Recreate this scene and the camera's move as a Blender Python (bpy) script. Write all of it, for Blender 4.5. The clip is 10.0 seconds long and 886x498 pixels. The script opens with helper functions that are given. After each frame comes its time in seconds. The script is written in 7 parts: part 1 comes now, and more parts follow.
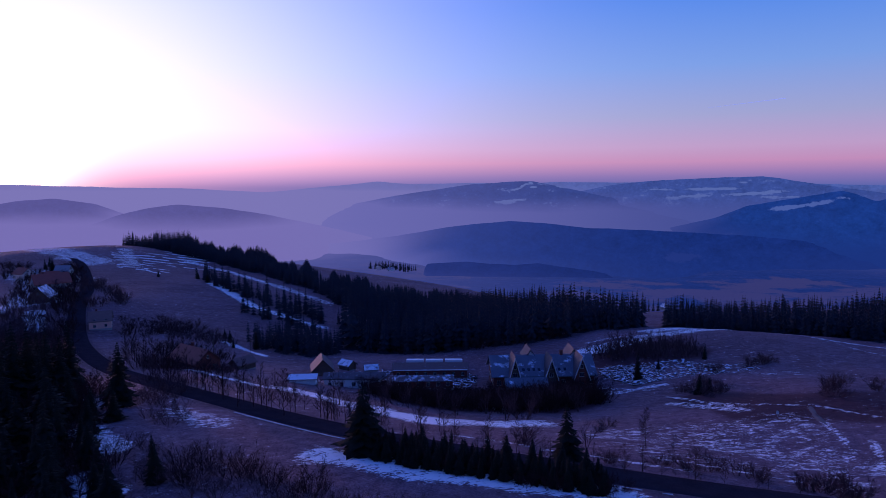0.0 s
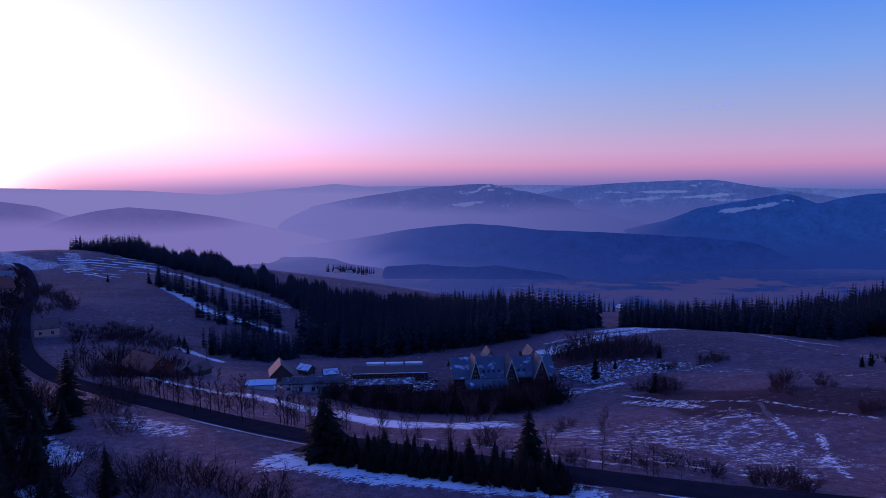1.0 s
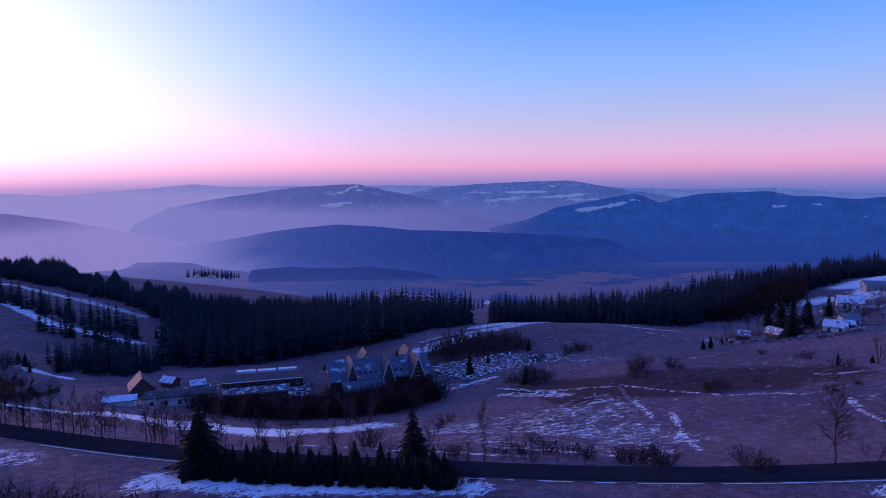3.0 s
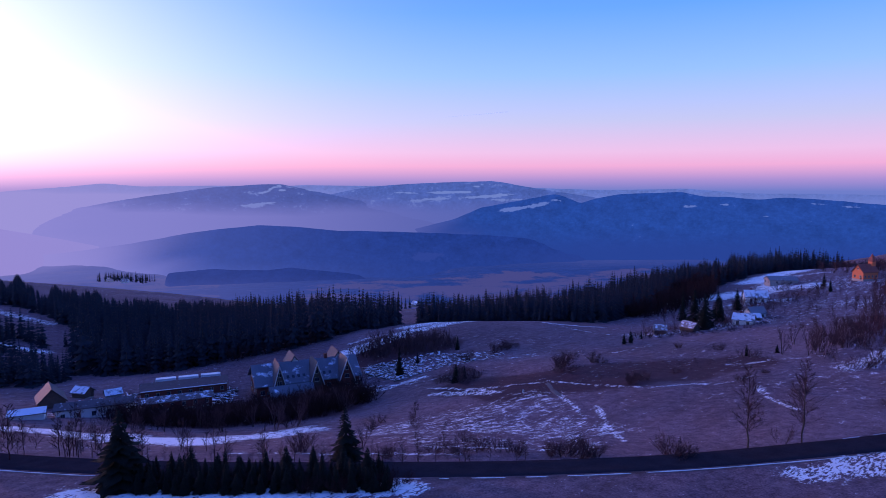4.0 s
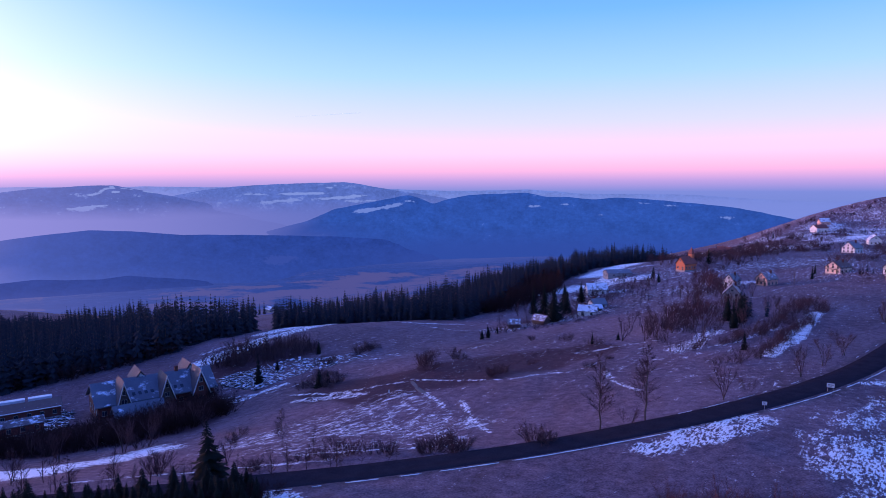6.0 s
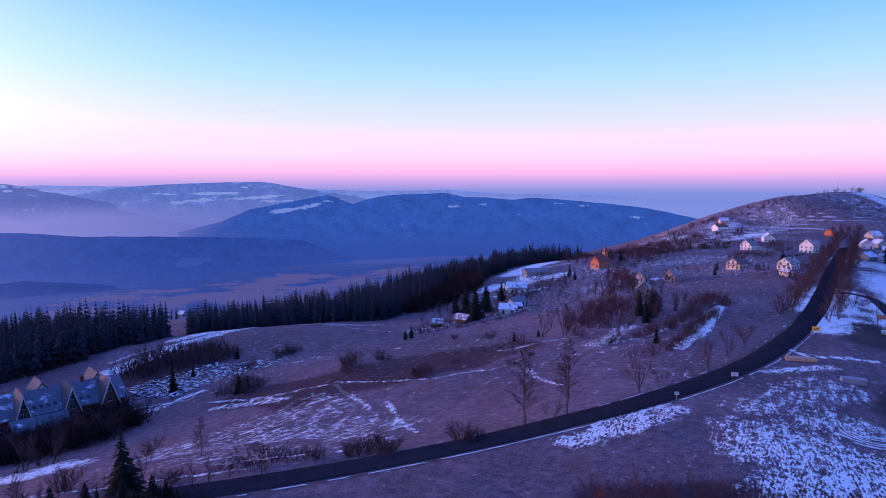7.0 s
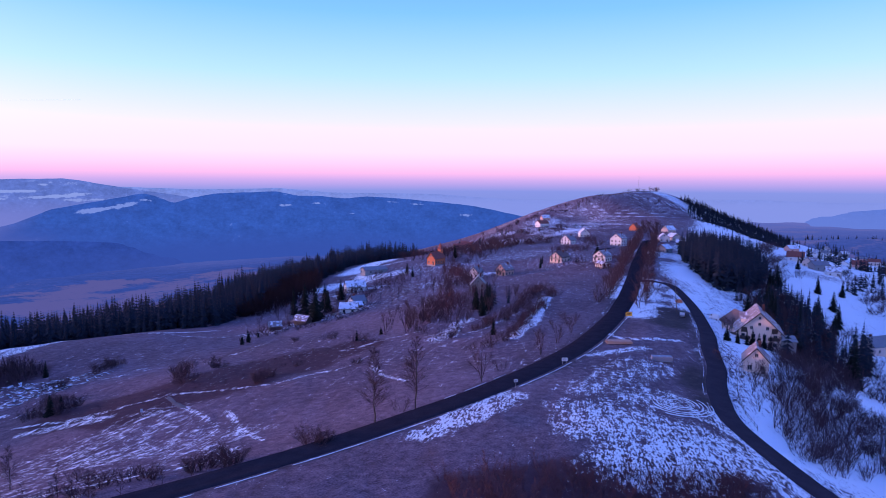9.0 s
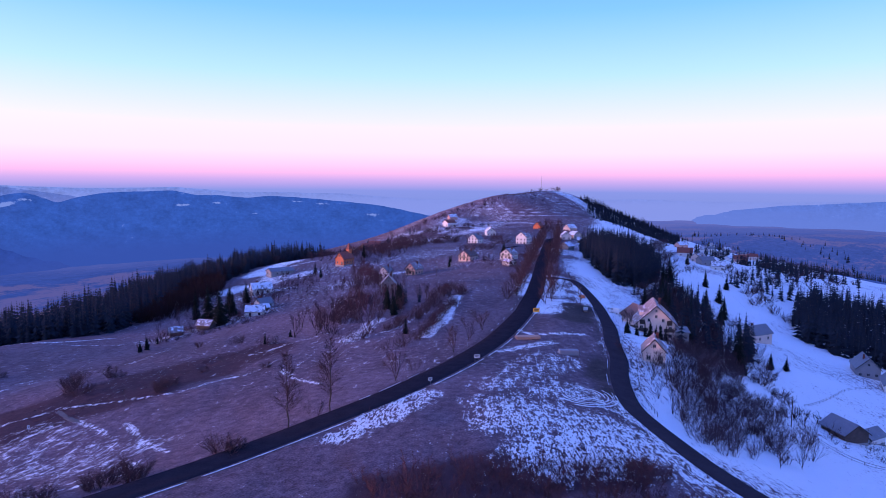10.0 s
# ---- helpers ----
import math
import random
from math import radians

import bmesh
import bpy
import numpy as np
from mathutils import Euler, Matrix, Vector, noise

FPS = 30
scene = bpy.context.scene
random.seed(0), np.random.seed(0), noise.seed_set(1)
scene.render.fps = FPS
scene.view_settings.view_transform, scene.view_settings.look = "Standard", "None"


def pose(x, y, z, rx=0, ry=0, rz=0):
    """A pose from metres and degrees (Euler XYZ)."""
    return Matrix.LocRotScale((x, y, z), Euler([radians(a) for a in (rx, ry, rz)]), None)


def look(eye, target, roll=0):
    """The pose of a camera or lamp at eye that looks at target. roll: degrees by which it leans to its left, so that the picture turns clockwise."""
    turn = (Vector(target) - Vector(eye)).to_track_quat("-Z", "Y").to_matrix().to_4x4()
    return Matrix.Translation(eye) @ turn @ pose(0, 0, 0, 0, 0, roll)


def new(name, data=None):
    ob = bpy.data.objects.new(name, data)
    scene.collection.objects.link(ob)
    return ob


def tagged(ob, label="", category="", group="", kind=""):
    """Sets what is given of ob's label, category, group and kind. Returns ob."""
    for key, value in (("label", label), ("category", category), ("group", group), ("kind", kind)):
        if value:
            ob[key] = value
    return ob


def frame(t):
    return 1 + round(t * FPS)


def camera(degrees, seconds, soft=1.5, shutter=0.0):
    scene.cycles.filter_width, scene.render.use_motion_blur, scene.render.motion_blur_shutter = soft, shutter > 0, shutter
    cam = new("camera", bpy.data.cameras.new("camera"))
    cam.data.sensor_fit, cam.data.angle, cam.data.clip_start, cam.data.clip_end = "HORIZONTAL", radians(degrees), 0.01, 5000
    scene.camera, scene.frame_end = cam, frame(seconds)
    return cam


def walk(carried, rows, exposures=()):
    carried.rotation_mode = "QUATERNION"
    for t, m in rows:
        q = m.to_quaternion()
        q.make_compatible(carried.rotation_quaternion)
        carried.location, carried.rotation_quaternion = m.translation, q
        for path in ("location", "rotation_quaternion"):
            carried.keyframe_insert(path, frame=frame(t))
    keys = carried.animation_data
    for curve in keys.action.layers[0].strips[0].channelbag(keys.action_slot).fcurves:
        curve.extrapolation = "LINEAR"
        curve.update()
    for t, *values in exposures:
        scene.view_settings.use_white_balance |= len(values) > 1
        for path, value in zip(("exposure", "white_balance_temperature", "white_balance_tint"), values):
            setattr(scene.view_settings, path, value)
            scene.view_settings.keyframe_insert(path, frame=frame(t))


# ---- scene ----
cam = camera(68.6, 10.0, soft=0.65)
PATH = [
    (0.0, pose(1.05, -9.44, 45.00, 84.29, 0.30, 6.35)),
    (0.5, pose(0.85, -9.46, 45.00, 84.44, 0.25, 5.16)),
    (1.0, pose(0.44, -9.49, 45.00, 84.50, 0.21, 2.65)),
    (1.5, pose(-0.00, -9.50, 45.00, 84.45, 0.17, -0.00)),
    (2.0, pose(-0.46, -9.49, 45.00, 84.44, 0.18, -2.75)),
    (2.5, pose(-0.96, -9.45, 45.00, 84.47, 0.24, -5.78)),
    (4.0, pose(-2.53, -9.16, 45.00, 84.51, 0.02, -15.46)),
    (4.5, pose(-3.10, -8.98, 45.00, 84.48, 0.02, -19.04)),
    (5.0, pose(-3.67, -8.76, 45.00, 84.50, 0.03, -22.72)),
    (5.5, pose(-4.07, -8.58, 45.00, 84.58, 0.09, -25.37)),
    (7.0, pose(-5.50, -7.74, 45.00, 84.61, -0.10, -35.39)),
    (7.5, pose(-5.98, -7.38, 45.00, 84.70, -0.18, -39.01)),
    (8.0, pose(-6.41, -7.01, 45.00, 84.66, -0.22, -42.44)),
    (8.5, pose(-6.84, -6.59, 45.00, 84.61, -0.31, -46.06)),
    (9.0, pose(-7.28, -6.11, 45.00, 84.54, -0.33, -49.98)),
    (9.5, pose(-7.68, -5.59, 45.00, 84.51, -0.33, -53.96)),
    (10.0, pose(-8.07, -5.01, 45.00, 84.55, -0.48, -58.18)),
]
walk(cam, PATH, exposures=[(0.0, -1.16, 5150, 19), (1.0, -1.05, 5200, 18), (2.5, -0.74, 5380, 16), (4.5, -0.33, 5600, 13), (5.5, -0.12, 5750, 12), (7.5, 0.06, 5950, 11), (10.0, 0.19, 6050, 11)])

# ---- light: the sun on the horizon and a clear winter dusk sky ----
SUN_AZ, SUN_EL = -42.0, 1.15
SUN_DIR = Vector((math.sin(radians(SUN_AZ)) * math.cos(radians(SUN_EL)), math.cos(radians(SUN_AZ)) * math.cos(radians(SUN_EL)), math.sin(radians(SUN_EL))))


def ramp(nodes, stops, interpolation="LINEAR"):
    r = nodes.new("ShaderNodeValToRGB")
    r.color_ramp.interpolation = interpolation
    while len(r.color_ramp.elements) < len(stops):
        r.color_ramp.elements.new(0.5)
    for e, (p, c) in zip(r.color_ramp.elements, stops):
        e.position, e.color = p, (*c, 1) if len(c) == 3 else c
    return r


def math_node(nodes, links, op, a, b=None, c=None, clamp=False):
    n = nodes.new("ShaderNodeMath")
    n.operation, n.use_clamp = op, clamp
    for i, v in enumerate((a, b, c)):
        if v is None:
            continue
        if isinstance(v, (int, float)):
            n.inputs[i].default_value = v
        else:
            links.new(v, n.inputs[i])
    return n.outputs[0]


def mix_node(nodes, links, fac, a, b, blend="MIX"):
    n = nodes.new("ShaderNodeMix")
    n.data_type, n.blend_type, n.clamp_factor = "RGBA", blend, True
    for sock, v in ((n.inputs[0], fac), (n.inputs[6], a), (n.inputs[7], b)):
        if isinstance(v, (int, float)):
            sock.default_value = v
        elif isinstance(v, tuple):
            sock.default_value = (*v, 1)
        else:
            links.new(v, sock)
    return n.outputs[2]


def build_world():
    world = bpy.data.worlds.new("dusk_sky")
    scene.world = world
    world.use_nodes = True
    nodes, links = world.node_tree.nodes, world.node_tree.links
    nodes.clear()
    out = nodes.new("ShaderNodeOutputWorld")
    sky = nodes.new("ShaderNodeTexSky")
    sky.sky_type, sky.sun_disc = "NISHITA", False
    sky.sun_elevation, sky.sun_rotation = radians(SUN_EL), radians(SUN_AZ)
    coord = nodes.new("ShaderNodeTexCoord")
    sep = nodes.new("ShaderNodeSeparateXYZ")
    links.new(coord.outputs["Generated"], sep.inputs[0])
    # height over the horizon, in units of 30 degrees, from 2 degrees below it
    up = math_node(nodes, links, "ARCSINE", sep.outputs[2])
    up = math_node(nodes, links, "MULTIPLY_ADD", up, 1 / radians(30), 2 / 30, clamp=True)
    band = ramp(nodes, [(0.0, (0.19, 0.26, 0.63)), (0.055, (0.24, 0.29, 0.70)), (0.085, (0.58, 0.39, 0.78)), (0.125, (1.28, 0.58, 0.84)), (0.165, (1.24, 0.73, 0.98)),
                        (0.25, (0.84, 0.79, 1.06)), (0.38, (0.48, 0.74, 1.30)), (0.55, (0.22, 0.53, 1.36)), (0.72, (0.14, 0.36, 1.25)), (1.0, (0.105, 0.225, 1.0))])
    links.new(up, band.inputs[0])
    # glow round the sun
    dot = nodes.new("ShaderNodeVectorMath")
    dot.operation = "DOT_PRODUCT"
    links.new(coord.outputs["Generated"], dot.inputs[0])
    dot.inputs[1].default_value = SUN_DIR
    away = math_node(nodes, links, "SUBTRACT", dot.outputs["Value"], 1.0)
    wide = math_node(nodes, links, "EXPONENT", math_node(nodes, links, "MULTIPLY", away, 8.8))
    tight = math_node(nodes, links, "EXPONENT", math_node(nodes, links, "MULTIPLY", away, 250.0))
    # the glow is dimmed by the haze low on the horizon
    low = ramp(nodes, [(0.0, (0.06, 0.05, 0.08)), (0.06, (0.16, 0.09, 0.09)), (0.13, (0.85, 0.48, 0.38)), (0.22, (1.0, 0.8, 0.9)), (1.0, (1, 0.95, 1))])
    links.new(up, low.inputs[0])
    glow = mix_node(nodes, links, 1.0, low.outputs[0], wide, "MULTIPLY")
    glow = mix_node(nodes, links, 1.0, glow, (2.75, 2.35, 2.7), "MULTIPLY")
    spot = mix_node(nodes, links, 1.0, (5.0, 3.8, 2.4), tight, "MULTIPLY")
    total = mix_node(nodes, links, 1.0, band.outputs[0], glow, "ADD")
    total = mix_node(nodes, links, 1.0, total, spot, "ADD")
    back_a, back_b = nodes.new("ShaderNodeBackground"), nodes.new("ShaderNodeBackground")
    links.new(total, back_a.inputs[0])
    links.new(sky.outputs[0], back_b.inputs[0])
    back_a.inputs[1].default_value, back_b.inputs[1].default_value = 0.95, 0.05
    add = nodes.new("ShaderNodeAddShader")
    links.new(back_a.outputs[0], add.inputs[0])
    links.new(back_b.outputs[0], add.inputs[1])
    links.new(add.outputs[0], out.inputs[0])


build_world()
sun = new("sun", bpy.data.lights.new("sun", "SUN"))
sun.data.energy, sun.data.angle, sun.data.color = 3.0, radians(1.2), (1.0, 0.43, 0.44)
sun.matrix_world = look((0, 0, 0), -SUN_DIR)
sun.location = SUN_DIR * 300 + Vector((0, 0, 60))

# ---- materials ----


def material(name):
    m = bpy.data.materials.new(name)
    m.use_nodes = True
    nodes, links = m.node_tree.nodes, m.node_tree.links
    bsdf = nodes["Principled BSDF"]
    return m, nodes, links, bsdf


def noise_node(nodes, links, vector, scale, detail=4.0, rough=0.55, stretch=None, turn=0.0):
    n = nodes.new("ShaderNodeTexNoise")
    n.inputs["Scale"].default_value, n.inputs["Detail"].default_value, n.inputs["Roughness"].default_value = scale, detail, rough
    if stretch:
        mp = nodes.new("ShaderNodeMapping")
        mp.vector_type = "TEXTURE"
        mp.inputs["Scale"].default_value, mp.inputs["Rotation"].default_value = tuple(1 / c for c in stretch), (0, 0, radians(turn))
        links.new(vector, mp.inputs[0])
        vector = mp.outputs[0]
    links.new(vector, n.inputs["Vector"])
    return n.outputs["Fac"]


def surface(name, dark, light, scale=1.0, rough=0.85, bump=0.3, per_object=0.0, metallic=0.0, snow=0.0):
    """Two tones mixed by coarse and fine noise, with relief; snow: how much of the upward faces is snowed over."""
    m, nodes, links, bsdf = material(name)
    geo = nodes.new("ShaderNodeNewGeometry")
    pos = geo.outputs["Position"]
    coarse = noise_node(nodes, links, pos, 0.35 * scale)
    fine = noise_node(nodes, links, pos, 4.0 * scale, 6.0)
    f = math_node(nodes, links, "ADD", math_node(nodes, links, "MULTIPLY", coarse, 0.9), math_node(nodes, links, "MULTIPLY_ADD", fine, 0.9, -0.4), clamp=True)
    colour = mix_node(nodes, links, f, dark, light)
    if per_object:
        info = nodes.new("ShaderNodeObjectInfo")
        hsv = nodes.new("ShaderNodeHueSaturation")
        links.new(colour, hsv.inputs["Color"])
        links.new(math_node(nodes, links, "MULTIPLY_ADD", info.outputs["Random"], per_object, 1 - per_object / 2), hsv.inputs["Value"])
        colour = hsv.outputs[0]
    if snow:
        nrm = nodes.new("ShaderNodeSeparateXYZ")
        links.new(geo.outputs["Normal"], nrm.inputs[0])
        patch = noise_node(nodes, links, pos, 0.5 * scale, 5.0, 0.6)
        k = math_node(nodes, links, "MULTIPLY_ADD", patch, 1.6, snow - 1.3)
        k = math_node(nodes, links, "ADD", k, nrm.outputs[2])
        k = math_node(nodes, links, "MULTIPLY_ADD", k, 5.0, -2.5, clamp=True)
        k = math_node(nodes, links, "MULTIPLY", k, math_node(nodes, links, "GREATER_THAN", nrm.outputs[2], 0.15))
        colour = mix_node(nodes, links, k, colour, (0.74, 0.77, 0.84))
    links.new(colour, bsdf.inputs["Base Color"])
    bsdf.inputs["Roughness"].default_value, bsdf.inputs["Metallic"].default_value = rough, metallic
    if bump:
        b = nodes.new("ShaderNodeBump")
        b.inputs["Strength"].default_value, b.inputs["Distance"].default_value = bump, 0.1
        links.new(fine, b.inputs["Height"])
        links.new(b.outputs[0], bsdf.inputs["Normal"])
    return m


def leaves(name, dark, light, per_island=True):
    m, nodes, links, bsdf = material(name)
    geo = nodes.new("ShaderNodeNewGeometry")
    f = noise_node(nodes, links, geo.outputs["Position"], 0.25, 3.0)
    if per_island:
        f = math_node(nodes, links, "MULTIPLY_ADD", geo.outputs["Random Per Island"], 0.5, math_node(nodes, links, "MULTIPLY", f, 0.6), clamp=True)
    links.new(mix_node(nodes, links, f, dark, light), bsdf.inputs["Base Color"])
    bsdf.inputs["Roughness"].default_value = 0.9
    bsdf.inputs["Specular IOR Level"].default_value = 0.15
    return m


def ground_material():
    m, nodes, links, bsdf = material("winter_meadow")
    geo = nodes.new("ShaderNodeNewGeometry")
    pos = geo.outputs["Position"]

    def attribute(name):
        a = nodes.new("ShaderNodeAttribute")
        a.attribute_name = name
        return a.outputs["Fac"]
    broad = noise_node(nodes, links, pos, 0.02, 4.0)
    tuft = noise_node(nodes, links, pos, 0.55, 6.0, 0.65)
    fine = noise_node(nodes, links, pos, 3.0, 4.0, 0.6)
    rows = noise_node(nodes, links, pos, 0.42, 5.0, 0.65, (0.35, 1.7, 1.0), 28)
    t = math_node(nodes, links, "MULTIPLY_ADD", tuft, 1.7, math_node(nodes, links, "MULTIPLY_ADD", broad, 0.9, -0.8))
    t = math_node(nodes, links, "ADD", t, math_node(nodes, links, "MULTIPLY_ADD", fine, 1.9, -0.95), clamp=True)
    grass = mix_node(nodes, links, t, (0.080, 0.050, 0.060), (0.272, 0.184, 0.206))
    patch = math_node(nodes, links, "MULTIPLY_ADD", noise_node(nodes, links, pos, 0.09, 5.0, 0.7, (0.6, 1.4, 1.0), 28), 5.0, -2.45, clamp=True)
    grass = mix_node(nodes, links, math_node(nodes, links, "MULTIPLY", patch, 0.55), grass, (0.105, 0.060, 0.056))
    brush = mix_node(nodes, links, tuft, (0.042, 0.022, 0.028), (0.120, 0.064, 0.070))
    colour = mix_node(nodes, links, attribute("brush"), grass, brush)
    earth = mix_node(nodes, links, tuft, (0.03, 0.025, 0.025), (0.08, 0.06, 0.055))
    colour = mix_node(nodes, links, attribute("bare"), colour, earth)
    clods = noise_node(nodes, links, pos, 1.7, 3.0, 0.6, (0.45, 1.5, 1.0), 28)
    k = math_node(nodes, links, "MULTIPLY_ADD", rows, 1.5, -0.75)
    clods = math_node(nodes, links, "MULTIPLY_ADD", clods, 3.0, -1.5)
    k = math_node(nodes, links, "MULTIPLY_ADD", clods, math_node(nodes, links, "MULTIPLY", math_node(nodes, links, "MULTIPLY_ADD", attribute("snow"), 2.6, -0.75, clamp=True), math_node(nodes, links, "MULTIPLY_ADD", attribute("snow"), -1.8, 2.5, clamp=True)), k)
    k = math_node(nodes, links, "ADD", k, math_node(nodes, links, "MULTIPLY_ADD", tuft, 1.3, -0.65))
    k = math_node(nodes, links, "ADD", k, math_node(nodes, links, "MULTIPLY_ADD", fine, 1.2, -0.6))
    k = math_node(nodes, links, "ADD", k, attribute("snow"))
    k = math_node(nodes, links, "MULTIPLY_ADD", k, 3.6, -1.8, clamp=True)
    white = mix_node(nodes, links, fine, (0.80, 0.80, 0.79), (0.91, 0.91, 0.90))
    colour = mix_node(nodes, links, k, colour, white)
    links.new(colour, bsdf.inputs["Base Color"])
    bsdf.inputs["Roughness"].default_value = 0.92
    bsdf.inputs["Specular IOR Level"].default_value = 0.05
    b = nodes.new("ShaderNodeBump")
    b.inputs["Strength"].default_value, b.inputs["Distance"].default_value = 0.8, 0.35
    links.new(math_node(nodes, links, "ADD", tuft, math_node(nodes, links, "MULTIPLY", fine, 0.4)), b.inputs["Height"])
    links.new(b.outputs[0], bsdf.inputs["Normal"])
    return m


def haze_glow_material(name, wood, clearing, mist, mist_top, hill_top, snow_share=0.3, glow=1.0, scale=0.006, sunny=0.45, tint=(1.9, 1.55, 1.42), slope=True):
    """A far backdrop of hills: woods and snowy clearings that thin out into pale valley mist, painted as emission."""
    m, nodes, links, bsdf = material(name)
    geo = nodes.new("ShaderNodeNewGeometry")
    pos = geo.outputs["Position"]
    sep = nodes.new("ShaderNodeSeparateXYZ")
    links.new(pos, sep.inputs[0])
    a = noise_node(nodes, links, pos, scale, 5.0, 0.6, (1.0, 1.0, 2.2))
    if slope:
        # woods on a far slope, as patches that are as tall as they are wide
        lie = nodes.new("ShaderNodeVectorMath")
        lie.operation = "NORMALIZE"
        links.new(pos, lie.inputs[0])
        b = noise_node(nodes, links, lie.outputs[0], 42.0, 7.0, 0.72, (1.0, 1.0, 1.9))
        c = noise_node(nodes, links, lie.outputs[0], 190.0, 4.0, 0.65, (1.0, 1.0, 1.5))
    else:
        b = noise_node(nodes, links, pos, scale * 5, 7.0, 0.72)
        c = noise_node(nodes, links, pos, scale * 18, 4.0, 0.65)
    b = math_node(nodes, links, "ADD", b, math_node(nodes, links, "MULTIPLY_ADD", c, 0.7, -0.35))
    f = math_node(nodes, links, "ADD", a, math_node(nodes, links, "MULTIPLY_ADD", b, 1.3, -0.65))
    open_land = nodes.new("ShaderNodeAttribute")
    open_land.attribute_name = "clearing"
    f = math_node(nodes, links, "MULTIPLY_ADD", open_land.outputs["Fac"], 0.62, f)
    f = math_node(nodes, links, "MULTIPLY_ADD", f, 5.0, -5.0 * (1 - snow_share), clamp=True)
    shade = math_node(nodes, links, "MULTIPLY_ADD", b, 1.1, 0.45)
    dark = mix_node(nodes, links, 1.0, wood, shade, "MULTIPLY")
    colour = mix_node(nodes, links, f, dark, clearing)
    # painted mist glow: pools low in the valley, brighter and pinker sunwards
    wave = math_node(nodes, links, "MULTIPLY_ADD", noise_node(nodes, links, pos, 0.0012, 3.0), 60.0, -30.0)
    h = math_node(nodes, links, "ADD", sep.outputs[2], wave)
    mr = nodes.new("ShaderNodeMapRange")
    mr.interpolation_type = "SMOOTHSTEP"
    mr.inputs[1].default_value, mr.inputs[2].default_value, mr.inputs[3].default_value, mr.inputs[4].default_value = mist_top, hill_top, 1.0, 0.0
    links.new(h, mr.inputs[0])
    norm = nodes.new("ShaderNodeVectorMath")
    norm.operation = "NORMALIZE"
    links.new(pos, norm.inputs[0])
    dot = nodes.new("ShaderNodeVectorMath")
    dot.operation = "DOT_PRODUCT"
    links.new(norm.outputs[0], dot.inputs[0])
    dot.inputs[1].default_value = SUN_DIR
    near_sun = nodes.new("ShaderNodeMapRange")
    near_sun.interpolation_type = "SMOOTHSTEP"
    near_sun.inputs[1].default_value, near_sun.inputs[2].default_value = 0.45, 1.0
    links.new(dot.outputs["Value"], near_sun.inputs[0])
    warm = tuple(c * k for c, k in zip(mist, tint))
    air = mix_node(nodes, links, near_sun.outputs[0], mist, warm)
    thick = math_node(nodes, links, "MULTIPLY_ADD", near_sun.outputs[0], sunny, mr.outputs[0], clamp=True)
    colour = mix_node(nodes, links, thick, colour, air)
    # a painted fog colour veils each range's last slopes and the far valley floor
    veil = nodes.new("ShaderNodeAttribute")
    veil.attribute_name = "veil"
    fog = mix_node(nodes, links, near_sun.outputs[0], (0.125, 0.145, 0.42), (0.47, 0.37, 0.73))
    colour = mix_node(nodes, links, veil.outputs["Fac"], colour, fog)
    # dark base; the hill colour and its haze are all emission
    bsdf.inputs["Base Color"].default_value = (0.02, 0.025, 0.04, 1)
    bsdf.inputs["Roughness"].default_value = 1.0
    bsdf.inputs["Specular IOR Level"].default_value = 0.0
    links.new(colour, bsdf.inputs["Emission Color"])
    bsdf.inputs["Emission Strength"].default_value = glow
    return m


def glass_material(name):
    m, nodes, links, bsdf = material(name)
    bsdf.inputs["Base Color"].default_value = (0.02, 0.025, 0.04, 1)
    bsdf.inputs["Roughness"].default_value = 0.12
    return m


MEADOW = ground_material()
VALLEY = haze_glow_material("valley_haze", (0.029, 0.056, 0.245), (0.088, 0.080, 0.232), (0.085, 0.105, 0.34), -178, -112, 0.32, scale=0.008, slope=False, tint=(3.3, 2.4, 1.7))
ASPHALT = surface("asphalt", (0.021, 0.017, 0.022), (0.046, 0.038, 0.047), 1.0, 0.8, 0.2)
ASPHALT.node_tree.nodes["Principled BSDF"].inputs["Specular IOR Level"].default_value = 0.0
LANE = surface("worn_asphalt", (0.030, 0.025, 0.031), (0.068, 0.056, 0.066), 1.0, 0.85, 0.3)
LANE.node_tree.nodes["Principled BSDF"].inputs["Specular IOR Level"].default_value = 0.0
GRAVEL = surface("gravel", (0.065, 0.055, 0.06), (0.15, 0.13, 0.135), 1.5, 0.95, 0.5)
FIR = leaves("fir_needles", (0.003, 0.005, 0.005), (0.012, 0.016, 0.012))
# paler and bluer than FIR: distance haze put into the needle colour
FIR_HAZED = leaves("hazed_fir_needles", (0.009, 0.012, 0.020), (0.026, 0.033, 0.045))
BARK = surface("bark", (0.035, 0.025, 0.022), (0.09, 0.065, 0.055), 3.0, 0.95, 0.5)
TWIG = leaves("bare_twigs", (0.034, 0.020, 0.026), (0.100, 0.058, 0.064))
THICKET = leaves("dark_brush", (0.012, 0.006, 0.008), (0.046, 0.021, 0.022))
RED_TWIG = leaves("hazel_twigs", (0.048, 0.022, 0.026), (0.145, 0.068, 0.074))
FROST_TWIG = leaves("frosted_twigs", (0.070, 0.045, 0.052), (0.200, 0.150, 0.165))
CREAM = surface("cream_render", (0.60, 0.47, 0.40), (0.72, 0.58, 0.50), 0.8, 0.9, 0.15)
WHITE = surface("white_render", (0.66, 0.64, 0.62), (0.78, 0.76, 0.74), 0.8, 0.9, 0.15)
PINK = surface("salmon_render", (0.60, 0.33, 0.27), (0.70, 0.40, 0.33), 0.8, 0.9, 0.15)
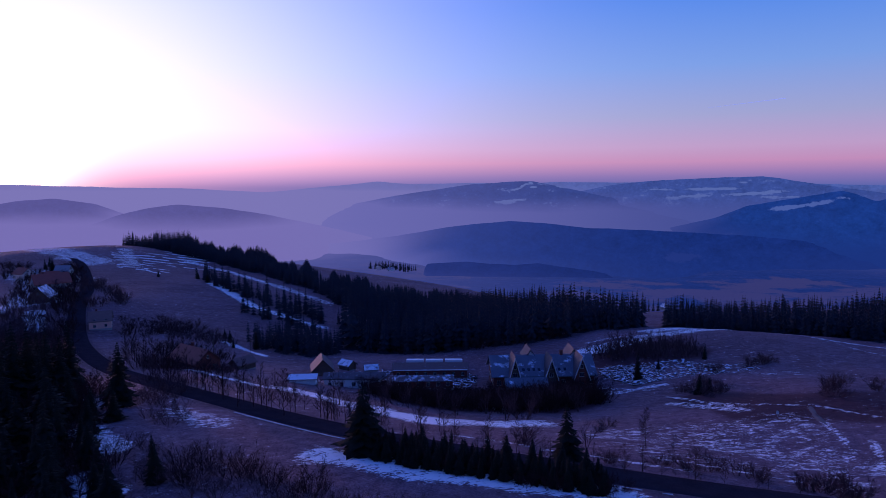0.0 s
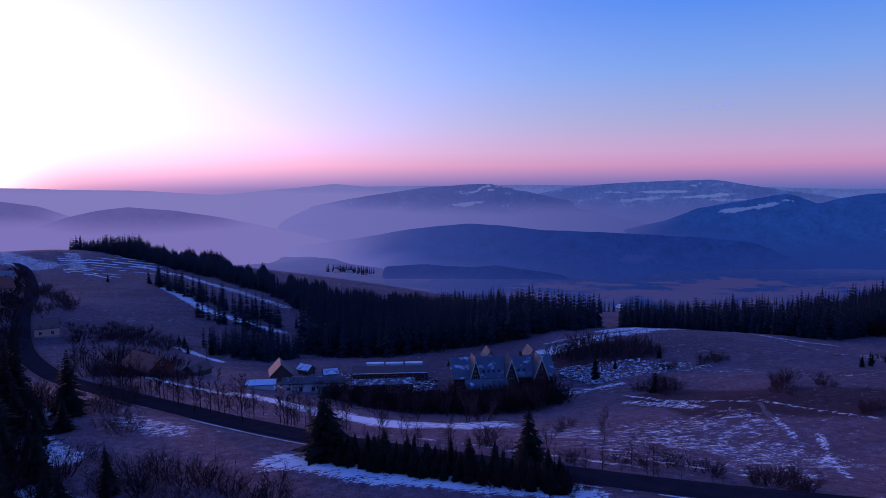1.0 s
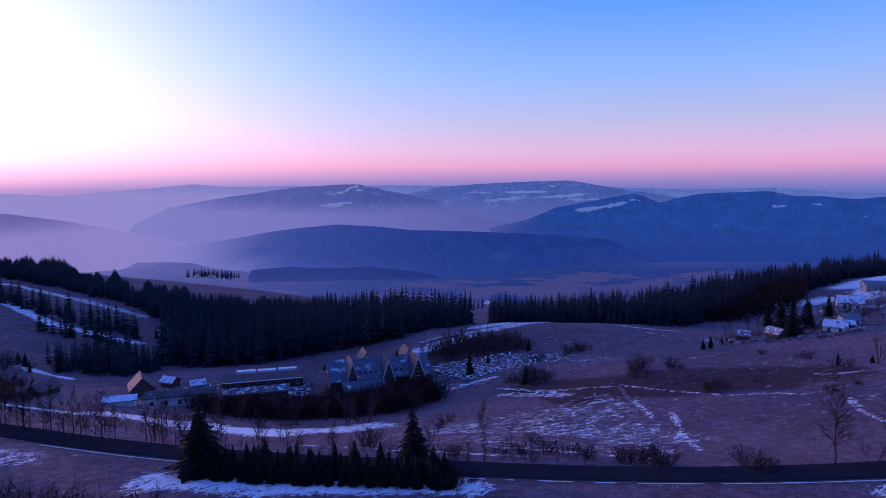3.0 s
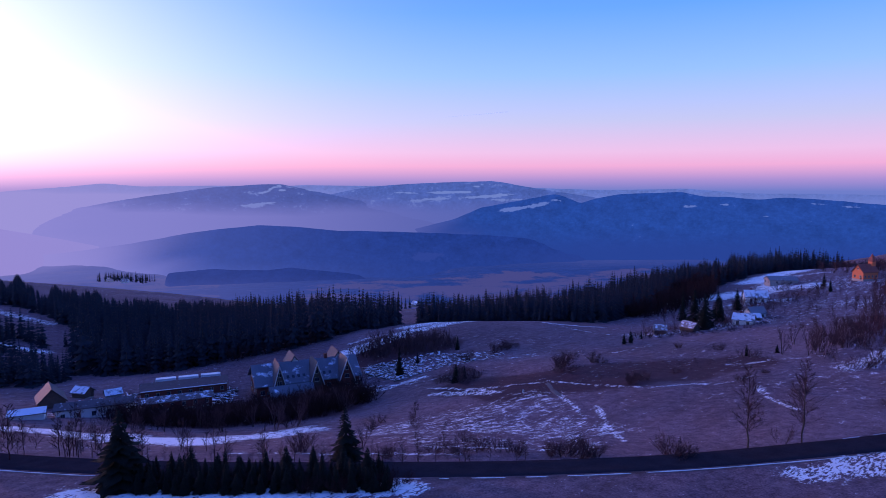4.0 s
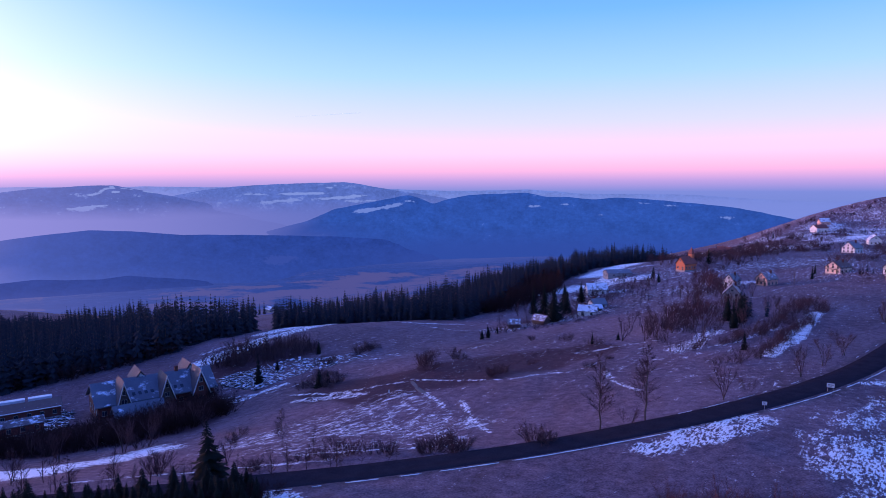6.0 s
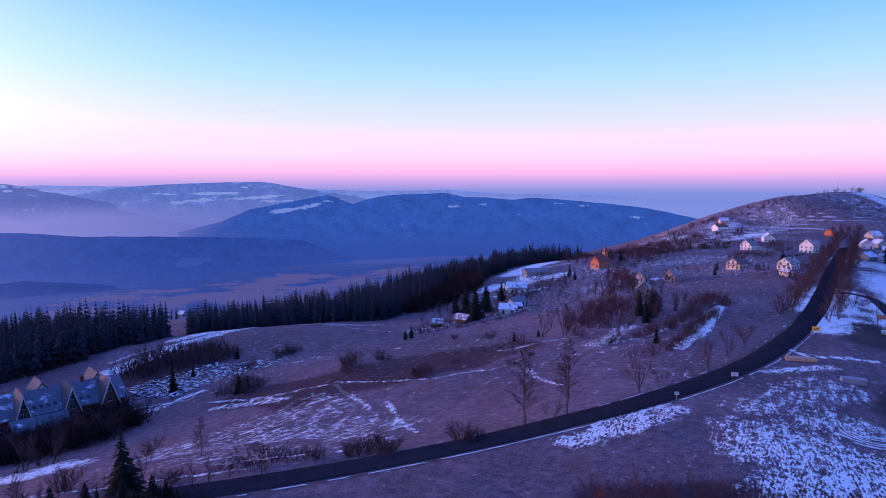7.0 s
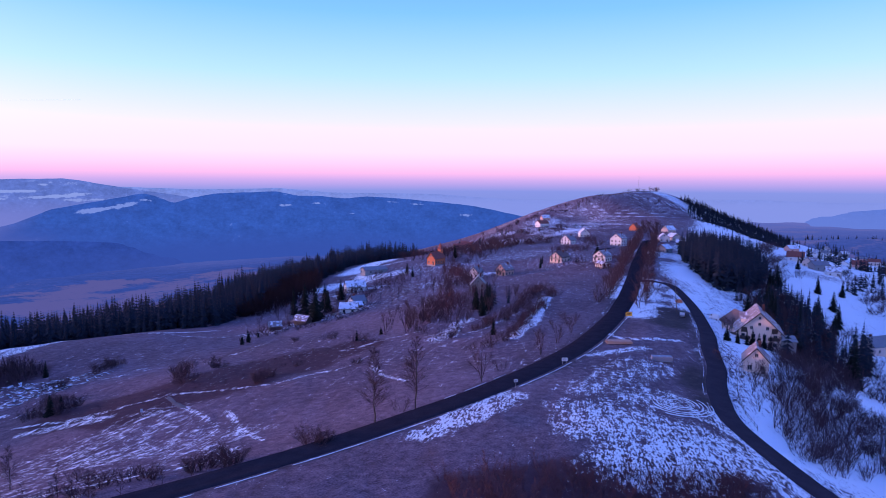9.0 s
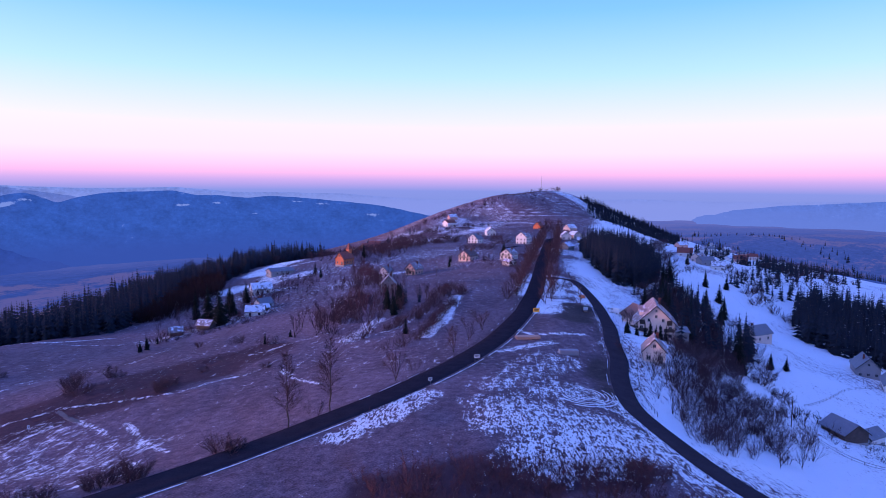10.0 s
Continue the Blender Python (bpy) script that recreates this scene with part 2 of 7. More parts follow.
ORANGE = surface("orange_boards", (0.48, 0.13, 0.06), (0.60, 0.19, 0.08), 2.0, 0.85, 0.3)
RED_BRICK = surface("dark_red_wall", (0.085, 0.024, 0.020), (0.16, 0.048, 0.036), 2.0, 0.9, 0.3)
GREY_WALL = surface("grey_render", (0.20, 0.19, 0.20), (0.33, 0.31, 0.31), 0.8, 0.9, 0.2)
TIMBER = surface("weathered_boards", (0.05, 0.035, 0.03), (0.13, 0.09, 0.075), 3.0, 0.9, 0.4)
PALE_WOOD = surface("sawn_planks", (0.42, 0.24, 0.17), (0.60, 0.36, 0.26), 3.0, 0.8, 0.3, 0.3)
TIN = surface("grey_roof_sheet", (0.14, 0.14, 0.16), (0.24, 0.24, 0.27), 1.5, 0.6, 0.2, 0.0, 0.1, -0.1)
SNOW_ROOF = surface("snowed_roof", (0.10, 0.09, 0.10), (0.20, 0.18, 0.19), 1.0, 0.7, 0.2, 0.0, 0.0, 0.42)
DARK_ROOF = surface("dark_slate_roof", (0.045, 0.04, 0.05), (0.10, 0.09, 0.11), 1.5, 0.75, 0.3, 0.0, 0.0, -0.12)
INN_ROOF = surface("thawing_slate_roof", (0.075, 0.08, 0.105), (0.17, 0.18, 0.215), 0.7, 0.75, 0.3, 0.0, 0.0, 0.06)
SCRAP_ROOF = surface("patched_tin_roof", (0.06, 0.045, 0.05), (0.15, 0.12, 0.13), 1.2, 0.7, 0.3, 0.0, 0.0, 0.05)
BARE_ROOF = surface("brown_roof_tiles", (0.10, 0.06, 0.055), (0.19, 0.12, 0.11), 2.0, 0.8, 0.3, 0.0, 0.0, -0.15)
RED_ROOF = surface("red_roof_tiles", (0.15, 0.045, 0.035), (0.27, 0.085, 0.065), 2.0, 0.8, 0.3, 0.0, 0.0, -0.15)
FROST_ROOF = surface("frosted_roof_tiles", (0.16, 0.12, 0.12), (0.32, 0.25, 0.25), 1.5, 0.8, 0.3, 0.0, 0.0, 0.22)
PALE_BOARD = surface("pale_boards", (0.42, 0.40, 0.42), (0.60, 0.57, 0.58), 2.0, 0.7, 0.2)
FRAME = surface("window_frame_paint", (0.30, 0.28, 0.27), (0.42, 0.40, 0.38), 2.0, 0.6, 0.1)
DARK_TRIM = surface("dark_timber_trim", (0.03, 0.02, 0.018), (0.07, 0.045, 0.04), 3.0, 0.8, 0.2)
PANE = glass_material("window_glass")
CONCRETE = surface("concrete", (0.22, 0.21, 0.21), (0.36, 0.34, 0.34), 1.5, 0.9, 0.3)
METAL = surface("galvanised_metal", (0.28, 0.28, 0.30), (0.42, 0.42, 0.44), 2.0, 0.45, 0.1, 0.0, 0.7)
SNOW = surface("old_snow", (0.68, 0.68, 0.69), (0.84, 0.84, 0.85), 1.0, 0.9, 0.4)
YELLOW = surface("yellow_paint", (0.62, 0.36, 0.03), (0.75, 0.46, 0.05), 2.0, 0.5, 0.05)
CAR_WHITE = surface("white_car_paint", (0.62, 0.62, 0.64), (0.72, 0.72, 0.74), 0.5, 0.3, 0.0)
CAR_DARK = surface("dark_car_paint", (0.02, 0.022, 0.03), (0.04, 0.042, 0.05), 0.5, 0.3, 0.0)
CAR_SILVER = surface("silver_car_paint", (0.32, 0.32, 0.34), (0.42, 0.42, 0.44), 0.5, 0.3, 0.0, 0.0, 0.5)
RUBBER = surface("rubber", (0.012, 0.012, 0.012), (0.025, 0.025, 0.025), 3.0, 0.9, 0.1)
SCRAP = surface("scrap_and_rubble", (0.04, 0.03, 0.03), (0.16, 0.12, 0.11), 2.0, 0.85, 0.4, 0.5, 0.0, 0.40)
CONTAINER = surface("container_paint", (0.16, 0.17, 0.22), (0.26, 0.27, 0.33), 1.0, 0.6, 0.1, 0.0, 0.0, -0.1)

# ---- helpers for building ----


def mesh_from(name, verts, faces, mats, index=None, smooth=False):
    """A mesh of triangles or quads from arrays."""
    me = bpy.data.meshes.new(name)
    verts, faces = np.asarray(verts, np.float32), np.asarray(faces, np.int32)
    n = faces.shape[1]
    me.vertices.add(len(verts))
    me.vertices.foreach_set("co", verts.ravel())
    me.loops.add(faces.size)
    me.loops.foreach_set("vertex_index", faces.ravel())
    me.polygons.add(len(faces))
    me.polygons.foreach_set("loop_start", np.arange(0, faces.size, n, dtype=np.int32))
    for mt in mats:
        me.materials.append(mt)
    if index is not None:
        me.polygons.foreach_set("material_index", np.asarray(index, np.int32))
    if smooth:
        me.polygons.foreach_set("use_smooth", np.ones(len(faces), bool))
    me.update(calc_edges=True)
    return me


def part(name, bm, mt, parent, label=""):
    me = bpy.data.meshes.new(name)
    bm.normal_update()
    bm.to_mesh(me)
    bm.free()
    me.materials.append(mt)
    ob = new(name, me)
    ob.parent = parent
    return tagged(ob, label)


def thing(name, m, label, category, group="", kind=""):
    ob = new(name)
    ob.empty_display_size = 0.5
    ob.matrix_world = m
    return tagged(ob, label, category, group, kind)


def box(bm, x0, x1, y0, y1, z0, z1, bevel=0.0):
    r = bmesh.ops.create_cube(bm, size=1.0, matrix=Matrix.Translation(((x0 + x1) / 2, (y0 + y1) / 2, (z0 + z1) / 2)) @ Matrix.Diagonal((x1 - x0, y1 - y0, z1 - z0, 1)))
    if bevel:
        edges = {e for v in r["verts"] for e in v.link_edges}
        bmesh.ops.bevel(bm, geom=list(edges), offset=bevel, segments=1, affect="EDGES")
    return bm


def boxes(*dims, bevel=0.0):
    bm = bmesh.new()
    for d in dims:
        box(bm, *d, bevel=bevel)
    return bm


def prism(points, y0, y1):
    """The outline points (x, z), drawn along y from y0 to y1."""
    bm = bmesh.new()
    a = [bm.verts.new((x, y0, z)) for x, z in points]
    b = [bm.verts.new((x, y1, z)) for x, z in points]
    bm.faces.new(a)
    bm.faces.new(b[::-1])
    for i in range(len(points)):
        j = (i + 1) % len(points)
        bm.faces.new((a[j], a[i], b[i], b[j]))
    bmesh.ops.recalc_face_normals(bm, faces=bm.faces[:])
    return bm


def tube(bm, a, b, ra, rb, sides=6):
    a, b = Vector(a), Vector(b)
    d = b - a
    m = Matrix.Translation((a + b) / 2) @ d.to_track_quat("Z", "Y").to_matrix().to_4x4()
    bmesh.ops.create_cone(bm, cap_ends=True, segments=sides, radius1=ra, radius2=rb, depth=d.length, matrix=m)
    return bm


def hash01(ix, iy, seed):
    h = (ix.astype(np.int64) * 374761393 + iy.astype(np.int64) * 668265263 + seed * 974711) & 0xFFFFFFFF
    h = ((h ^ (h >> 13)) * 1274126177) & 0xFFFFFFFF
    return ((h ^ (h >> 16)) & 0xFFFF) / 65535.0


def value_noise(x, y, size, seed=0):
    u, v = np.asarray(x, float) / size, np.asarray(y, float) / size
    ix, iy = np.floor(u), np.floor(v)
    fx, fy = u - ix, v - iy
    fx, fy = fx * fx * (3 - 2 * fx), fy * fy * (3 - 2 * fy)
    a, b = hash01(ix, iy, seed), hash01(ix + 1, iy, seed)
    c, d = hash01(ix, iy + 1, seed), hash01(ix + 1, iy + 1, seed)
    return (a * (1 - fx) + b * fx) * (1 - fy) + (c * (1 - fx) + d * fx) * fy


def fractal(x, y, size, octaves=4, seed=0):
    total, amp = 0.0, 0.5
    for i in range(octaves):
        total = total + amp * (value_noise(x, y, size, seed + i) - 0.5) * 2
        size, amp = size / 2.03, amp * 0.5
    return total


# ---- the lie of the land: heights of the ridge, the slopes and the valley ----
ROAD_SPOTS = [
    (-30, 104, -1), (-58, 122, -3), (-95, 146, -6), (-11, 96, 0), (29, 85, 0), (63, 79, 0),
    (96, 80, 0), (86, 75, 0), (127, 77, 0), (201, 91, 0), (270, 118, 0), (359, 160, 1),
    (-4, 85, 1), (63, 52, 2), (64, 48, 2), (15, 0, 3), (-39, 23, 1), (-39, -45, 2),
    (28, -53, 0), (-74, -131, -8), (-178, -28, -14), (113, -113, -14), (-4, -350, -40), (-436, -413, -60),
    (465, -379, -80),
]
WEST_SPOTS = [
    (313, 273, -9), (65, 102, -6), (71, 144, -10), (77, 172, -13), (122, 300, -24), (84, 311, -25),
    (125, 153, -9), (146, 198, -14), (147, 263, -22), (341, 347, -12), (236, 316, -22), (6, 200, -24),
    (-34, 213, -25), (45, 220, -23), (50, 247, -20), (-42, 268, -30), (-19, 146, -13), (159, 691, -90),
    (366, 968, -110), (62, 1016, -108), (-191, 1059, -110), (116, 321, -32),
]
EAST_SPOTS = [
    (415, 197, 0), (927, 375, 41), (846, 387, 36), (793, 404, 31), (753, 436, 17), (714, 443, 7), (662, 450, -5), (627, 464, -16), (590, 478, -24), (560, 440, -22), (520, 480, -34), (640, 540, -42), (700, 540, -28), (722, 389, 4), (930, 340, 34), (604, 391, -7), (768, 226, 0), (580, 272, -1),
    (315, 215, -8), (348, 202, -4), (200, 49, -3), (173, 43, -4), (123, 33, -1), (99, 13, -1),
    (232, 6, -26), (172, -15, -20), (435, -33, -42), (381, 40, -28), (144, 3, -13), (892, 49, -52),
    (832, 200, -30), (1097, 153, -55),
]
LEFT_SPOTS = [
    (-100, 192, -16), (-187, 263, -20), (-396, 601, -15), (-387, 510, -10), (-236, 397, -17), (-151, 425, -28),
    (-133, 249, -22), (-69, 294, -36), (-240, 280, -14), (-207, 275, -13), (-326, 455, -16),
]
FAR_SPOTS = [
    (1796, 178, -75), (1751, -87, -85), (723, 995, -105), (1500, 0, -130), (1302, 745, -130), (759, 1294, -130),
    (16, 1500, -130), (-731, 1310, -130), (-1285, 773, -130), (-1500, 32, -130), (-1318, -717, -130), (-787, -1277, -130),
    (-49, -1499, -130), (703, -1325, -130), (1268, -801, -130), (1499, -65, -130), (4900, 0, -135), (3748, 3157, -135),
    (833, 4829, -135), (-2474, 4230, -135), (-4617, 1641, -135), (-4589, -1719, -135), (-2402, -4271, -135), (914, -4814, -135),
    (3800, -3093, -135),
]
SPOTS = np.array(ROAD_SPOTS + WEST_SPOTS + EAST_SPOTS + LEFT_SPOTS + FAR_SPOTS, float)
ROUND = 35.0


def fit_land():
    n = len(SPOTS)
    d = np.hypot(SPOTS[:, None, 0] - SPOTS[None, :, 0], SPOTS[:, None, 1] - SPOTS[None, :, 1])
    a = np.zeros((n + 1, n + 1))
    a[:n, :n] = np.sqrt(d * d + ROUND ** 2) - 1.5 * np.eye(n)
    a[n, :n] = a[:n, n] = 1
    return np.linalg.solve(a, np.append(SPOTS[:, 2], 0))


LAND = fit_land()


def land(x, y):
    """The ground's height."""
    x, y = np.asarray(x, float), np.asarray(y, float)
    shape, x, y = x.shape, x.ravel(), y.ravel()
    out = np.full(x.shape, LAND[-1])
    for (sx, sy, _), w in zip(SPOTS, LAND[:-1]):
        out += w * np.sqrt((x - sx) ** 2 + (y - sy) ** 2 + ROUND ** 2)
    return out.reshape(shape)


def gz(x, y):
    return float(land(x, y))


def spline(points, step):
    """A smooth line through the points, in even steps."""
    p = np.array(points, float)
    p = np.vstack([2 * p[0] - p[1], p, 2 * p[-1] - p[-2]])
    out = []
    for i in range(1, len(p) - 2):
        n = max(2, int(np.hypot(*(p[i + 1] - p[i])) / step))
        for t in np.arange(n) / n:
            out.append(0.5 * (2 * p[i] + (p[i + 1] - p[i - 1]) * t + (2 * p[i - 1] - 5 * p[i] + 4 * p[i + 1] - p[i + 2]) * t ** 2 + (3 * p[i] - p[i - 1] - 3 * p[i + 1] + p[i + 2]) * t ** 3))
    out.append(p[-2])
    return np.array(out)


def distance_to(x, y, line):
    """How far each place is from a line of points."""
    best = np.full(np.shape(x), 1e9)
    for a, b in zip(line[:-1], line[1:]):
        d = b - a
        t = np.clip(((x - a[0]) * d[0] + (y - a[1]) * d[1]) / max(d @ d, 1e-9), 0, 1)
        best = np.minimum(best, np.hypot(x - a[0] - t * d[0], y - a[1] - t * d[1]))
    return best


def inside(x, y, poly):
    r = np.zeros(np.shape(x), bool)
    for (x0, y0), (x1, y1) in zip(poly, poly[1:] + poly[:1]):
        if y0 != y1:
            r ^= ((y0 > y) != (y1 > y)) & (x < (x1 - x0) * (y - y0) / (y1 - y0) + x0)
    return r


MAIN_ROAD = spline([(-560, 520), (-470, 506), (-404, 496), (-370, 483), (-350, 471), (-330, 452), (-284, 392), (-241, 331), (-209, 278), (-180, 238), (-135, 187), (-96, 149), (-59, 123), (-30, 106), (-10, 97), (10, 91), (30, 86), (49, 83), (66, 80.5),
                    (85, 78), (102, 76), (127, 77), (165, 82), (200, 91), (229, 101), (265, 114), (333, 141), (400, 167), (472, 196), (540, 222), (614, 250), (700, 280)], 4.0)
SIDE_ROAD = spline([(74, -40), (86, -18), (95, -2), (103, 9), (114, 19), (130, 31.5), (145, 38.5), (157, 43), (170, 47), (186, 54), (208, 62), (252, 80), (290, 100), (309, 112), (310, 121), (300, 127)], 3.0)

# patches of lying snow: from, to, radius, depth of cover
SNOWFIELDS = [
    ((-30, 91), (-14, 87), 4.0, 0.85), ((-14, 86), (16, 81), 3.2, 0.85), ((-63, 162), (-41, 147), 4.0, 0.8), ((-41, 147), (-18, 136), 6.0, 0.95), ((-18, 134), (4, 146), 6.0, 0.8),
    ((-69, 115), (-57, 107), 4.0, 0.46), ((77, 69), (104, 69), 4.0, 0.6), ((87, 33), (109, 27), 9.0, 0.62), ((98, 46), (112, 34), 9.0, 0.54), ((120, 58), (150, 60), 9.0, 0.40), ((106, 52), (128, 44), 9.0, 0.45),
    ((214, 88), (240, 97), 9.0, 0.85), ((250, 105), (311, 127), 10.0, 0.9), ((295, 100), (262, 84), 9.0, 0.9), ((170, 36), (186, 34), 8.0, 0.75), ((150, 34), (165, 40), 4.0, 0.6),
    ((44, 128), (62, 116), 12.0, 0.40), ((60, 140), (26, 128), 13.0, 0.36), ((30, 112), (56, 104), 8.0, 0.34), ((46, 172), (58, 160), 3.0, 0.5),
    
    ((30, 252), (52, 262), 5.0, 0.8), ((52, 266), (110, 300), 4.0, 0.65), ((110, 302), (125, 292), 4.0, 0.6), ((150, 262), (128, 276), 2.0, 0.6),
    ((86, 300), (60, 284), 5.0, 0.7), ((-197, 396), (-152, 352), 3.4, 0.9), ((-152, 352), (-104, 333), 3.0, 0.85), ((-280, 520), (-180, 440), 4.5, 0.6), ((-180, 440), (-120, 395), 6.0, 0.5),
    ((-128, 262), (-100, 240), 2.0, 0.8), ((-100, 181), (-70, 160), 1.6, 0.75), ((-100, 181), (-130, 205), 1.6, 0.6), ((-330, 400), (-290, 370), 18.0, 0.7), ((-270, 330), (-238, 262), 5.0, 0.75), ((-420, 520), (-330, 470), 16.0, 0.55), ((-238, 286), (-300, 376), 12.0, 0.72), ((-204, 244), (-222, 266), 3.5, 0.8), ((-300, 470), (-350, 540), 7.0, 0.5),
    ((300, 332), (350, 356), 12.0, 0.85), ((284, 304), (302, 318), 8.0, 0.8), ((300, 330), (345, 322), 2.0, 0.7), ((225, 330), (262, 300), 13.0, 0.8), ((280, 296), (300, 290), 8.0, 0.7), ((236, 276), (262, 268), 4.0, 0.6), ((176, 110), (226, 133), 3.0, 0.85), ((158, 104), (185, 112), 2.4, 0.75),
    ((150, 128), (180, 140), 4.0, 0.55), ((120, 128), (160, 118), 8.0, 0.25), ((905, 352), (862, 276), 15.0, 0.75), ((330, 222), (300, 240), 4.0, 0.6), ((470, 185), (445, 172), 18.0, 0.6),
    ((178, 84), (172, 74), 1.0, 0.7), ((172, 74), (184, 62), 0.9, 0.7), ((150, 74), (168, 66), 2.2, 0.6), ((150, 232), (205, 226), 9.0, 0.42), ((-79, 100), (-67, 91), 3.0, 0.75), ((-64, 78), (-58, 74), 3.0, 0.75), ((-94, 121), (-88, 116), 2.5, 0.7), ((-5, 176), (-30, 183), 4.0, 0.5), ((-62, 192), (-40, 190), 4.0, 0.4), ((20, 222), (62, 214), 4.0, 0.35), ((10, 193), (50, 205), 2.0, 0.6), ((-8, 184), (14, 190), 3.0, 0.5)]

# narrow drifts along tracks, banks and field edges
SNOW_LINES = [
    ((68, 122), (70, 132), 0.9, 0.50), ((70, 132), (72, 144), 0.9, 0.50), ((65, 101), (69, 114), 1.0, 0.50), ((69, 114), (75, 130), 1.0, 0.50),
    ((76, 161), (84, 150), 0.8, 0.50), ((84, 150), (94, 138), 0.8, 0.50), ((94, 138), (104, 136), 0.8, 0.50), ((104, 136), (112, 132), 0.8, 0.50),
    ((112, 132), (122, 134), 0.8, 0.50), ((117, 124), (112, 116), 0.8, 0.50), ((112, 116), (107, 101), 0.8, 0.50), ((46, 184), (52, 174), 1.2, 0.50),
    ((52, 174), (58, 166), 1.2, 0.50), ((55, 172), (62, 166), 0.8, 0.50), ((62, 166), (74, 160), 0.8, 0.50), ((173, 77), (178, 70), 0.8, 0.50),
    ((178, 70), (185, 62), 0.8, 0.50), ((33, 266), (46, 271), 1.6, 0.50), ((46, 271), (62, 274), 1.6, 0.50), ((62, 274), (86, 290), 1.3, 0.50),
    ((86, 290), (112, 303), 1.3, 0.50), ((116, 296), (124, 280), 0.8, 0.50), ((124, 280), (140, 268), 0.8, 0.50), ((124, 288), (132, 262), 0.8, 0.50),
    ((132, 262), (140, 236), 0.8, 0.50), ((30, 208), (44, 200), 1.2, 0.50), ((44, 200), (60, 196), 1.2, 0.50), ((14, 196), (30, 194), 0.9, 0.50),
    ((70, 214), (82, 206), 0.8, 0.50), ((82, 206), (92, 204), 0.8, 0.50), ((86, 212), (94, 206), 0.9, 0.50), ((-100, 181), (-84, 170), 0.9, 0.50),
    ((-84, 170), (-66, 158), 0.9, 0.50), ((-128, 204), (-112, 190), 0.8, 0.50), ((-112, 190), (-100, 181), 0.8, 0.50), ((130, 152), (150, 150), 0.8, 0.50),
    ((150, 150), (160, 146), 0.8, 0.50), ((104, 190), (122, 196), 0.8, 0.50), ((122, 196), (140, 204), 0.8, 0.50), ((158, 103), (180, 110), 1.2, 0.50),
    ((180, 110), (214, 125), 1.2, 0.50), ((150, 126), (172, 122), 1.0, 0.50), ((172, 122), (196, 127), 1.0, 0.50), ((20, 128), (34, 124), 0.8, 0.50),
    ((34, 124), (44, 126), 0.8, 0.50), ((-10, 112), (10, 104), 0.8, 0.50), ((10, 104), (30, 98), 0.8, 0.50), ((26, 106), (40, 101), 0.8, 0.50),
    ((40, 101), (54, 95), 0.8, 0.50), ((300, 238), (316, 226), 1.2, 0.50), ((316, 226), (330, 222), 1.2, 0.50),
]

def snow_cover(x, y):
    r = np.hypot(x, y)
    base = 0.17 + 0.20 * fractal(x, y, 45, 3, 5)
    # streaky frost on the slopes that face away from the sun, deep snow on the cold side of the ridge
    cold = np.clip((x * 0.42 - y - 10 - 45 * np.clip((r - 500) / 300, 0, 1) + 14 * fractal(x, y, 60, 3, 9)) / 22, 0, 1) * np.clip((x - 60) / 40, 0, 1)
    base = np.maximum(base, cold * (1.02 + 0.85 * fractal(x, y, 45, 4, 11)))
    base = base - 0.12 * cold * np.clip((r - 480) / 300, 0, 1) * np.clip(0.5 + 1.5 * fractal(x, y, 70, 2, 13), 0, 1)
    terr = np.exp(-(((x - 780) / 190) ** 2 + ((y - 370) / 110) ** 2))
    # this extra frost also pales the hill in place of distance haze
    base = base + terr * (0.20 + 0.10 * fractal(x, y, 26, 4, 63))
    slope = np.exp(-(((x - 570) / 150) ** 2 + ((y - 385) / 85) ** 2) ** 2)
    base = base + slope * (0.30 + 0.8 * fractal(x, y, 28, 3, 61))
    base = base + 0.2 * np.exp(-(((x - 370) / 170) ** 2 + ((y - 245) / 95) ** 2)) * (1 + 1.5 * fractal(x, y, 40, 3, 67))
    far_fields = np.clip((r - 600) / 300, 0, 1) * np.clip(1 - 2 * terr, 0, 1)
    base = base + far_fields * (0.16 + 0.25 * np.clip((np.degrees(np.arctan2(x, y)) - 62) / 8, 0, 1) + 0.35 * fractal(x, y, 120, 3, 21))
    ragged = fractal(x, y, 11, 3, 3)
    for (ax, ay), (bx, by), rad, amount in SNOWFIELDS + SNOW_LINES:
        d = distance_to(x, y, np.array([(ax, ay), (bx, by)], float)) + (0.5 * rad + 0.3) * ragged
        base = np.maximum(base, amount * np.clip(1.6 - d / rad, 0, 1) * 1.15)
    # snow caught on the field terraces that run along the hill
    line = np.abs(((land(x, y) + 0.012 * x + 2.2 * fractal(x, y, 90, 2, 35)) / 4.0) % 1 - 0.5)
    broken = np.clip(0.75 + 1.6 * fractal(x, y, 34, 2, 36), 0, 1)
    base = np.maximum(base, np.clip(terr * 1.6, 0, 1) * np.clip(1.0 - line / 0.2, 0, 1) * broken * 0.9)
    return np.clip(base, 0, 1.2)


def brush_cover(x, y):
    r = np.zeros(np.shape(x))
    for (ax, ay), (bx, by), rad in (((55, 172), (100, 160), 11), ((64, 160), (112, 152), 12), ((105, 158), (136, 152), 11), ((40, 240), (60, 244), 12), ((-15, 175), (12, 182), 12), ((62, 45), (90, 26), 9), ((130, 15), (190, 20), 12)):
        d = distance_to(x, y, np.array([(ax, ay), (bx, by)], float)) + 7 * fractal(x, y, 16, 3, 51)
        r = np.maximum(r, np.clip(4.0 - 3.2 * d / rad, 0, 1))
    return r


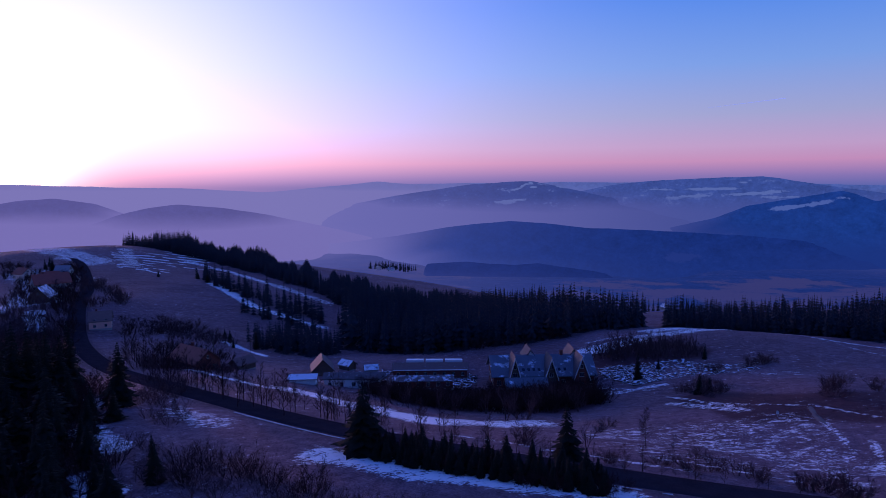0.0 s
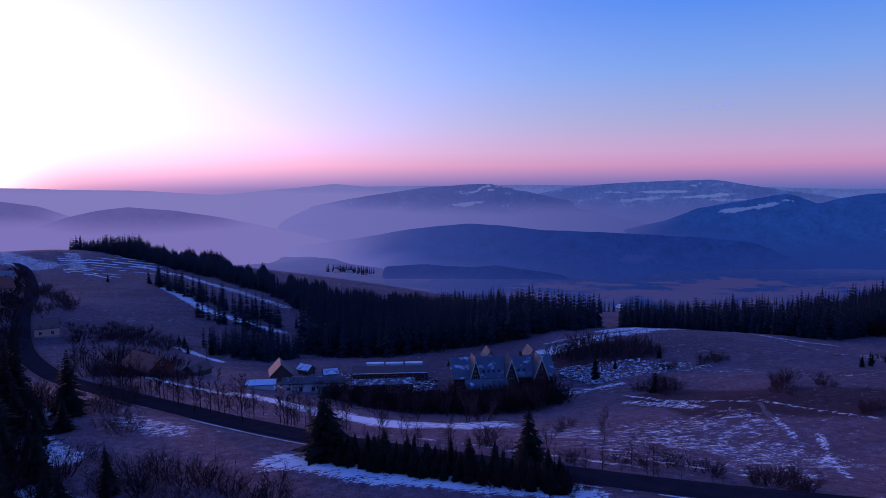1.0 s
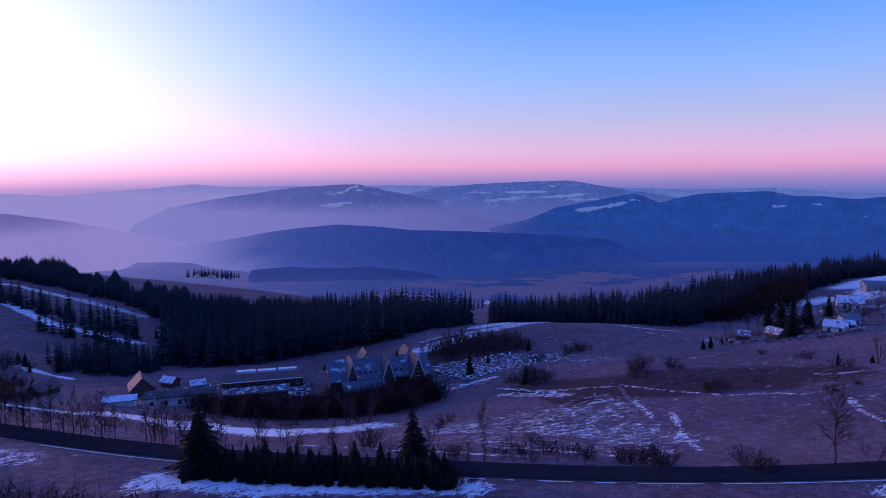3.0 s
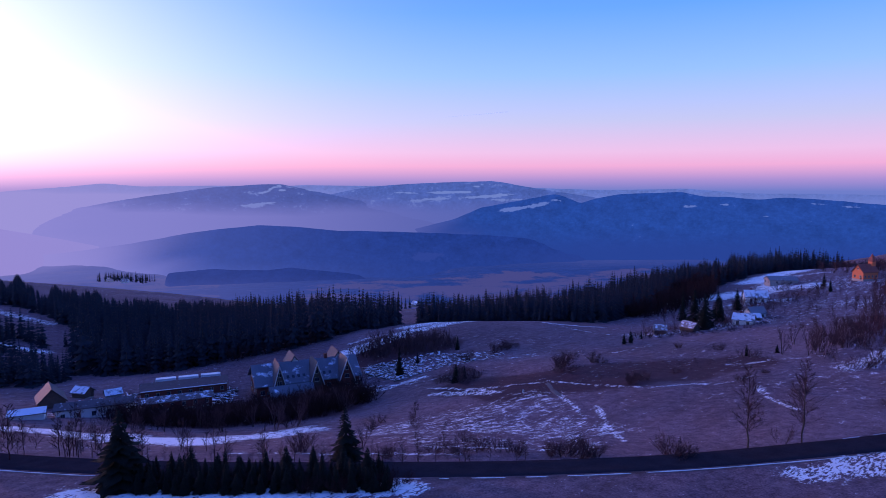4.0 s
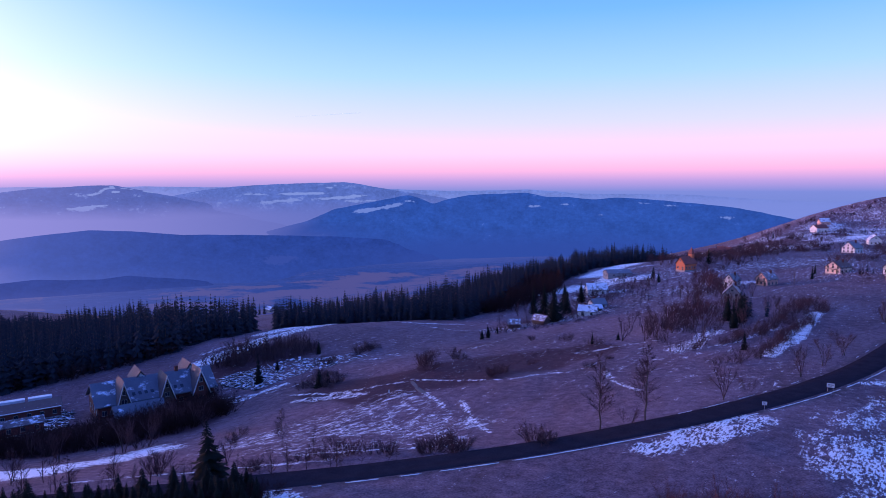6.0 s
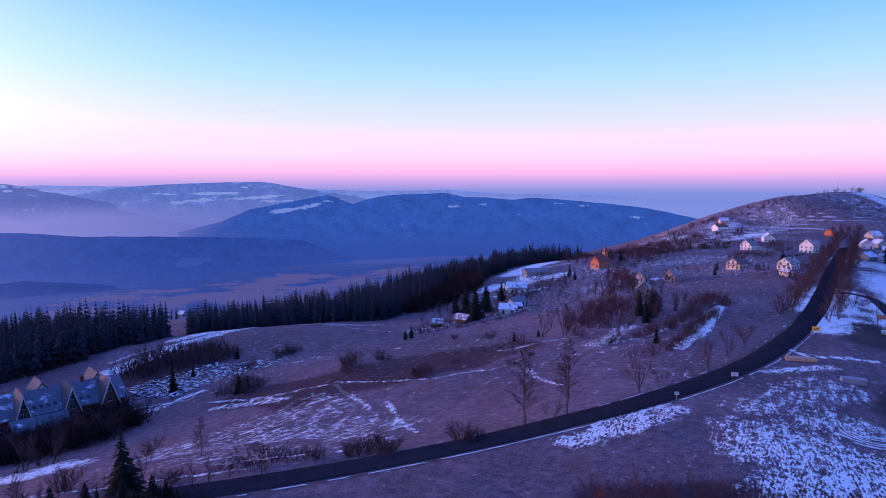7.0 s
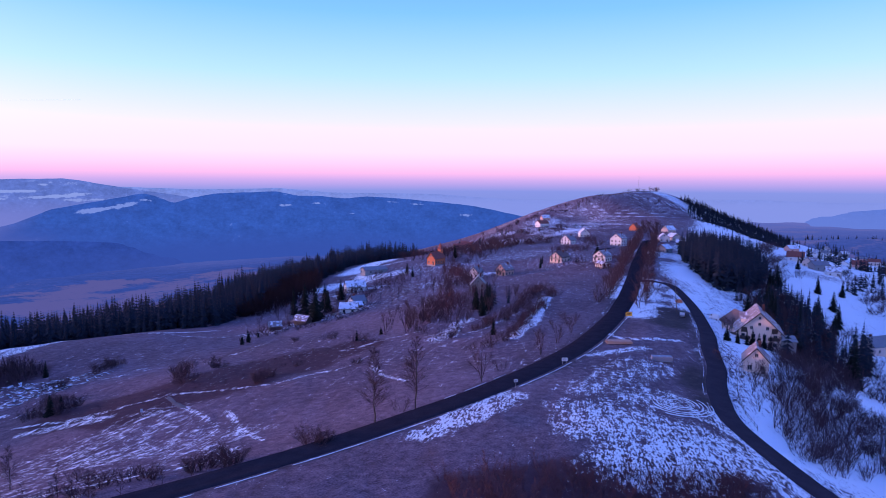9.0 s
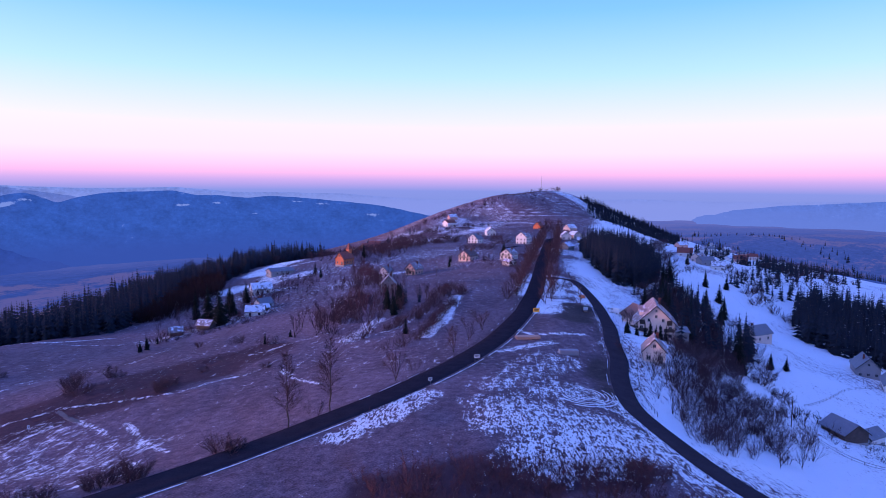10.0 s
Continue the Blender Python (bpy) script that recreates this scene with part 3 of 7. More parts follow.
def parking_cover(x, y):
    """The trodden place where cars stand beside the lane."""
    d = distance_to(x, y, np.array([(240, 83), (222, 77), (204, 72)], float)) + 4 * fractal(x, y, 10, 3, 57)
    d = np.minimum(d, distance_to(x, y, np.array([(136, 38), (150, 45), (166, 52)], float)) + 5 * fractal(x, y, 8, 3, 58) + 4)
    return np.clip(2.0 - d / 4.5, 0, 1)


def build_ground():
    az = np.radians(np.concatenate([np.arange(-60, 110, 0.29), np.arange(110, 300, 2.0)]))
    rad = np.concatenate([[6.0], np.geomspace(12, 60, 60)[:-1], np.geomspace(60, 270, 185)[:-1], np.geomspace(270, 1000, 190)[:-1], np.geomspace(1000, 4950, 76)])
    A, R = np.meshgrid(az, rad)
    x, y = R * np.sin(A), R * np.cos(A)
    z = land(x, y)
    road = np.minimum(distance_to(x, y, MAIN_ROAD[::3]), distance_to(x, y, SIDE_ROAD[::3]))
    soft = np.clip((road - 5) / 12, 0, 1)
    z = z + soft * (0.5 * fractal(x, y, 14, 3, 1) + 1.2 * fractal(x, y, 70, 2, 2) * np.clip(R / 200, 0, 1))
    z = z + np.clip((R - 500) / 700, 0, 1) * 8 * fractal(x, y, 240, 3, 4)
    snow = snow_cover(x, y)
    z = z + soft * 0.12 * np.clip(snow, 0, 1)
    n, k = len(rad), len(az)
    i, j = np.meshgrid(np.arange(n - 1), np.arange(k), indexing="ij")
    j2 = (j + 1) % k
    faces = np.stack([i * k + j, i * k + j2, (i + 1) * k + j2, (i + 1) * k + j], -1).reshape(-1, 4)[:, ::-1]
    verts = np.stack([x, y, z], -1).reshape(-1, 3)
    # far low faces take the glowing haze material
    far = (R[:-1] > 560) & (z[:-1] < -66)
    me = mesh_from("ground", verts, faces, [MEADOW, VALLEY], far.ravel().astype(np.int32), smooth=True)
    bearing = np.degrees(A)
    edge = np.interp(bearing, [-2, 3, 7.6, 13.5, 16, 21.5, 24.2, 29.2, 33, 38], [900, 1000, 1100, 1130, 1180, 1240, 1230, 1260, 1330, 1360]) + 40 * fractal(x, y, 200, 2, 73)
    strip = np.clip((edge - R) / 12, 0, 1) * np.clip((bearing - 1) / 3, 0, 1)
    fields = np.where((bearing > -4) & (bearing < 55), strip * np.clip(0.62 + 1.3 * fractal(x, y, 70, 3, 77), 0, 1), np.clip(np.where(bearing > 0, 0.2, 0.5) + 1.1 * fractal(x, y, 130, 3, 71), 0, 1))
    me.attributes.new("clearing", "FLOAT", "POINT").data.foreach_set("value", fields.ravel().astype(np.float32))
    bare = np.clip(1 - np.abs(road - 4.0) / 2.0, 0, 1) * 0.5
    yard = parking_cover(x, y)
    bare, snow = np.maximum(bare, 0.85 * yard), snow * (1 - 0.75 * yard)
    # distance haze, mixed into the far valley's emission
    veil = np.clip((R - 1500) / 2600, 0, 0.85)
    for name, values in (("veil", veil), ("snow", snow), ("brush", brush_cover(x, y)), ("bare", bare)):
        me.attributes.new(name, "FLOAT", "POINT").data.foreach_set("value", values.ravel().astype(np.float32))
    hole = bmesh.new()
    hole.from_mesh(me)
    hole.verts.ensure_lookup_table()
    hole.faces.new([hole.verts[q] for q in range(k)][::-1])
    hole.to_mesh(me)
    hole.free()
    tagged(new("ground", me), "frosted brown winter meadows with streaks of old snow", "ground", kind="structure")


build_ground()


def ribbon(name, line, half, mt, label, lift=0.16, level=True):
    """A road along a line: a crowned strip with shoulders that reach into the ground."""
    d = np.gradient(line, axis=0)
    d /= np.hypot(d[:, 0], d[:, 1])[:, None]
    side = np.stack([d[:, 1], -d[:, 0]], 1)
    across = np.array([-1.25, -1.0, -0.5, 0.0, 0.5, 1.0, 1.25]) * half
    drop = np.array([-0.45, 0.0, 0.05, 0.08, 0.05, 0.0, -0.45])
    p = line[:, None, :] + side[:, None, :] * across[None, :, None]
    mid = land(line[:, 0], line[:, 1])
    here = land(p[..., 0], p[..., 1])
    z = (np.maximum(mid[:, None], here) if level else here) + lift + drop[None, :]
    verts = np.concatenate([p, z[..., None]], -1).reshape(-1, 3)
    n, k = len(line), len(across)
    i, j = np.meshgrid(np.arange(n - 1), np.arange(k - 1), indexing="ij")
    faces = np.stack([i * k + j, i * k + j + 1, (i + 1) * k + j + 1, (i + 1) * k + j], -1).reshape(-1, 4)
    return tagged(new(name, mesh_from(name, verts, faces, [mt], smooth=True)), label, "road", kind="structure")


ribbon("road", MAIN_ROAD, 3.15, ASPHALT, "dark wet asphalt country road along the ridge")
ribbon("road", SIDE_ROAD, 2.1, LANE, "narrow dark asphalt lane between the houses")
ribbon("road", spline([(71, 138), (73, 151), (78, 166), (86, 183)], 3.0), 0.8, GRAVEL, "faint worn field track across the meadow", 0.10, False)
ribbon("road", spline([(392, 168), (386, 180), (398, 196), (432, 211), (472, 217)], 3.0), 1.7, ASPHALT, "narrow drive down to the hillside houses")

DRIFT_RNG = random.Random(5)


def drift(line, half, label="thin drift of old snow along the field edge", broken=0.35, step=1.6):
    """A narrow uneven strip of lying snow, broken here and there."""
    p = spline(line, step)
    d = np.gradient(p, axis=0)
    d /= np.hypot(d[:, 0], d[:, 1])[:, None] + 1e-9
    side = np.stack([d[:, 1], -d[:, 0]], 1)
    verts, faces = [], []
    last = None
    for k in range(len(p)):
        w = half * (0.35 + 1.2 * DRIFT_RNG.random())
        if DRIFT_RNG.random() < broken * 0.5:
            last = None
            continue
        row = []
        for a in (-1.0, -0.45, 0.4, 1.0):
            q = p[k] + side[k] * (a * w + half * 0.5 * DRIFT_RNG.uniform(-1, 1)) + d[k] * DRIFT_RNG.uniform(-0.3, 0.3) * step
            row.append(len(verts))
            verts.append((q[0], q[1], gz(q[0], q[1]) + (-0.25 if abs(a) == 1 else 0.22 if half > 0.3 else 0.08) + 0.06 * half))
        if last is not None:
            for m in range(3):
                faces.append((last[m], last[m + 1], row[m + 1], row[m]))
        last = row
    ob = new("snow_drift", mesh_from("snow_drift", verts, faces, [SNOW], smooth=True))
    return tagged(ob, label, "snow", kind="stuff")


def beside(line, offset):
    d = np.gradient(line, axis=0)
    d /= np.hypot(d[:, 0], d[:, 1])[:, None]
    return line + np.stack([d[:, 1], -d[:, 0]], 1) * offset


drift([tuple(q) for q in beside(MAIN_ROAD, 4.4) if -60 < q[0] < 300][::4], 0.17, "low ploughed snow bank along the road", 0.12)
drift([tuple(q) for q in beside(MAIN_ROAD, -4.6) if -100 < q[0] < 250][::4], 0.07, "low ploughed snow bank along the road", 0.7)
drift([tuple(q) for q in beside(SIDE_ROAD, 3.1)][::4], 0.16, "low ploughed snow bank along the lane", 0.3)
drift([tuple(q) for q in beside(SIDE_ROAD, -3.1)][::4], 0.12, "low ploughed snow bank along the lane", 0.4)
# circles left by turning wheels in the snow beside the lane
for _r, _from, _to in ((2.2, 20, 340), (3.1, 150, 400), (4.0, 60, 380), (4.8, 120, 330), (5.7, 160, 350), (6.8, 190, 320)):
    drift([(128.5 + 1.5 * _r * math.cos(radians(_from + (_to - _from) * _k / 14)), 42 + _r * math.sin(radians(_from + (_to - _from) * _k / 14))) for _k in range(15)], 0.22, "curved ridge of snow left by turning wheels", 0.15, 0.7)
# snow caught on the terraces of the bare hill
for _k in range(11):
    _u = _k / 10
    _a = (-300 - 52 * _u, 452 + 70 * _u)
    _b = (-256 - 88 * _u, 430 + 132 * _u)
    _c = (-212 - 74 * _u, 402 + 178 * _u)
    drift([_a, ((_a[0] + _b[0]) / 2 + 3, (_a[1] + _b[1]) / 2 + 4), _b, _c], 1.25, "thin snow drift caught on a field terrace", 0.2, 4.0)

# ---- far hills behind the valley, with the haze painted into their glow ----


def hills(name, label, crest, away, front, mt, rough=6.0, foot=-150.0, seed=0, clearings=(), ends=(8.0, 8.0), hidden=0.0):
    """A range of hills: its crest (bearing in degrees, height) stands away metres off, its slope reaches front metres towards the valley."""
    crest = sorted(crest)
    b = np.arange(crest[0][0], crest[-1][0] + 0.01, 0.12 if away < 4500 else 0.22)
    h = np.interp(b, [c[0] for c in crest], [c[1] for c in crest])
    k = np.exp(-np.linspace(-2, 2, 9) ** 2)
    h = np.convolve(np.pad(h, 4, mode="edge"), k / k.sum(), "valid")
    u = np.concatenate([np.linspace(0, 0.6, 14), np.linspace(0.62, 1, 40), [1.06, 1.14]])
    B, U = np.meshgrid(np.radians(b), u)
    rise = np.where(U <= 1, U ** 1.25, 1 - (U - 1) * 4)
    R = away - front * (1 - U)
    x, y = R * np.sin(B), R * np.cos(B)
    low = foot - 40 * np.clip((-90 - h) / 30, 0, 1)[None, :]
    z = low + (h[None, :] - low) * rise
    z = z + rough * fractal(x, y, 320, 4, seed) * np.clip(U * 3, 0, 1) + 0.16 * rough * fractal(x, y, 30, 2, seed + 7)
    open_land = np.zeros(z.shape)
    for at, height, wide, tall, lean in clearings:
        du = (np.degrees(B) - at) / wide
        dv = (z - height - lean * (np.degrees(B) - at)) / tall
        open_land = np.maximum(open_land, np.clip(1.25 - np.hypot(du, dv) + 0.9 * fractal(x, y, 90, 3, seed + 3), 0, 1))
    n, k = len(u), len(b)
    i, j = np.meshgrid(np.arange(n - 1), np.arange(k - 1), indexing="ij")
    faces = np.stack([i * k + j, i * k + j + 1, (i + 1) * k + j + 1, (i + 1) * k + j], -1).reshape(-1, 4)[:, ::-1]
    me = mesh_from(name, np.stack([x, y, z], -1).reshape(-1, 3), faces, [mt], smooth=True)
    me.attributes.new("clearing", "FLOAT", "POINT").data.foreach_set("value", open_land.ravel().astype(np.float32))
    bb = np.degrees(B)
    veil = np.maximum(1 - (bb - b[0] - hidden) / ends[0], 1 - (b[-1] - bb) / ends[1]) + 0.25 * fractal(x, y, 400, 3, seed + 5)
    veil = np.clip(veil, 0, 1)
    veil = veil * veil * (3 - 2 * veil)
    me.attributes.new("veil", "FLOAT", "POINT").data.foreach_set("value", veil.ravel().astype(np.float32))
    tagged(new(name, me), label, "hills", kind="structure")


HAZE_FAR = haze_glow_material("haze_far", (0.165, 0.22, 0.55), (0.20, 0.26, 0.60), (0.22, 0.265, 0.62), -70, 30, 0.32, sunny=0.9, tint=(2.3, 1.5, 1.17))
HAZE_MOUNTAIN = haze_glow_material("haze_mountain", (0.062, 0.102, 0.34), (0.27, 0.33, 0.64), (0.135, 0.155, 0.43), -120, -5, 0.30, sunny=0.55, tint=(2.9, 2.1, 1.6))
HAZE_SECOND = haze_glow_material("haze_second", (0.105, 0.155, 0.45), (0.24, 0.30, 0.62), (0.15, 0.175, 0.47), -120, 10, 0.33, sunny=0.6, tint=(2.4, 1.6, 1.3))
HAZE_RIGHT = haze_glow_material("haze_right", (0.085, 0.155, 0.50), (0.30, 0.36, 0.70), (0.12, 0.18, 0.53), -120, 10, 0.25)
HAZE_HILL = haze_glow_material("haze_hill", (0.030, 0.080, 0.34), (0.17, 0.235, 0.57), (0.032, 0.068, 0.30), -135, -70, 0.17)
HAZE_WOOD = haze_glow_material("haze_wood", (0.023, 0.052, 0.25), (0.038, 0.067, 0.29), (0.037, 0.068, 0.295), -165, -98, 0.24, sunny=0.62, tint=(5.2, 3.3, 2.15))
HAZE_GROVE = haze_glow_material("haze_grove", (0.022, 0.043, 0.205), (0.028, 0.050, 0.22), (0.036, 0.058, 0.245), -150, -100, 0.2, sunny=0.5, scale=0.02, tint=(3.2, 2.2, 1.7))
HAZE_LEFT = haze_glow_material("haze_left", (0.10, 0.095, 0.29), (0.14, 0.13, 0.34), (0.19, 0.175, 0.42), -120, -30, 0.25, sunny=0.42, tint=(2.4, 1.95, 1.65))
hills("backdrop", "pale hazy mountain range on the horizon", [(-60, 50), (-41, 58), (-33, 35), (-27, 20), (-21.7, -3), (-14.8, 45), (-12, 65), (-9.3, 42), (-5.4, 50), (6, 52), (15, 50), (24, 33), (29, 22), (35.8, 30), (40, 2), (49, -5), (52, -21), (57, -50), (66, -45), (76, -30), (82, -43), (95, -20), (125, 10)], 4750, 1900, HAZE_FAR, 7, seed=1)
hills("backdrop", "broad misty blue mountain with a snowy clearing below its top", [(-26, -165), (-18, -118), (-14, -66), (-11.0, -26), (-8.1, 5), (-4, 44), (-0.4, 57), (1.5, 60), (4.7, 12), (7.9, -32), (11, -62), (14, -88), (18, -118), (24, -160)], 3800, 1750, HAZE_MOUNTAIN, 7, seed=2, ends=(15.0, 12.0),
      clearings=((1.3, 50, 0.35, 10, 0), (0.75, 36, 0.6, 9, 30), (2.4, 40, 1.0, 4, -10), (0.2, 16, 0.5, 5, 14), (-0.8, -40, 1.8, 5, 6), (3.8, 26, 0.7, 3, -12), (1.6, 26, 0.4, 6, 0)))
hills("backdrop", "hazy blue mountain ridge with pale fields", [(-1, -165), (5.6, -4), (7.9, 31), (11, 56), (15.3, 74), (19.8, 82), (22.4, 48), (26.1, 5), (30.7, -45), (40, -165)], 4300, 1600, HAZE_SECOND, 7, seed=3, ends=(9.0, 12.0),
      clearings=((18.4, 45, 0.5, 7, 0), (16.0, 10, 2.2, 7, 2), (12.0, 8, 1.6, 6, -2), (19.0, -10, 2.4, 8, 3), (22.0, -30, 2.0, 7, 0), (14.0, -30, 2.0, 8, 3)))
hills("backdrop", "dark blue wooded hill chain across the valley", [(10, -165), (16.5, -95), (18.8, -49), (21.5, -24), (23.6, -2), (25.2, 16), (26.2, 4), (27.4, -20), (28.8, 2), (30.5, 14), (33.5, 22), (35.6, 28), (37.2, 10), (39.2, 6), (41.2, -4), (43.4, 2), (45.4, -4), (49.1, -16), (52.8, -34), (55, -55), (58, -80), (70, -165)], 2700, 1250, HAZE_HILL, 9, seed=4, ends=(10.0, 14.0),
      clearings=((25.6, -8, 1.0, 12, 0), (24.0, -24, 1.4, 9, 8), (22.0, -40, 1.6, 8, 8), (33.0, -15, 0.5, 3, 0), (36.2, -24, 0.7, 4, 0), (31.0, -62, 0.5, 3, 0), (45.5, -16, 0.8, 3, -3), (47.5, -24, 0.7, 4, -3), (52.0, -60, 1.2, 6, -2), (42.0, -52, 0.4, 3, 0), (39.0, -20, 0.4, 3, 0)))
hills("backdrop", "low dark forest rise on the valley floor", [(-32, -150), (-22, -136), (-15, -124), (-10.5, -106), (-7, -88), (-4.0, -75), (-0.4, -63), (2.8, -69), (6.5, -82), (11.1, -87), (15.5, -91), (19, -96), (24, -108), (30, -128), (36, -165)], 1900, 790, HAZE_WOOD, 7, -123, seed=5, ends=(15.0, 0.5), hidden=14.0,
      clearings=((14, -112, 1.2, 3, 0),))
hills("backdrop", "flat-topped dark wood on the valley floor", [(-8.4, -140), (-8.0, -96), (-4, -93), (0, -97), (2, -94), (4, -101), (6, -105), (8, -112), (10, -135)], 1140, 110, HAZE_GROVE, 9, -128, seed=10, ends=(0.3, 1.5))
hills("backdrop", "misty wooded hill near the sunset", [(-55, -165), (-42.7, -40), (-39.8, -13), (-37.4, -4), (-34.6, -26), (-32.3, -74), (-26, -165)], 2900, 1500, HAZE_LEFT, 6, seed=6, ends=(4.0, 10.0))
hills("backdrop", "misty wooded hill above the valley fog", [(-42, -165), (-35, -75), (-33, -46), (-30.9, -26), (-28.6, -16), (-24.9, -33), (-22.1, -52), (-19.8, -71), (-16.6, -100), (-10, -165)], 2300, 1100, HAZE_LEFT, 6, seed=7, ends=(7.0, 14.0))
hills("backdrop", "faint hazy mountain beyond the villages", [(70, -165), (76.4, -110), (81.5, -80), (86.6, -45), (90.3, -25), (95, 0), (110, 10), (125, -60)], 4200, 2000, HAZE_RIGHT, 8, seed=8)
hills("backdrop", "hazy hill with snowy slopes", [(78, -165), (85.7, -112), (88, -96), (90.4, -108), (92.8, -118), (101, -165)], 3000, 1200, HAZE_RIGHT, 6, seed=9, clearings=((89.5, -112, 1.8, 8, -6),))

# sunlit brightness of the contrail, given as emission
CONTRAIL, _n, _l, _b = material("contrail_glow")
_b.inputs["Base Color"].default_value = (0.8, 0.8, 0.85, 1)
_b.inputs["Emission Color"].default_value = (0.62, 0.60, 0.95, 1)
_b.inputs["Emission Strength"].default_value = 0.9


def contrail(a, b, wide):
    """A thin far streak of ice cloud, fading to a point behind the aircraft; its brightness is emission."""
    a, b = Vector(a), Vector(b)
    bm = bmesh.new()
    tube(bm, a, b, wide, wide * 0.2, 6)
    me = bpy.data.meshes.new("contrail")
    bm.to_mesh(me)
    bm.free()
    me.materials.append(CONTRAIL)
    tagged(new("backdrop", me), "short bright contrail high over the hills", "contrail", kind="structure")


contrail((1732, 4476, 585), (1283, 4625, 548), 2.6)

# ---- trees ----


def fir_arrays(rng, height, whorls, blades, spread, trunk=True, needles=2):
    """A spruce of drooping whorls: vertices, triangles, and which triangles are trunk."""
    v, f, wood = [], [], []
    if trunk:
        r = height * 0.017
        for k in range(5):
            a = 2 * math.pi * k / 5
            v.append((r * math.cos(a), r * math.sin(a), -0.3))
        v.append((0, 0, height * 0.98))
        for k in range(5):
            f.append((k, (k + 1) % 5, 5))
            wood.append(1)
    for w in range(whorls):
        u = (w + 0.35 * rng.random()) / whorls
        g = 1 - (1 - u) ** 1.35
        z = height * (0.05 + 0.93 * g)
        reach = spread * ((1 - g) ** 0.85 + 0.015) * (0.85 + 0.3 * rng.random())
        start = rng.random() * 6.28
        n = max(4, int(blades * (1 - 0.5 * u)))
        for k in range(n):
            a = start + 6.28 * (k + 0.5 * rng.random()) / n
            ln = reach * (0.7 + 0.5 * rng.random())
            drop = ln * (0.28 + 0.25 * rng.random()) * (1 - 0.55 * u)
            c, s = math.cos(a), math.sin(a)
            half = ln * 0.28 + 0.05 * (1 - u) * height / whorls
            up = (0.6 - 0.3 * u) * height / whorls
            i = len(v)
            v += [(0, 0, z + up), (c * ln * 0.55 - s * half, s * ln * 0.55 + c * half, z - drop * 0.62), (c * ln, s * ln, z - drop), (c * ln * 0.55 + s * half, s * ln * 0.55 - c * half, z - drop * 0.62)]
            f += [(i, i + 1, i + 2), (i, i + 2, i + 3)]
            wood += [0, 0]
            if needles > 2:
                # hanging side twigs
                for e in (0.45, 0.75):
                    g = len(v)
                    zz = z + up * (1 - e) - drop * e
                    v += [(c * ln * (e - 0.18), s * ln * (e - 0.18), zz + 0.1 * up), (c * ln * (e + 0.2), s * ln * (e + 0.2), zz - 0.1 * drop), (c * ln * e + s * half * 0.3, s * ln * e - c * half * 0.3, zz - up * (0.9 + 0.5 * rng.random()))]
                    f.append((g, g + 1, g + 2))
                    wood.append(0)
    return np.array(v, np.float32), np.array(f, np.int32), np.array(wood, np.int32)


def twig_arrays(rng, height, stems, levels, splits, lean=0.5, thick=0.02, sides=3, upright=0.25, clear=0.3, fine=0, hairs=0):
    """A leafless tree or shrub: tapered limbs that fork into fine twigs."""
    v, f = [], []

    def limb(a, b, ra, rb, flat=False):
        d = b - a
        if flat:
            w = d.cross(Vector((rng.uniform(-1, 1), rng.uniform(-1, 1), rng.uniform(-1, 1)))).normalized() * ra * 1.3
            i = len(v)
            v.extend((tuple(a - w), tuple(a + w), tuple(b)))
            f.append((i, i + 1, i + 2))
            return
        q = d.to_track_quat("Z", "Y")
        i = len(v)
        for p, r in ((a, ra), (b, rb)):
            for k in range(sides):
                t = 6.283 * k / sides
                v.append(tuple(p + q @ Vector((r * math.cos(t), r * math.sin(t), 0))))
        for k in range(sides):
            k2 = (k + 1) % sides
            f.append((i + k, i + k2, i + sides + k2))
            f.append((i + k, i + sides + k2, i + sides + k))

    def grow(a, d, ln, r, lev):
        bend = Vector((rng.uniform(-1, 1), rng.uniform(-1, 1), rng.uniform(-0.4, 0.6))) * 0.16
        b = a + d * ln
        d2 = (d + bend).normalized()
        limb(a, b, r, r * 0.7, lev <= fine)
        if lev <= 0:
            for _ in range(hairs):
                w = Vector((rng.uniform(-1, 1), rng.uniform(-1, 1), rng.uniform(-0.4, 0.9)))
                s = a + d * ln * rng.uniform(0.2, 1.0)
                limb(s, s + (d2 + w * 0.9).normalized() * ln * rng.uniform(0.4, 0.9), r * 0.75, 0, True)
            return
        for k in range(splits):
            s = rng.uniform(0.35, 1.0) if k else 1.0
            w = Vector((rng.uniform(-1, 1), rng.uniform(-1, 1), rng.uniform(-0.5, 0.7)))
            nd = (d2 + w * lean * (1.0 if k else 0.35) + Vector((0, 0, upright))).normalized()
            grow(a + d * ln * s, nd, ln * rng.uniform(0.58, 0.82), r * 0.6, lev - 1)
    for k in range(stems):
        t = rng.random() * 6.28
        off = 0.12 * height * (rng.random() if stems > 1 else 0)
        d = Vector((math.cos(t) * (0.45 if stems > 1 else 0.05), math.sin(t) * (0.45 if stems > 1 else 0.05), 1)).normalized()
        grow(Vector((math.cos(t) * off, math.sin(t) * off, -0.2)), d, height * clear, height * thick, levels)
    return np.array(v, np.float32), np.array(f, np.int32)


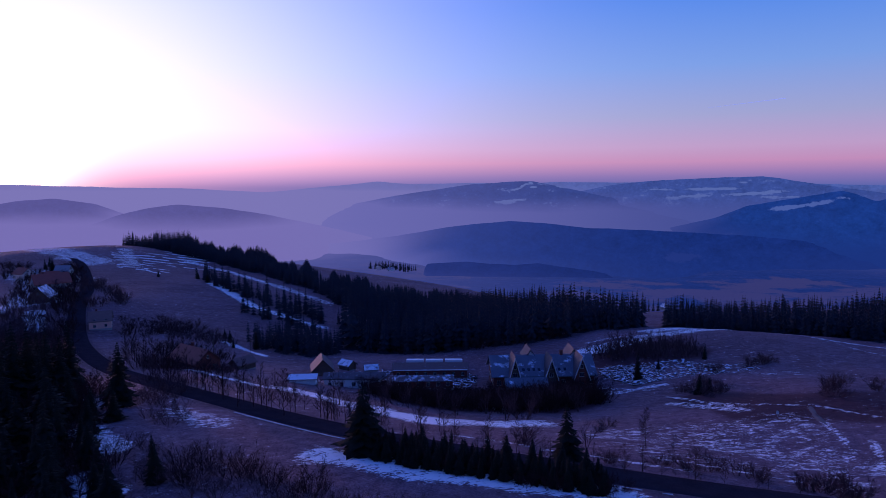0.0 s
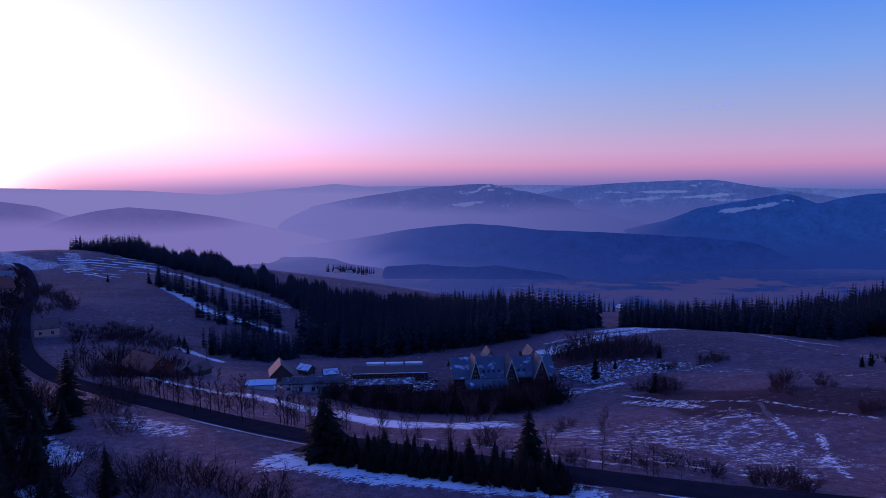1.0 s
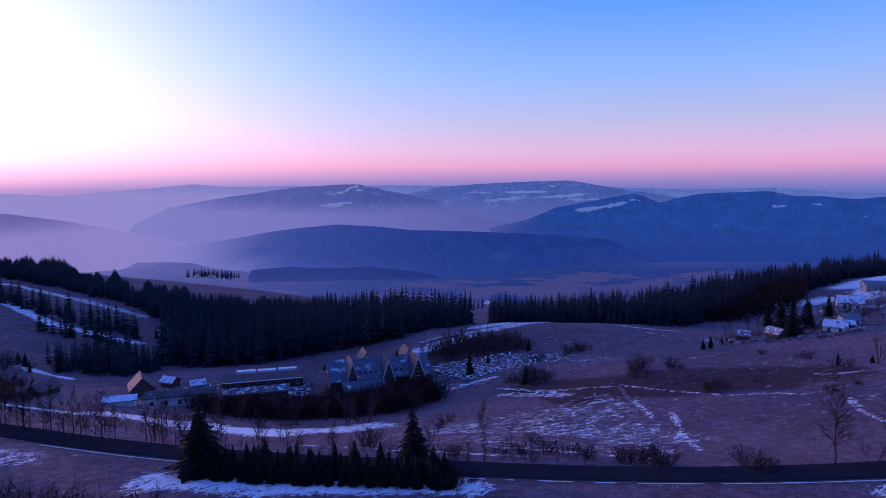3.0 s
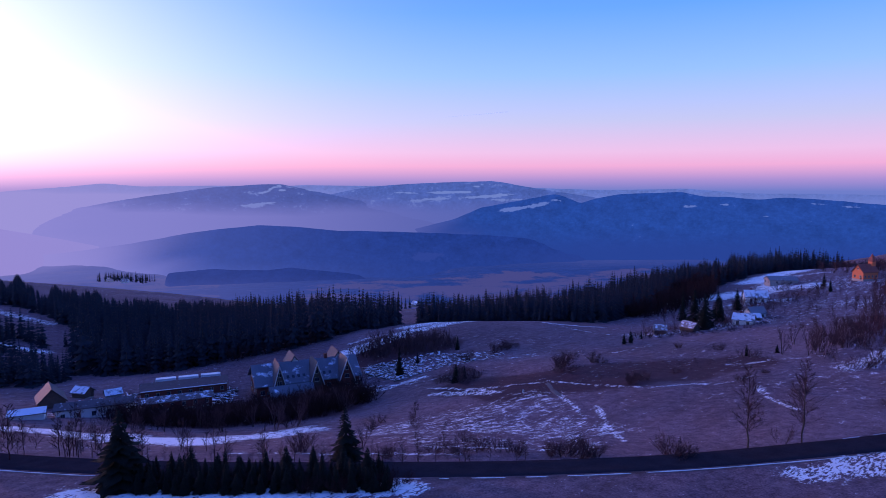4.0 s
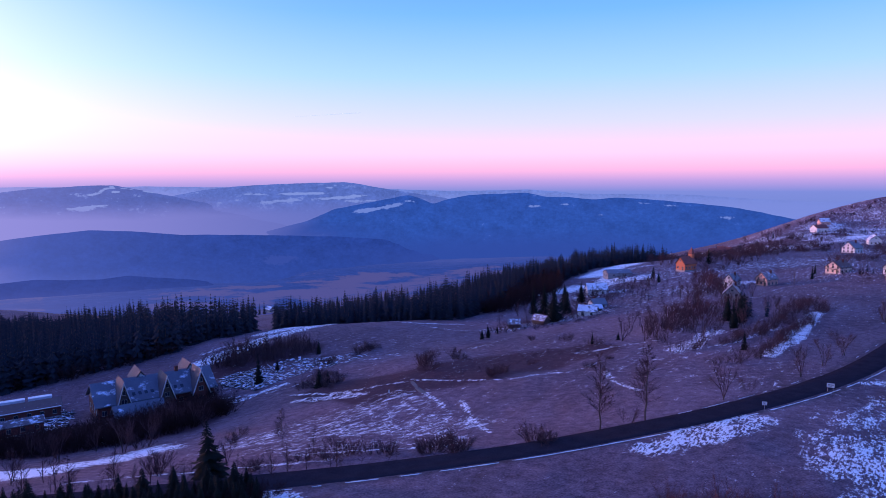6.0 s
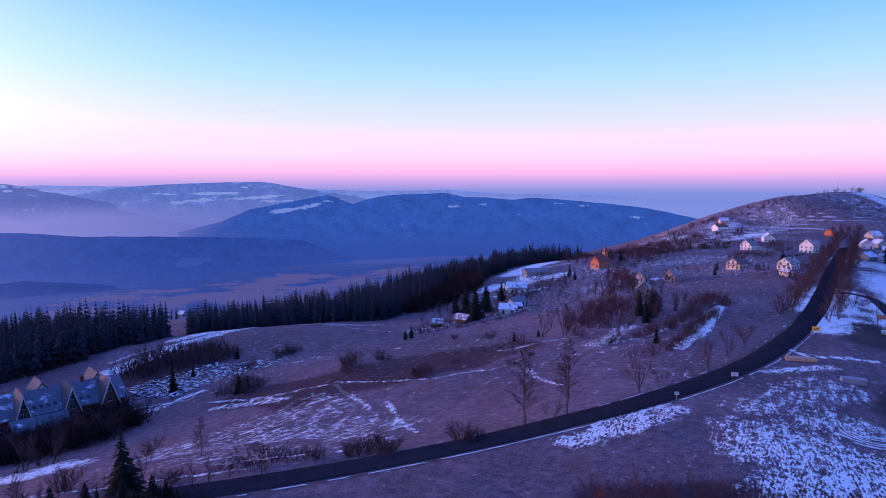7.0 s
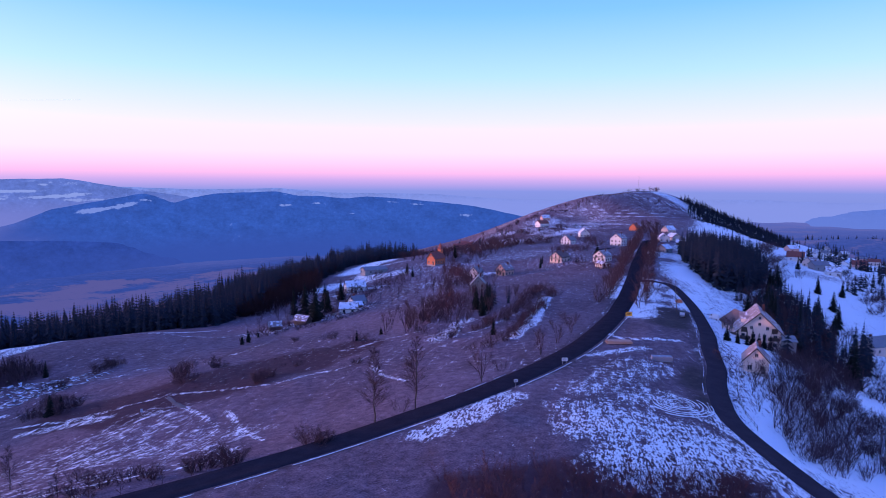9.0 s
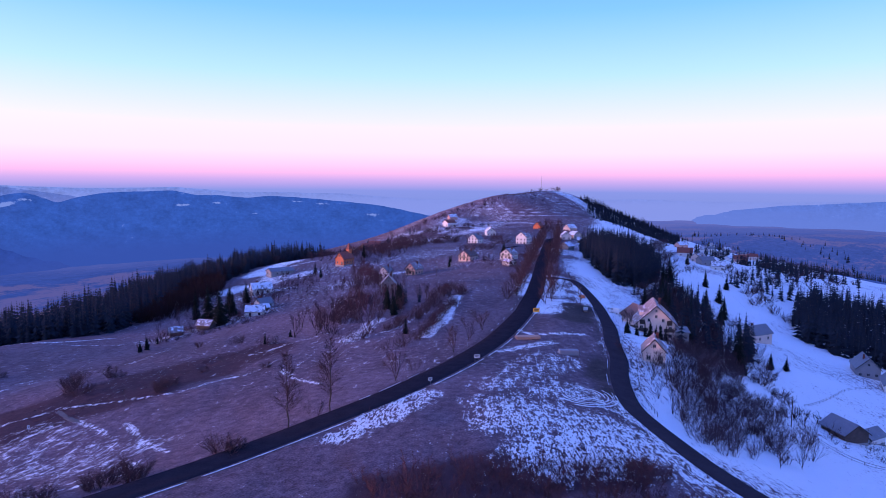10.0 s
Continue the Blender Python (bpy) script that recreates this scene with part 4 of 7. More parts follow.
def leader_arrays(rng, branches=34, start=0.22, spread=0.24, sub=5, fat=1.0):
    """A slender tree with one straight stem and short rising side branches."""
    v, f = [], []

    def stick(a, b, ra, rb, sides):
        q = (b - a).to_track_quat("Z", "Y")
        i = len(v)
        for p, r in ((a, ra), (b, rb)):
            for k in range(sides):
                t = 6.283 * k / sides
                v.append(tuple(p + q @ Vector((r * math.cos(t), r * math.sin(t), 0))))
        for k in range(sides):
            k2 = (k + 1) % sides
            f.append((i + k, i + k2, i + sides + k2))
            f.append((i + k, i + sides + k2, i + sides + k))

    def hair(a, b, r):
        w = (b - a).cross(Vector((rng.uniform(-1, 1), rng.uniform(-1, 1), rng.uniform(-1, 1)))).normalized() * r
        i = len(v)
        v.extend((tuple(a - w), tuple(a + w), tuple(b)))
        f.append((i, i + 1, i + 2))
    p = Vector((0, 0, -0.03))
    stem = [p]
    for k in range(1, 9):
        stem.append(Vector((rng.uniform(-0.012, 0.012), rng.uniform(-0.012, 0.012), k / 8)))
    for k in range(8):
        stick(stem[k], stem[k + 1], 0.012 * (1 - k / 8.6), 0.012 * (1 - (k + 1) / 8.6), 4)
    n_trunk = len(f)
    for k in range(branches):
        u = start + (0.98 - start) * (k + rng.random()) / branches
        i = min(7, int(u * 8))
        a = stem[i].lerp(stem[i + 1], u * 8 - i)
        t = rng.random() * 6.283
        ln = spread * (1.05 - u) ** 0.6 * rng.uniform(0.6, 1.15)
        d = Vector((math.cos(t), math.sin(t), rng.uniform(0.5, 1.3))).normalized()
        b = a + d * ln
        stick(a, b, 0.0045 * fat, 0.0022 * fat, 3)
        for _ in range(sub):
            s = a.lerp(b, rng.uniform(0.3, 1.0))
            e = (d + Vector((rng.uniform(-1, 1), rng.uniform(-1, 1), rng.uniform(-0.2, 0.9))) * 0.8).normalized()
            c = s + e * ln * rng.uniform(0.3, 0.6)
            hair(s, c, 0.0042 * fat)
            for _ in range(2):
                g = (e + Vector((rng.uniform(-1, 1), rng.uniform(-1, 1), rng.uniform(-0.3, 0.9))) * 0.8).normalized()
                hair(s.lerp(c, rng.uniform(0.3, 0.9)), s.lerp(c, 0.6) + g * ln * 0.28, 0.0034 * fat)
    return np.array(v, np.float32), np.array(f, np.int32), n_trunk


RNG = random.Random(7)
TREE_MESHES = {}
BARE_SHAPES = []


def fir_meshes():
    for k, (w, b, s) in enumerate(((22, 11, 0.23), (20, 10, 0.27), (24, 11, 0.19), (18, 10, 0.31))):
        v, f, wood = fir_arrays(RNG, 1.0, w, b, s, True, 3)
        TREE_MESHES["fir", k] = (mesh_from("trunk", v, f[wood == 1], [BARK]), mesh_from("crown", v, f[wood == 0], [FIR]))


def bare_meshes():
    specs = [(1, 4, 3, 0.75, 0.011, 0.25, 0.30), (1, 3, 3, 0.55, 0.011, 0.34, 0.32), (1, 4, 3, 0.95, 0.012, 0.15, 0.28), (3, 4, 3, 0.8, 0.008, 0.2, 0.28)]
    for k, (st, lv, sp, ln, th, up, cl) in enumerate(specs):
        v, f = twig_arrays(RNG, 1.0, st, lv, sp, ln, th, 3, up, cl, 0, 7 if st == 1 else 3)
        top = v[:, 2].max()
        v = v / top
        n = 2 * 4 if st == 1 else 2 * 6
        BARE_SHAPES.append((v, f, np.zeros(len(f), np.int32)))
        TREE_MESHES["bare", k] = (mesh_from("trunk", v, f[:n], [BARK]), mesh_from("crown", v, f[n:], [TWIG]))
    v, f, n = leader_arrays(RNG, 70, 0.20, 0.25, 9, 0.5)
    TREE_MESHES["bare", 1] = (mesh_from("trunk", v, f[:n], [BARK]), mesh_from("crown", v, f[n:], [TWIG]))
    specs = [(9, 3, 3, 0.9, 0.010, 0.15, 0.32), (11, 3, 3, 0.8, 0.009, 0.2, 0.30)]
    for k, (st, lv, sp, ln, th, up, cl) in enumerate(specs):
        v, f = twig_arrays(RNG, 1.0, st, lv, sp, ln, th * 1.3, 3, up, cl, 1, 6)
        v = v / v[:, 2].max()
        TREE_MESHES["shrub", k] = (None, mesh_from("branches", v, f, [TWIG]))


fir_meshes()
bare_meshes()


def tree(kind, variant, x, y, height, label, category, group="", width=1.0, sink=0.15):
    names = {"fir": "fir_tree", "bare": "bare_tree", "shrub": "shrub"}
    trunk, crown = TREE_MESHES[kind, variant]
    m = pose(x, y, gz(x, y) - sink, RNG.uniform(-2, 2), RNG.uniform(-2, 2), RNG.uniform(0, 360)) @ Matrix.Diagonal((height * width, height * width, height, 1))
    if trunk is None:
        ob = new(names[kind], crown)
        ob.matrix_world = m
        return tagged(ob, label, category, group)
    ob = thing(names[kind], m, label, category, group)
    for n, me in (("trunk", trunk), ("crown", crown)):
        p = new(n, me)
        p.parent = ob
    return ob


def scatter(name, shapes, places, mats, label, category):
    """One mesh of many like plants: shapes are (vertices, triangles, material index), places are (x, y, height, width)."""
    vs, fs, ms, base = [], [], [], 0
    rng = np.random.default_rng(11)
    xy = np.array([p[:2] for p in places], float)
    z = land(xy[:, 0], xy[:, 1])
    pick = rng.integers(0, len(shapes), len(places))
    turn = rng.random(len(places)) * 6.283
    for k, (v, f, mi) in enumerate(shapes):
        idx = np.nonzero(pick == k)[0]
        if not len(idx):
            continue
        h = np.array([places[i][2] for i in idx])
        w = np.array([places[i][3] for i in idx]) * h
        c, s = np.cos(turn[idx]), np.sin(turn[idx])
        X = (v[None, :, 0] * c[:, None] - v[None, :, 1] * s[:, None]) * w[:, None] + xy[idx, 0][:, None]
        Y = (v[None, :, 0] * s[:, None] + v[None, :, 1] * c[:, None]) * w[:, None] + xy[idx, 1][:, None]
        Z = v[None, :, 2] * h[:, None] + z[idx][:, None] - 0.15
        vs.append(np.stack([X, Y, Z], -1).reshape(-1, 3))
        fs.append((f[None] + (np.arange(len(idx)) * len(v))[:, None, None]).reshape(-1, 3) + base)
        ms.append(np.tile(mi, len(idx)))
        base += len(idx) * len(v)
    ob = new(name, mesh_from(name, np.vstack(vs), np.vstack(fs), mats, np.concatenate(ms)))
    return tagged(ob, label, category, kind="stuff")


def fill(poly, spacing, low, high, wide=(0.8, 1.35), edge=0.0, seed=1):
    """Places spread over a plot, one to each square of the spacing."""
    rng = np.random.default_rng(seed)
    xs, ys = [p[0] for p in poly], [p[1] for p in poly]
    gx, gy = np.meshgrid(np.arange(min(xs), max(xs), spacing), np.arange(min(ys), max(ys), spacing))
    x, y = gx.ravel() + rng.uniform(-0.48, 0.48, gx.size) * spacing, gy.ravel() + rng.uniform(-0.48, 0.48, gx.size) * spacing
    ok = inside(x + 4 * fractal(x, y, 18, 2, seed), y + 4 * fractal(x, y, 18, 2, seed + 3), list(poly)) & (rng.random(gx.size) > edge)
    x, y = x[ok], y[ok]
    h = low + (high - low) * (0.45 * rng.random(len(x)) + 0.65 * np.clip(0.5 + 0.9 * fractal(x, y, 30, 2, seed + 9), 0, 1)) * (1 + 0.27 * rng.standard_normal(len(x)))
    return [(a, b, c, d) for a, b, c, d in zip(x, y, np.maximum(h, 1.0), rng.uniform(*wide, len(x)))]


def along(line, spacing, jitter, low, high, wide=(0.9, 1.2), seed=1):
    rng = np.random.default_rng(seed)
    p = spline(line, spacing)
    return [(a + rng.normal() * jitter, b + rng.normal() * jitter, rng.uniform(low, high), rng.uniform(*wide)) for a, b in p]


# how high the woods stand against the valley behind them: bearing, rise over distance
CANOPY = [(-31.5, -0.060), (-29.7, -0.056), (-27.4, -0.066), (-24.6, -0.080), (-20.4, -0.106), (-16.8, -0.127), (-15, -0.137), (-11.4, -0.149), (-8.9, -0.161), (-4.5, -0.165), (0.1, -0.157), (4.5, -0.150), (9.9, -0.147),
          (13.4, -0.144), (16.8, -0.149), (22.3, -0.152), (24.8, -0.150), (27.2, -0.136), (30.2, -0.124), (33.2, -0.111), (36.2, -0.102), (38.7, -0.097), (41.2, -0.080), (43.6, -0.071), (46.1, -0.070), (47.5, -0.083), (48.6, -0.105)]


def under_canopy(places, seed):
    """Keeps the trees of a wood below its canopy; those that would stand too low are left out."""
    rng = np.random.default_rng(seed)
    q = np.array(places, float)
    dx, dy = q[:, 0] + 2, q[:, 1] + 9
    top = 45 + np.interp(np.degrees(np.arctan2(dx, dy)), [c[0] for c in CANOPY], [c[1] for c in CANOPY]) * np.hypot(dx, dy)
    top = top + (0.016 * fractal(12 * np.degrees(np.arctan2(dx, dy)), 0 * dx, 9, 3, seed) - 0.002) * np.hypot(dx, dy)
    q[:, 2] = np.minimum(q[:, 2], (top - land(q[:, 0], q[:, 1])) * (0.62 + 0.42 * rng.random(len(q))))
    q[:, 3] *= np.clip(15 / np.maximum(q[:, 2], 1), 0.9, 1.35)
    return [tuple(r) for r in q if r[2] > 4.5]


FIR_SHAPES = [fir_arrays(RNG, 1.0, w, b, s) for w, b, s in ((11, 8, 0.19), (12, 8, 0.155), (10, 8, 0.23), (13, 8, 0.135), (11, 8, 0.175), (9, 7, 0.25))]
SHRUB_SHAPES = []
for _st, _lv, _ln, _up, _cl in ((6, 2, 0.95, 0.12, 0.40), (7, 2, 0.85, 0.18, 0.38), (5, 2, 0.8, 0.22, 0.38)):
    _v, _f = twig_arrays(RNG, 1.0, _st, _lv, 3, _ln, 0.0115, 3, _up, _cl, 1, 5)
    SHRUB_SHAPES.append((_v / _v[:, 2].max(), _f, np.zeros(len(_f), np.int32)))
FAR_SHRUBS = []
for _st, _ln, _up, _cl in ((5, 0.95, 0.12, 0.40), (6, 0.85, 0.18, 0.38), (4, 0.75, 0.25, 0.40)):
    _v, _f = twig_arrays(RNG, 1.0, _st, 2, 3, _ln, 0.022, 3, _up, _cl, 2, 2)
    FAR_SHRUBS.append((_v / _v[:, 2].max(), _f, np.zeros(len(_f), np.int32)))
SAPLING_SHAPES = []
for _k in range(3):
    _v, _f, _n = leader_arrays(RNG, 22, 0.12, 0.30, 5)
    SAPLING_SHAPES.append((_v, _f, np.zeros(len(_f), np.int32)))

scatter("spruce_wood", FIR_SHAPES, under_canopy(fill([(-430, 655), (-372, 598), (-280, 545), (-201, 483), (-146, 436), (-101, 380), (-86, 303), (-67, 286), (-35, 272), (-13, 276), (20, 281), (35, 294), (56, 300), (74, 340), (60, 400), (10, 450), (-60, 520), (-150, 600), (-260, 700), (-400, 760)], 4.6, 12, 25, (0.75, 1.35), seed=2), 31), [FIR_HAZED, BARK],
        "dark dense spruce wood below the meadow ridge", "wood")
scatter("spruce_wood", FIR_SHAPES, under_canopy(fill([(86, 350), (104, 330), (124, 312), (142, 290), (156, 280), (176, 290), (200, 302), (258, 356), (277, 340), (334, 376), (398, 406), (448, 424), (482, 434), (492, 470), (440, 496), (380, 486), (300, 450), (240, 410), (180, 390), (130, 410), (92, 400)], 4.4, 10, 23, (0.75, 1.35), seed=3), 32), [FIR_HAZED, BARK],
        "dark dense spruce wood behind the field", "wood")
scatter("spruce_wood", FIR_SHAPES, fill([(-124, 272), (-104, 255), (-86, 252), (-78, 264), (-84, 300), (-112, 300)], 4.2, 8, 14, seed=4) + along([(-214, 418), (-170, 380), (-135, 360), (-104, 348)], 1.7, 4.0, 9, 17, seed=5) + along([(-150, 336), (-128, 330), (-104, 322)], 2.2, 3.0, 8, 15, seed=99), [FIR_HAZED, BARK],
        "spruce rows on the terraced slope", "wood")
scatter("spruce_wood", FIR_SHAPES, fill([(500, 176), (420, 146), (372, 122), (346, 100), (366, 92), (430, 96), (510, 118), (620, 170), (640, 196), (600, 206)], 4.6, 10, 19, (0.75, 1.3), seed=6), [FIR_HAZED, BARK],
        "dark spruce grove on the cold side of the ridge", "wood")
scatter("spruce_wood", FIR_SHAPES, fill([(440, 20), (380, 12), (352, -6), (356, -40), (400, -70), (560, -60), (520, 10)], 5.4, 11, 17, seed=7), [FIR_HAZED, BARK],
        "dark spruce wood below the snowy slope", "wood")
scatter("spruce_wood", FIR_SHAPES, fill([(905, 322), (866, 300), (826, 256), (770, 212), (716, 186), (744, 164), (820, 176), (912, 186), (967, 198), (928, 284)], 4.6, 7, 13, (1.0, 1.5), 0.12, seed=8) + fill([(842, 293), (900, 312), (930, 292), (950, 250), (975, 200), (940, 180), (850, 190), (716, 180), (716, 203), (740, 245)], 6.5, 5, 9, (1.1, 1.7), 0.1, seed=108) + along([(905, 322), (914, 302), (923, 287), (931, 273), (941, 260), (946, 245), (951, 231), (961, 217)], 1.2, 5.0, 5, 9, (1.5, 2.1), seed=98), [FIR_HAZED, BARK],
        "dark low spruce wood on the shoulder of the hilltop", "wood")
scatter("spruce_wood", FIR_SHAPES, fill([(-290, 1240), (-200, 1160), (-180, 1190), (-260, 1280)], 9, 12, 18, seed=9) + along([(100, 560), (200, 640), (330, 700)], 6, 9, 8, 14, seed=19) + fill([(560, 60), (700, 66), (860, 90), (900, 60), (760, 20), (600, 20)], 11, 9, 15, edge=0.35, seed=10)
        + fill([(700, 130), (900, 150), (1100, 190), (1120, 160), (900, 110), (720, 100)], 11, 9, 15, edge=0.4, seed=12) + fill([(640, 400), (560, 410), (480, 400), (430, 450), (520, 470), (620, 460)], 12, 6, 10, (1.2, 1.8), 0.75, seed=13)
        + along([(215, 34), (250, 46), (300, 66), (345, 84)], 6, 5, 6, 13, seed=25) + fill([(1000, 60), (1250, 20), (1400, -60), (1300, -100), (1000, -20)], 14, 10, 15, edge=0.3, seed=14), [FIR_HAZED, BARK],
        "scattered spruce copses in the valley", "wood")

scatter("brushwood", FAR_SHRUBS, under_canopy(fill([(176, 300), (186, 284), (206, 284), (240, 300), (270, 338), (300, 356), (290, 372), (250, 356), (214, 322)], 4.2, 7, 13, (0.5, 0.8), 0.2, seed=94) + along([(-60, 284), (-30, 276), (0, 280), (24, 288)], 3.0, 3.0, 4, 9, (0.6, 0.9), seed=95), 33), [THICKET],
        "leafless brown trees along the edge of the spruce wood", "brushwood")

scatter("brushwood", FAR_SHRUBS, fill([(325, 262), (296, 222), (284, 228), (310, 262)], 5.0, 5, 11, (0.6, 0.95), 0.2, seed=131) + fill([(226, 178), (190, 150), (180, 152), (214, 182)], 5.0, 4, 9, (0.7, 1.0), 0.2, seed=132) + along([(373, 214), (352, 190), (332, 162)], 4.0, 3.0, 2.5, 6, (0.9, 1.3), seed=133) + along([(392, 190), (372, 168), (356, 156)], 4.0, 2.5, 2.5, 5, (0.9, 1.3), seed=134), [RED_TWIG],
        "reddish bare trees round the meadow gardens", "brushwood")
scatter("brushwood", FAR_SHRUBS, along([(432, 310), (500, 318), (544, 316)], 4.0, 6.0, 3, 7, (0.9, 1.4), seed=135) + along([(600, 400), (627, 385), (660, 360)], 5.0, 7.0, 3, 6, (0.9, 1.4), seed=136) + fill([(430, 330), (500, 340), (560, 372), (600, 430), (560, 450), (480, 410)], 13, 3, 7, (0.8, 1.3), 0.5, seed=137) + along([(704, 462), (722, 436), (741, 415), (790, 400)], 4.0, 4.0, 2.5, 5, (0.9, 1.4), seed=138), [THICKET],
        "dark scrub on the snowy foot of the bare hill", "brushwood")
scatter("spruce_wood", FIR_SHAPES, along([(223, 160), (214, 152), (206, 146)], 2.2, 2.5, 6, 10, seed=139) + along([(352, 184), (362, 190)], 3.0, 1.5, 4, 7, seed=140), [FIR_HAZED, BARK],
        "small dark spruces beside the meadow gardens", "wood")
# single spruces, by the road and about the fields
NEAR_FIRS = [(-24, 93.5, 12.5, 3), (10, 97, 10, 1), (-83, 117, 14.5, 0), (-77, 106, 7, 1), (-52, 78, 7.5, 2), (-83, 97, 11, 0)]
for row in range(5):
    NEAR_FIRS += [(-21 + 1.75 * k + RNG.uniform(-0.6, 0.6), 95.2 - 1.5 * row - 0.46 * k + RNG.uniform(-0.6, 0.6), RNG.uniform(3.0, 5.8 - 0.4 * row), RNG.randrange(4)) for k in range(21)]
for x, y, h, k in NEAR_FIRS:
    tree("fir", k, x, y, h, "dark green spruce standing by the roadside", "tree", "roadside spruces", 1.3)
LEFT_FIRS = fill([(-160, 156), (-118, 146), (-98, 124), (-84, 104), (-70, 88), (-58, 70), (-50, 56), (-60, 42), (-90, 50), (-130, 84), (-185, 140)], 5.6, 10, 20, edge=0.18, seed=21)
for x, y, h, w in LEFT_FIRS:
    tree("fir", RNG.randrange(4), x, y, h * (0.5 if x > -72 else 0.7 if x > -92 else 0.95), "tall dark spruce in the roadside thicket", "tree", "thicket spruces", w)
for x, y, h in ((-58, 73, 6), (-71, 88, 8), (-54, 70, 7), (-76, 97, 8), (-70, 77, 9), (-66, 83, 8), (-91, 113, 9), (-65, 73, 9), (-74, 74, 11), (-68, 86, 7), (-62, 79, 5), (-80, 104, 8), (-60, 66, 8), (-78, 90, 12), (-86, 100, 13), (-100, 122, 13), (-108, 132, 14), (-72, 68, 12), (-84, 84, 14)):
    tree("fir", RNG.randrange(4), x, y, h, "dark spruce at the edge of the thicket", "tree", "thicket spruces", RNG.uniform(1.0, 1.3))
FIELD_FIRS = [(193, 260, 15), (189, 246, 17), (184, 232, 16), (179, 226, 13), (206, 252, 14), (212, 258, 12), (198, 240, 12), (226, 262, 12), (132, 212, 4.5), (136, 214, 5.5), (139, 218, 4), (146, 222, 3.5), (146, 162, 4.5), (156, 160, 3),
              (193, 142, 10), (198, 143, 11), (203, 147, 11), (208, 149, 10), (199, 149, 9), (206, 155, 9), (188, 138, 7), (160, 113, 6), (55, 184, 7), (59, 187, 5), (43, 214, 11), (52, 224, 5), (70, 232, 6), (-110, 255, 8), (-125, 262, 6), (-131, 270, 5), (-118, 250, 5),
              (392, 85, 15), (400, 88, 16), (427, 90, 17), (239, 24, 17), (246, 26, 14), (275, 17, 7), (283, 12, 6), (555, 105, 11), (455, 73, 13), (300, 62, 14), (310, 66, 15), (330, 72, 13), (318, 56, 12), (345, 76, 14), (298, 52, 9), (270, 58, 9), (286, 70, 12),
              (207, 52, 5.5), (210, 50, 6.0), (213, 49, 6.5), (216, 48, 5.5), (219, 47, 6.0), (206, 55, 5.0), (223, 46, 6.5), (320, 216, 8), (306, 226, 7), (337, 204, 8), (352, 212, 7), (405, 200, 7), (470, 192, 9), (300, 282, 8), (290, 268, 7), (340, 290, 11), (352, 298, 12), (362, 292, 10),
              (-335, 420, 9), (-322, 410, 11), (-310, 402, 8), (-344, 436, 9), (-284, 350, 8), (-240, 404, 6), (-202, 398, 9), (-214, 408, 8), (490, 214, 9), (380, 60, 12), (366, 48, 13), (342, 46, 11), (415, 58, 12), (470, 62, 11), (250, 44, 10)]
for x, y, h in FIELD_FIRS:
    tree("fir", RNG.randrange(4), x, y, h, "dark spruce standing in the frosty field", "tree", "field spruces", RNG.uniform(0.9, 1.15))

# bare trees along the road and about the houses
ROAD_TREES = [(78.5, 83, 15, 1), (89.5, 82.2, 15.5, 1), (112, 82, 11.5, 2), (143, 85, 9, 0), (157, 88, 8, 0), (123, 84, 4.5, 3), (65, 86, 5, 3), (86, 83.5, 4.5, 3), (27, 119, 8, 1), (-19, 120, 8, 2), (-33, 122, 9, 2), (-38, 118, 7, 0), (14, 106, 7, 2), (171, 91, 7, 0), (180, 96, 7, 3), (290, 106, 8, 0), (296, 108, 7, 2)]
for x, y, h, k in ROAD_TREES:
    tree("bare", k, x, y, h, "leafless slender tree beside the road", "tree", "bare roadside trees", 1.0)
AVENUE = [q for q in MAIN_ROAD if 226 < q[0] < 690]
AVENUE_FAR = []
for k in range(210):
    q = AVENUE[int(len(AVENUE) * (k // 2) / 105)]
    side = RNG.uniform(4.8, 9.0) * (1 if k % 2 else -1)
    spot = (q[0] - 0.4 * side + RNG.uniform(-2, 2), q[1] + 0.9 * side + RNG.uniform(-1.5, 1.5), RNG.uniform(6, 11), RNG.uniform(1.0, 1.3))
    if q[0] > 320:
        AVENUE_FAR.append(spot)
    else:
        tree("bare", RNG.choice((0, 2, 3)), *spot[:3], "leafless reddish-brown avenue tree", "tree", "avenue trees", spot[3])
scatter("avenue_trees", BARE_SHAPES, AVENUE_FAR, [TWIG], "leafless reddish-brown trees crowding the ridge road", "trees")
for x, y, r, n, lo, hi in ((176, 150, 22, 12, 6, 10), (215, 150, 18, 8, 6, 9), (188, 170, 18, 8, 6, 10), (182, 30, 22, 18, 5, 9), (160, 16, 20, 20, 5, 8), (245, 40, 22, 22, 6, 10), (292, 44, 24, 20, 7, 11), (330, 66, 22, 12, 7, 11), (215, 28, 16, 12, 5, 9), (140, 12, 14, 10, 4, 7), (235, 62, 8, 4, 5, 7), (-235, 290, 26, 14, 7, 11), (-150, 235, 22, 8, 5, 8), (-118, 182, 12, 6, 5, 8), (260, 210, 30, 8, 7, 11), (0, 168, 22, 16, 6, 10), (-30, 176, 22, 12, 5, 9), (15, 184, 12, 8, 6, 9)):
    for _ in range(n):
        a, d = RNG.random() * 6.28, r * math.sqrt(RNG.random())
        px, py = x + d * math.cos(a), y + d * math.sin(a)
        tree("bare", RNG.choice((0, 2, 3)), px, py, RNG.uniform(lo, hi), "leafless brown tree among bare brush", "tree", "bare trees")
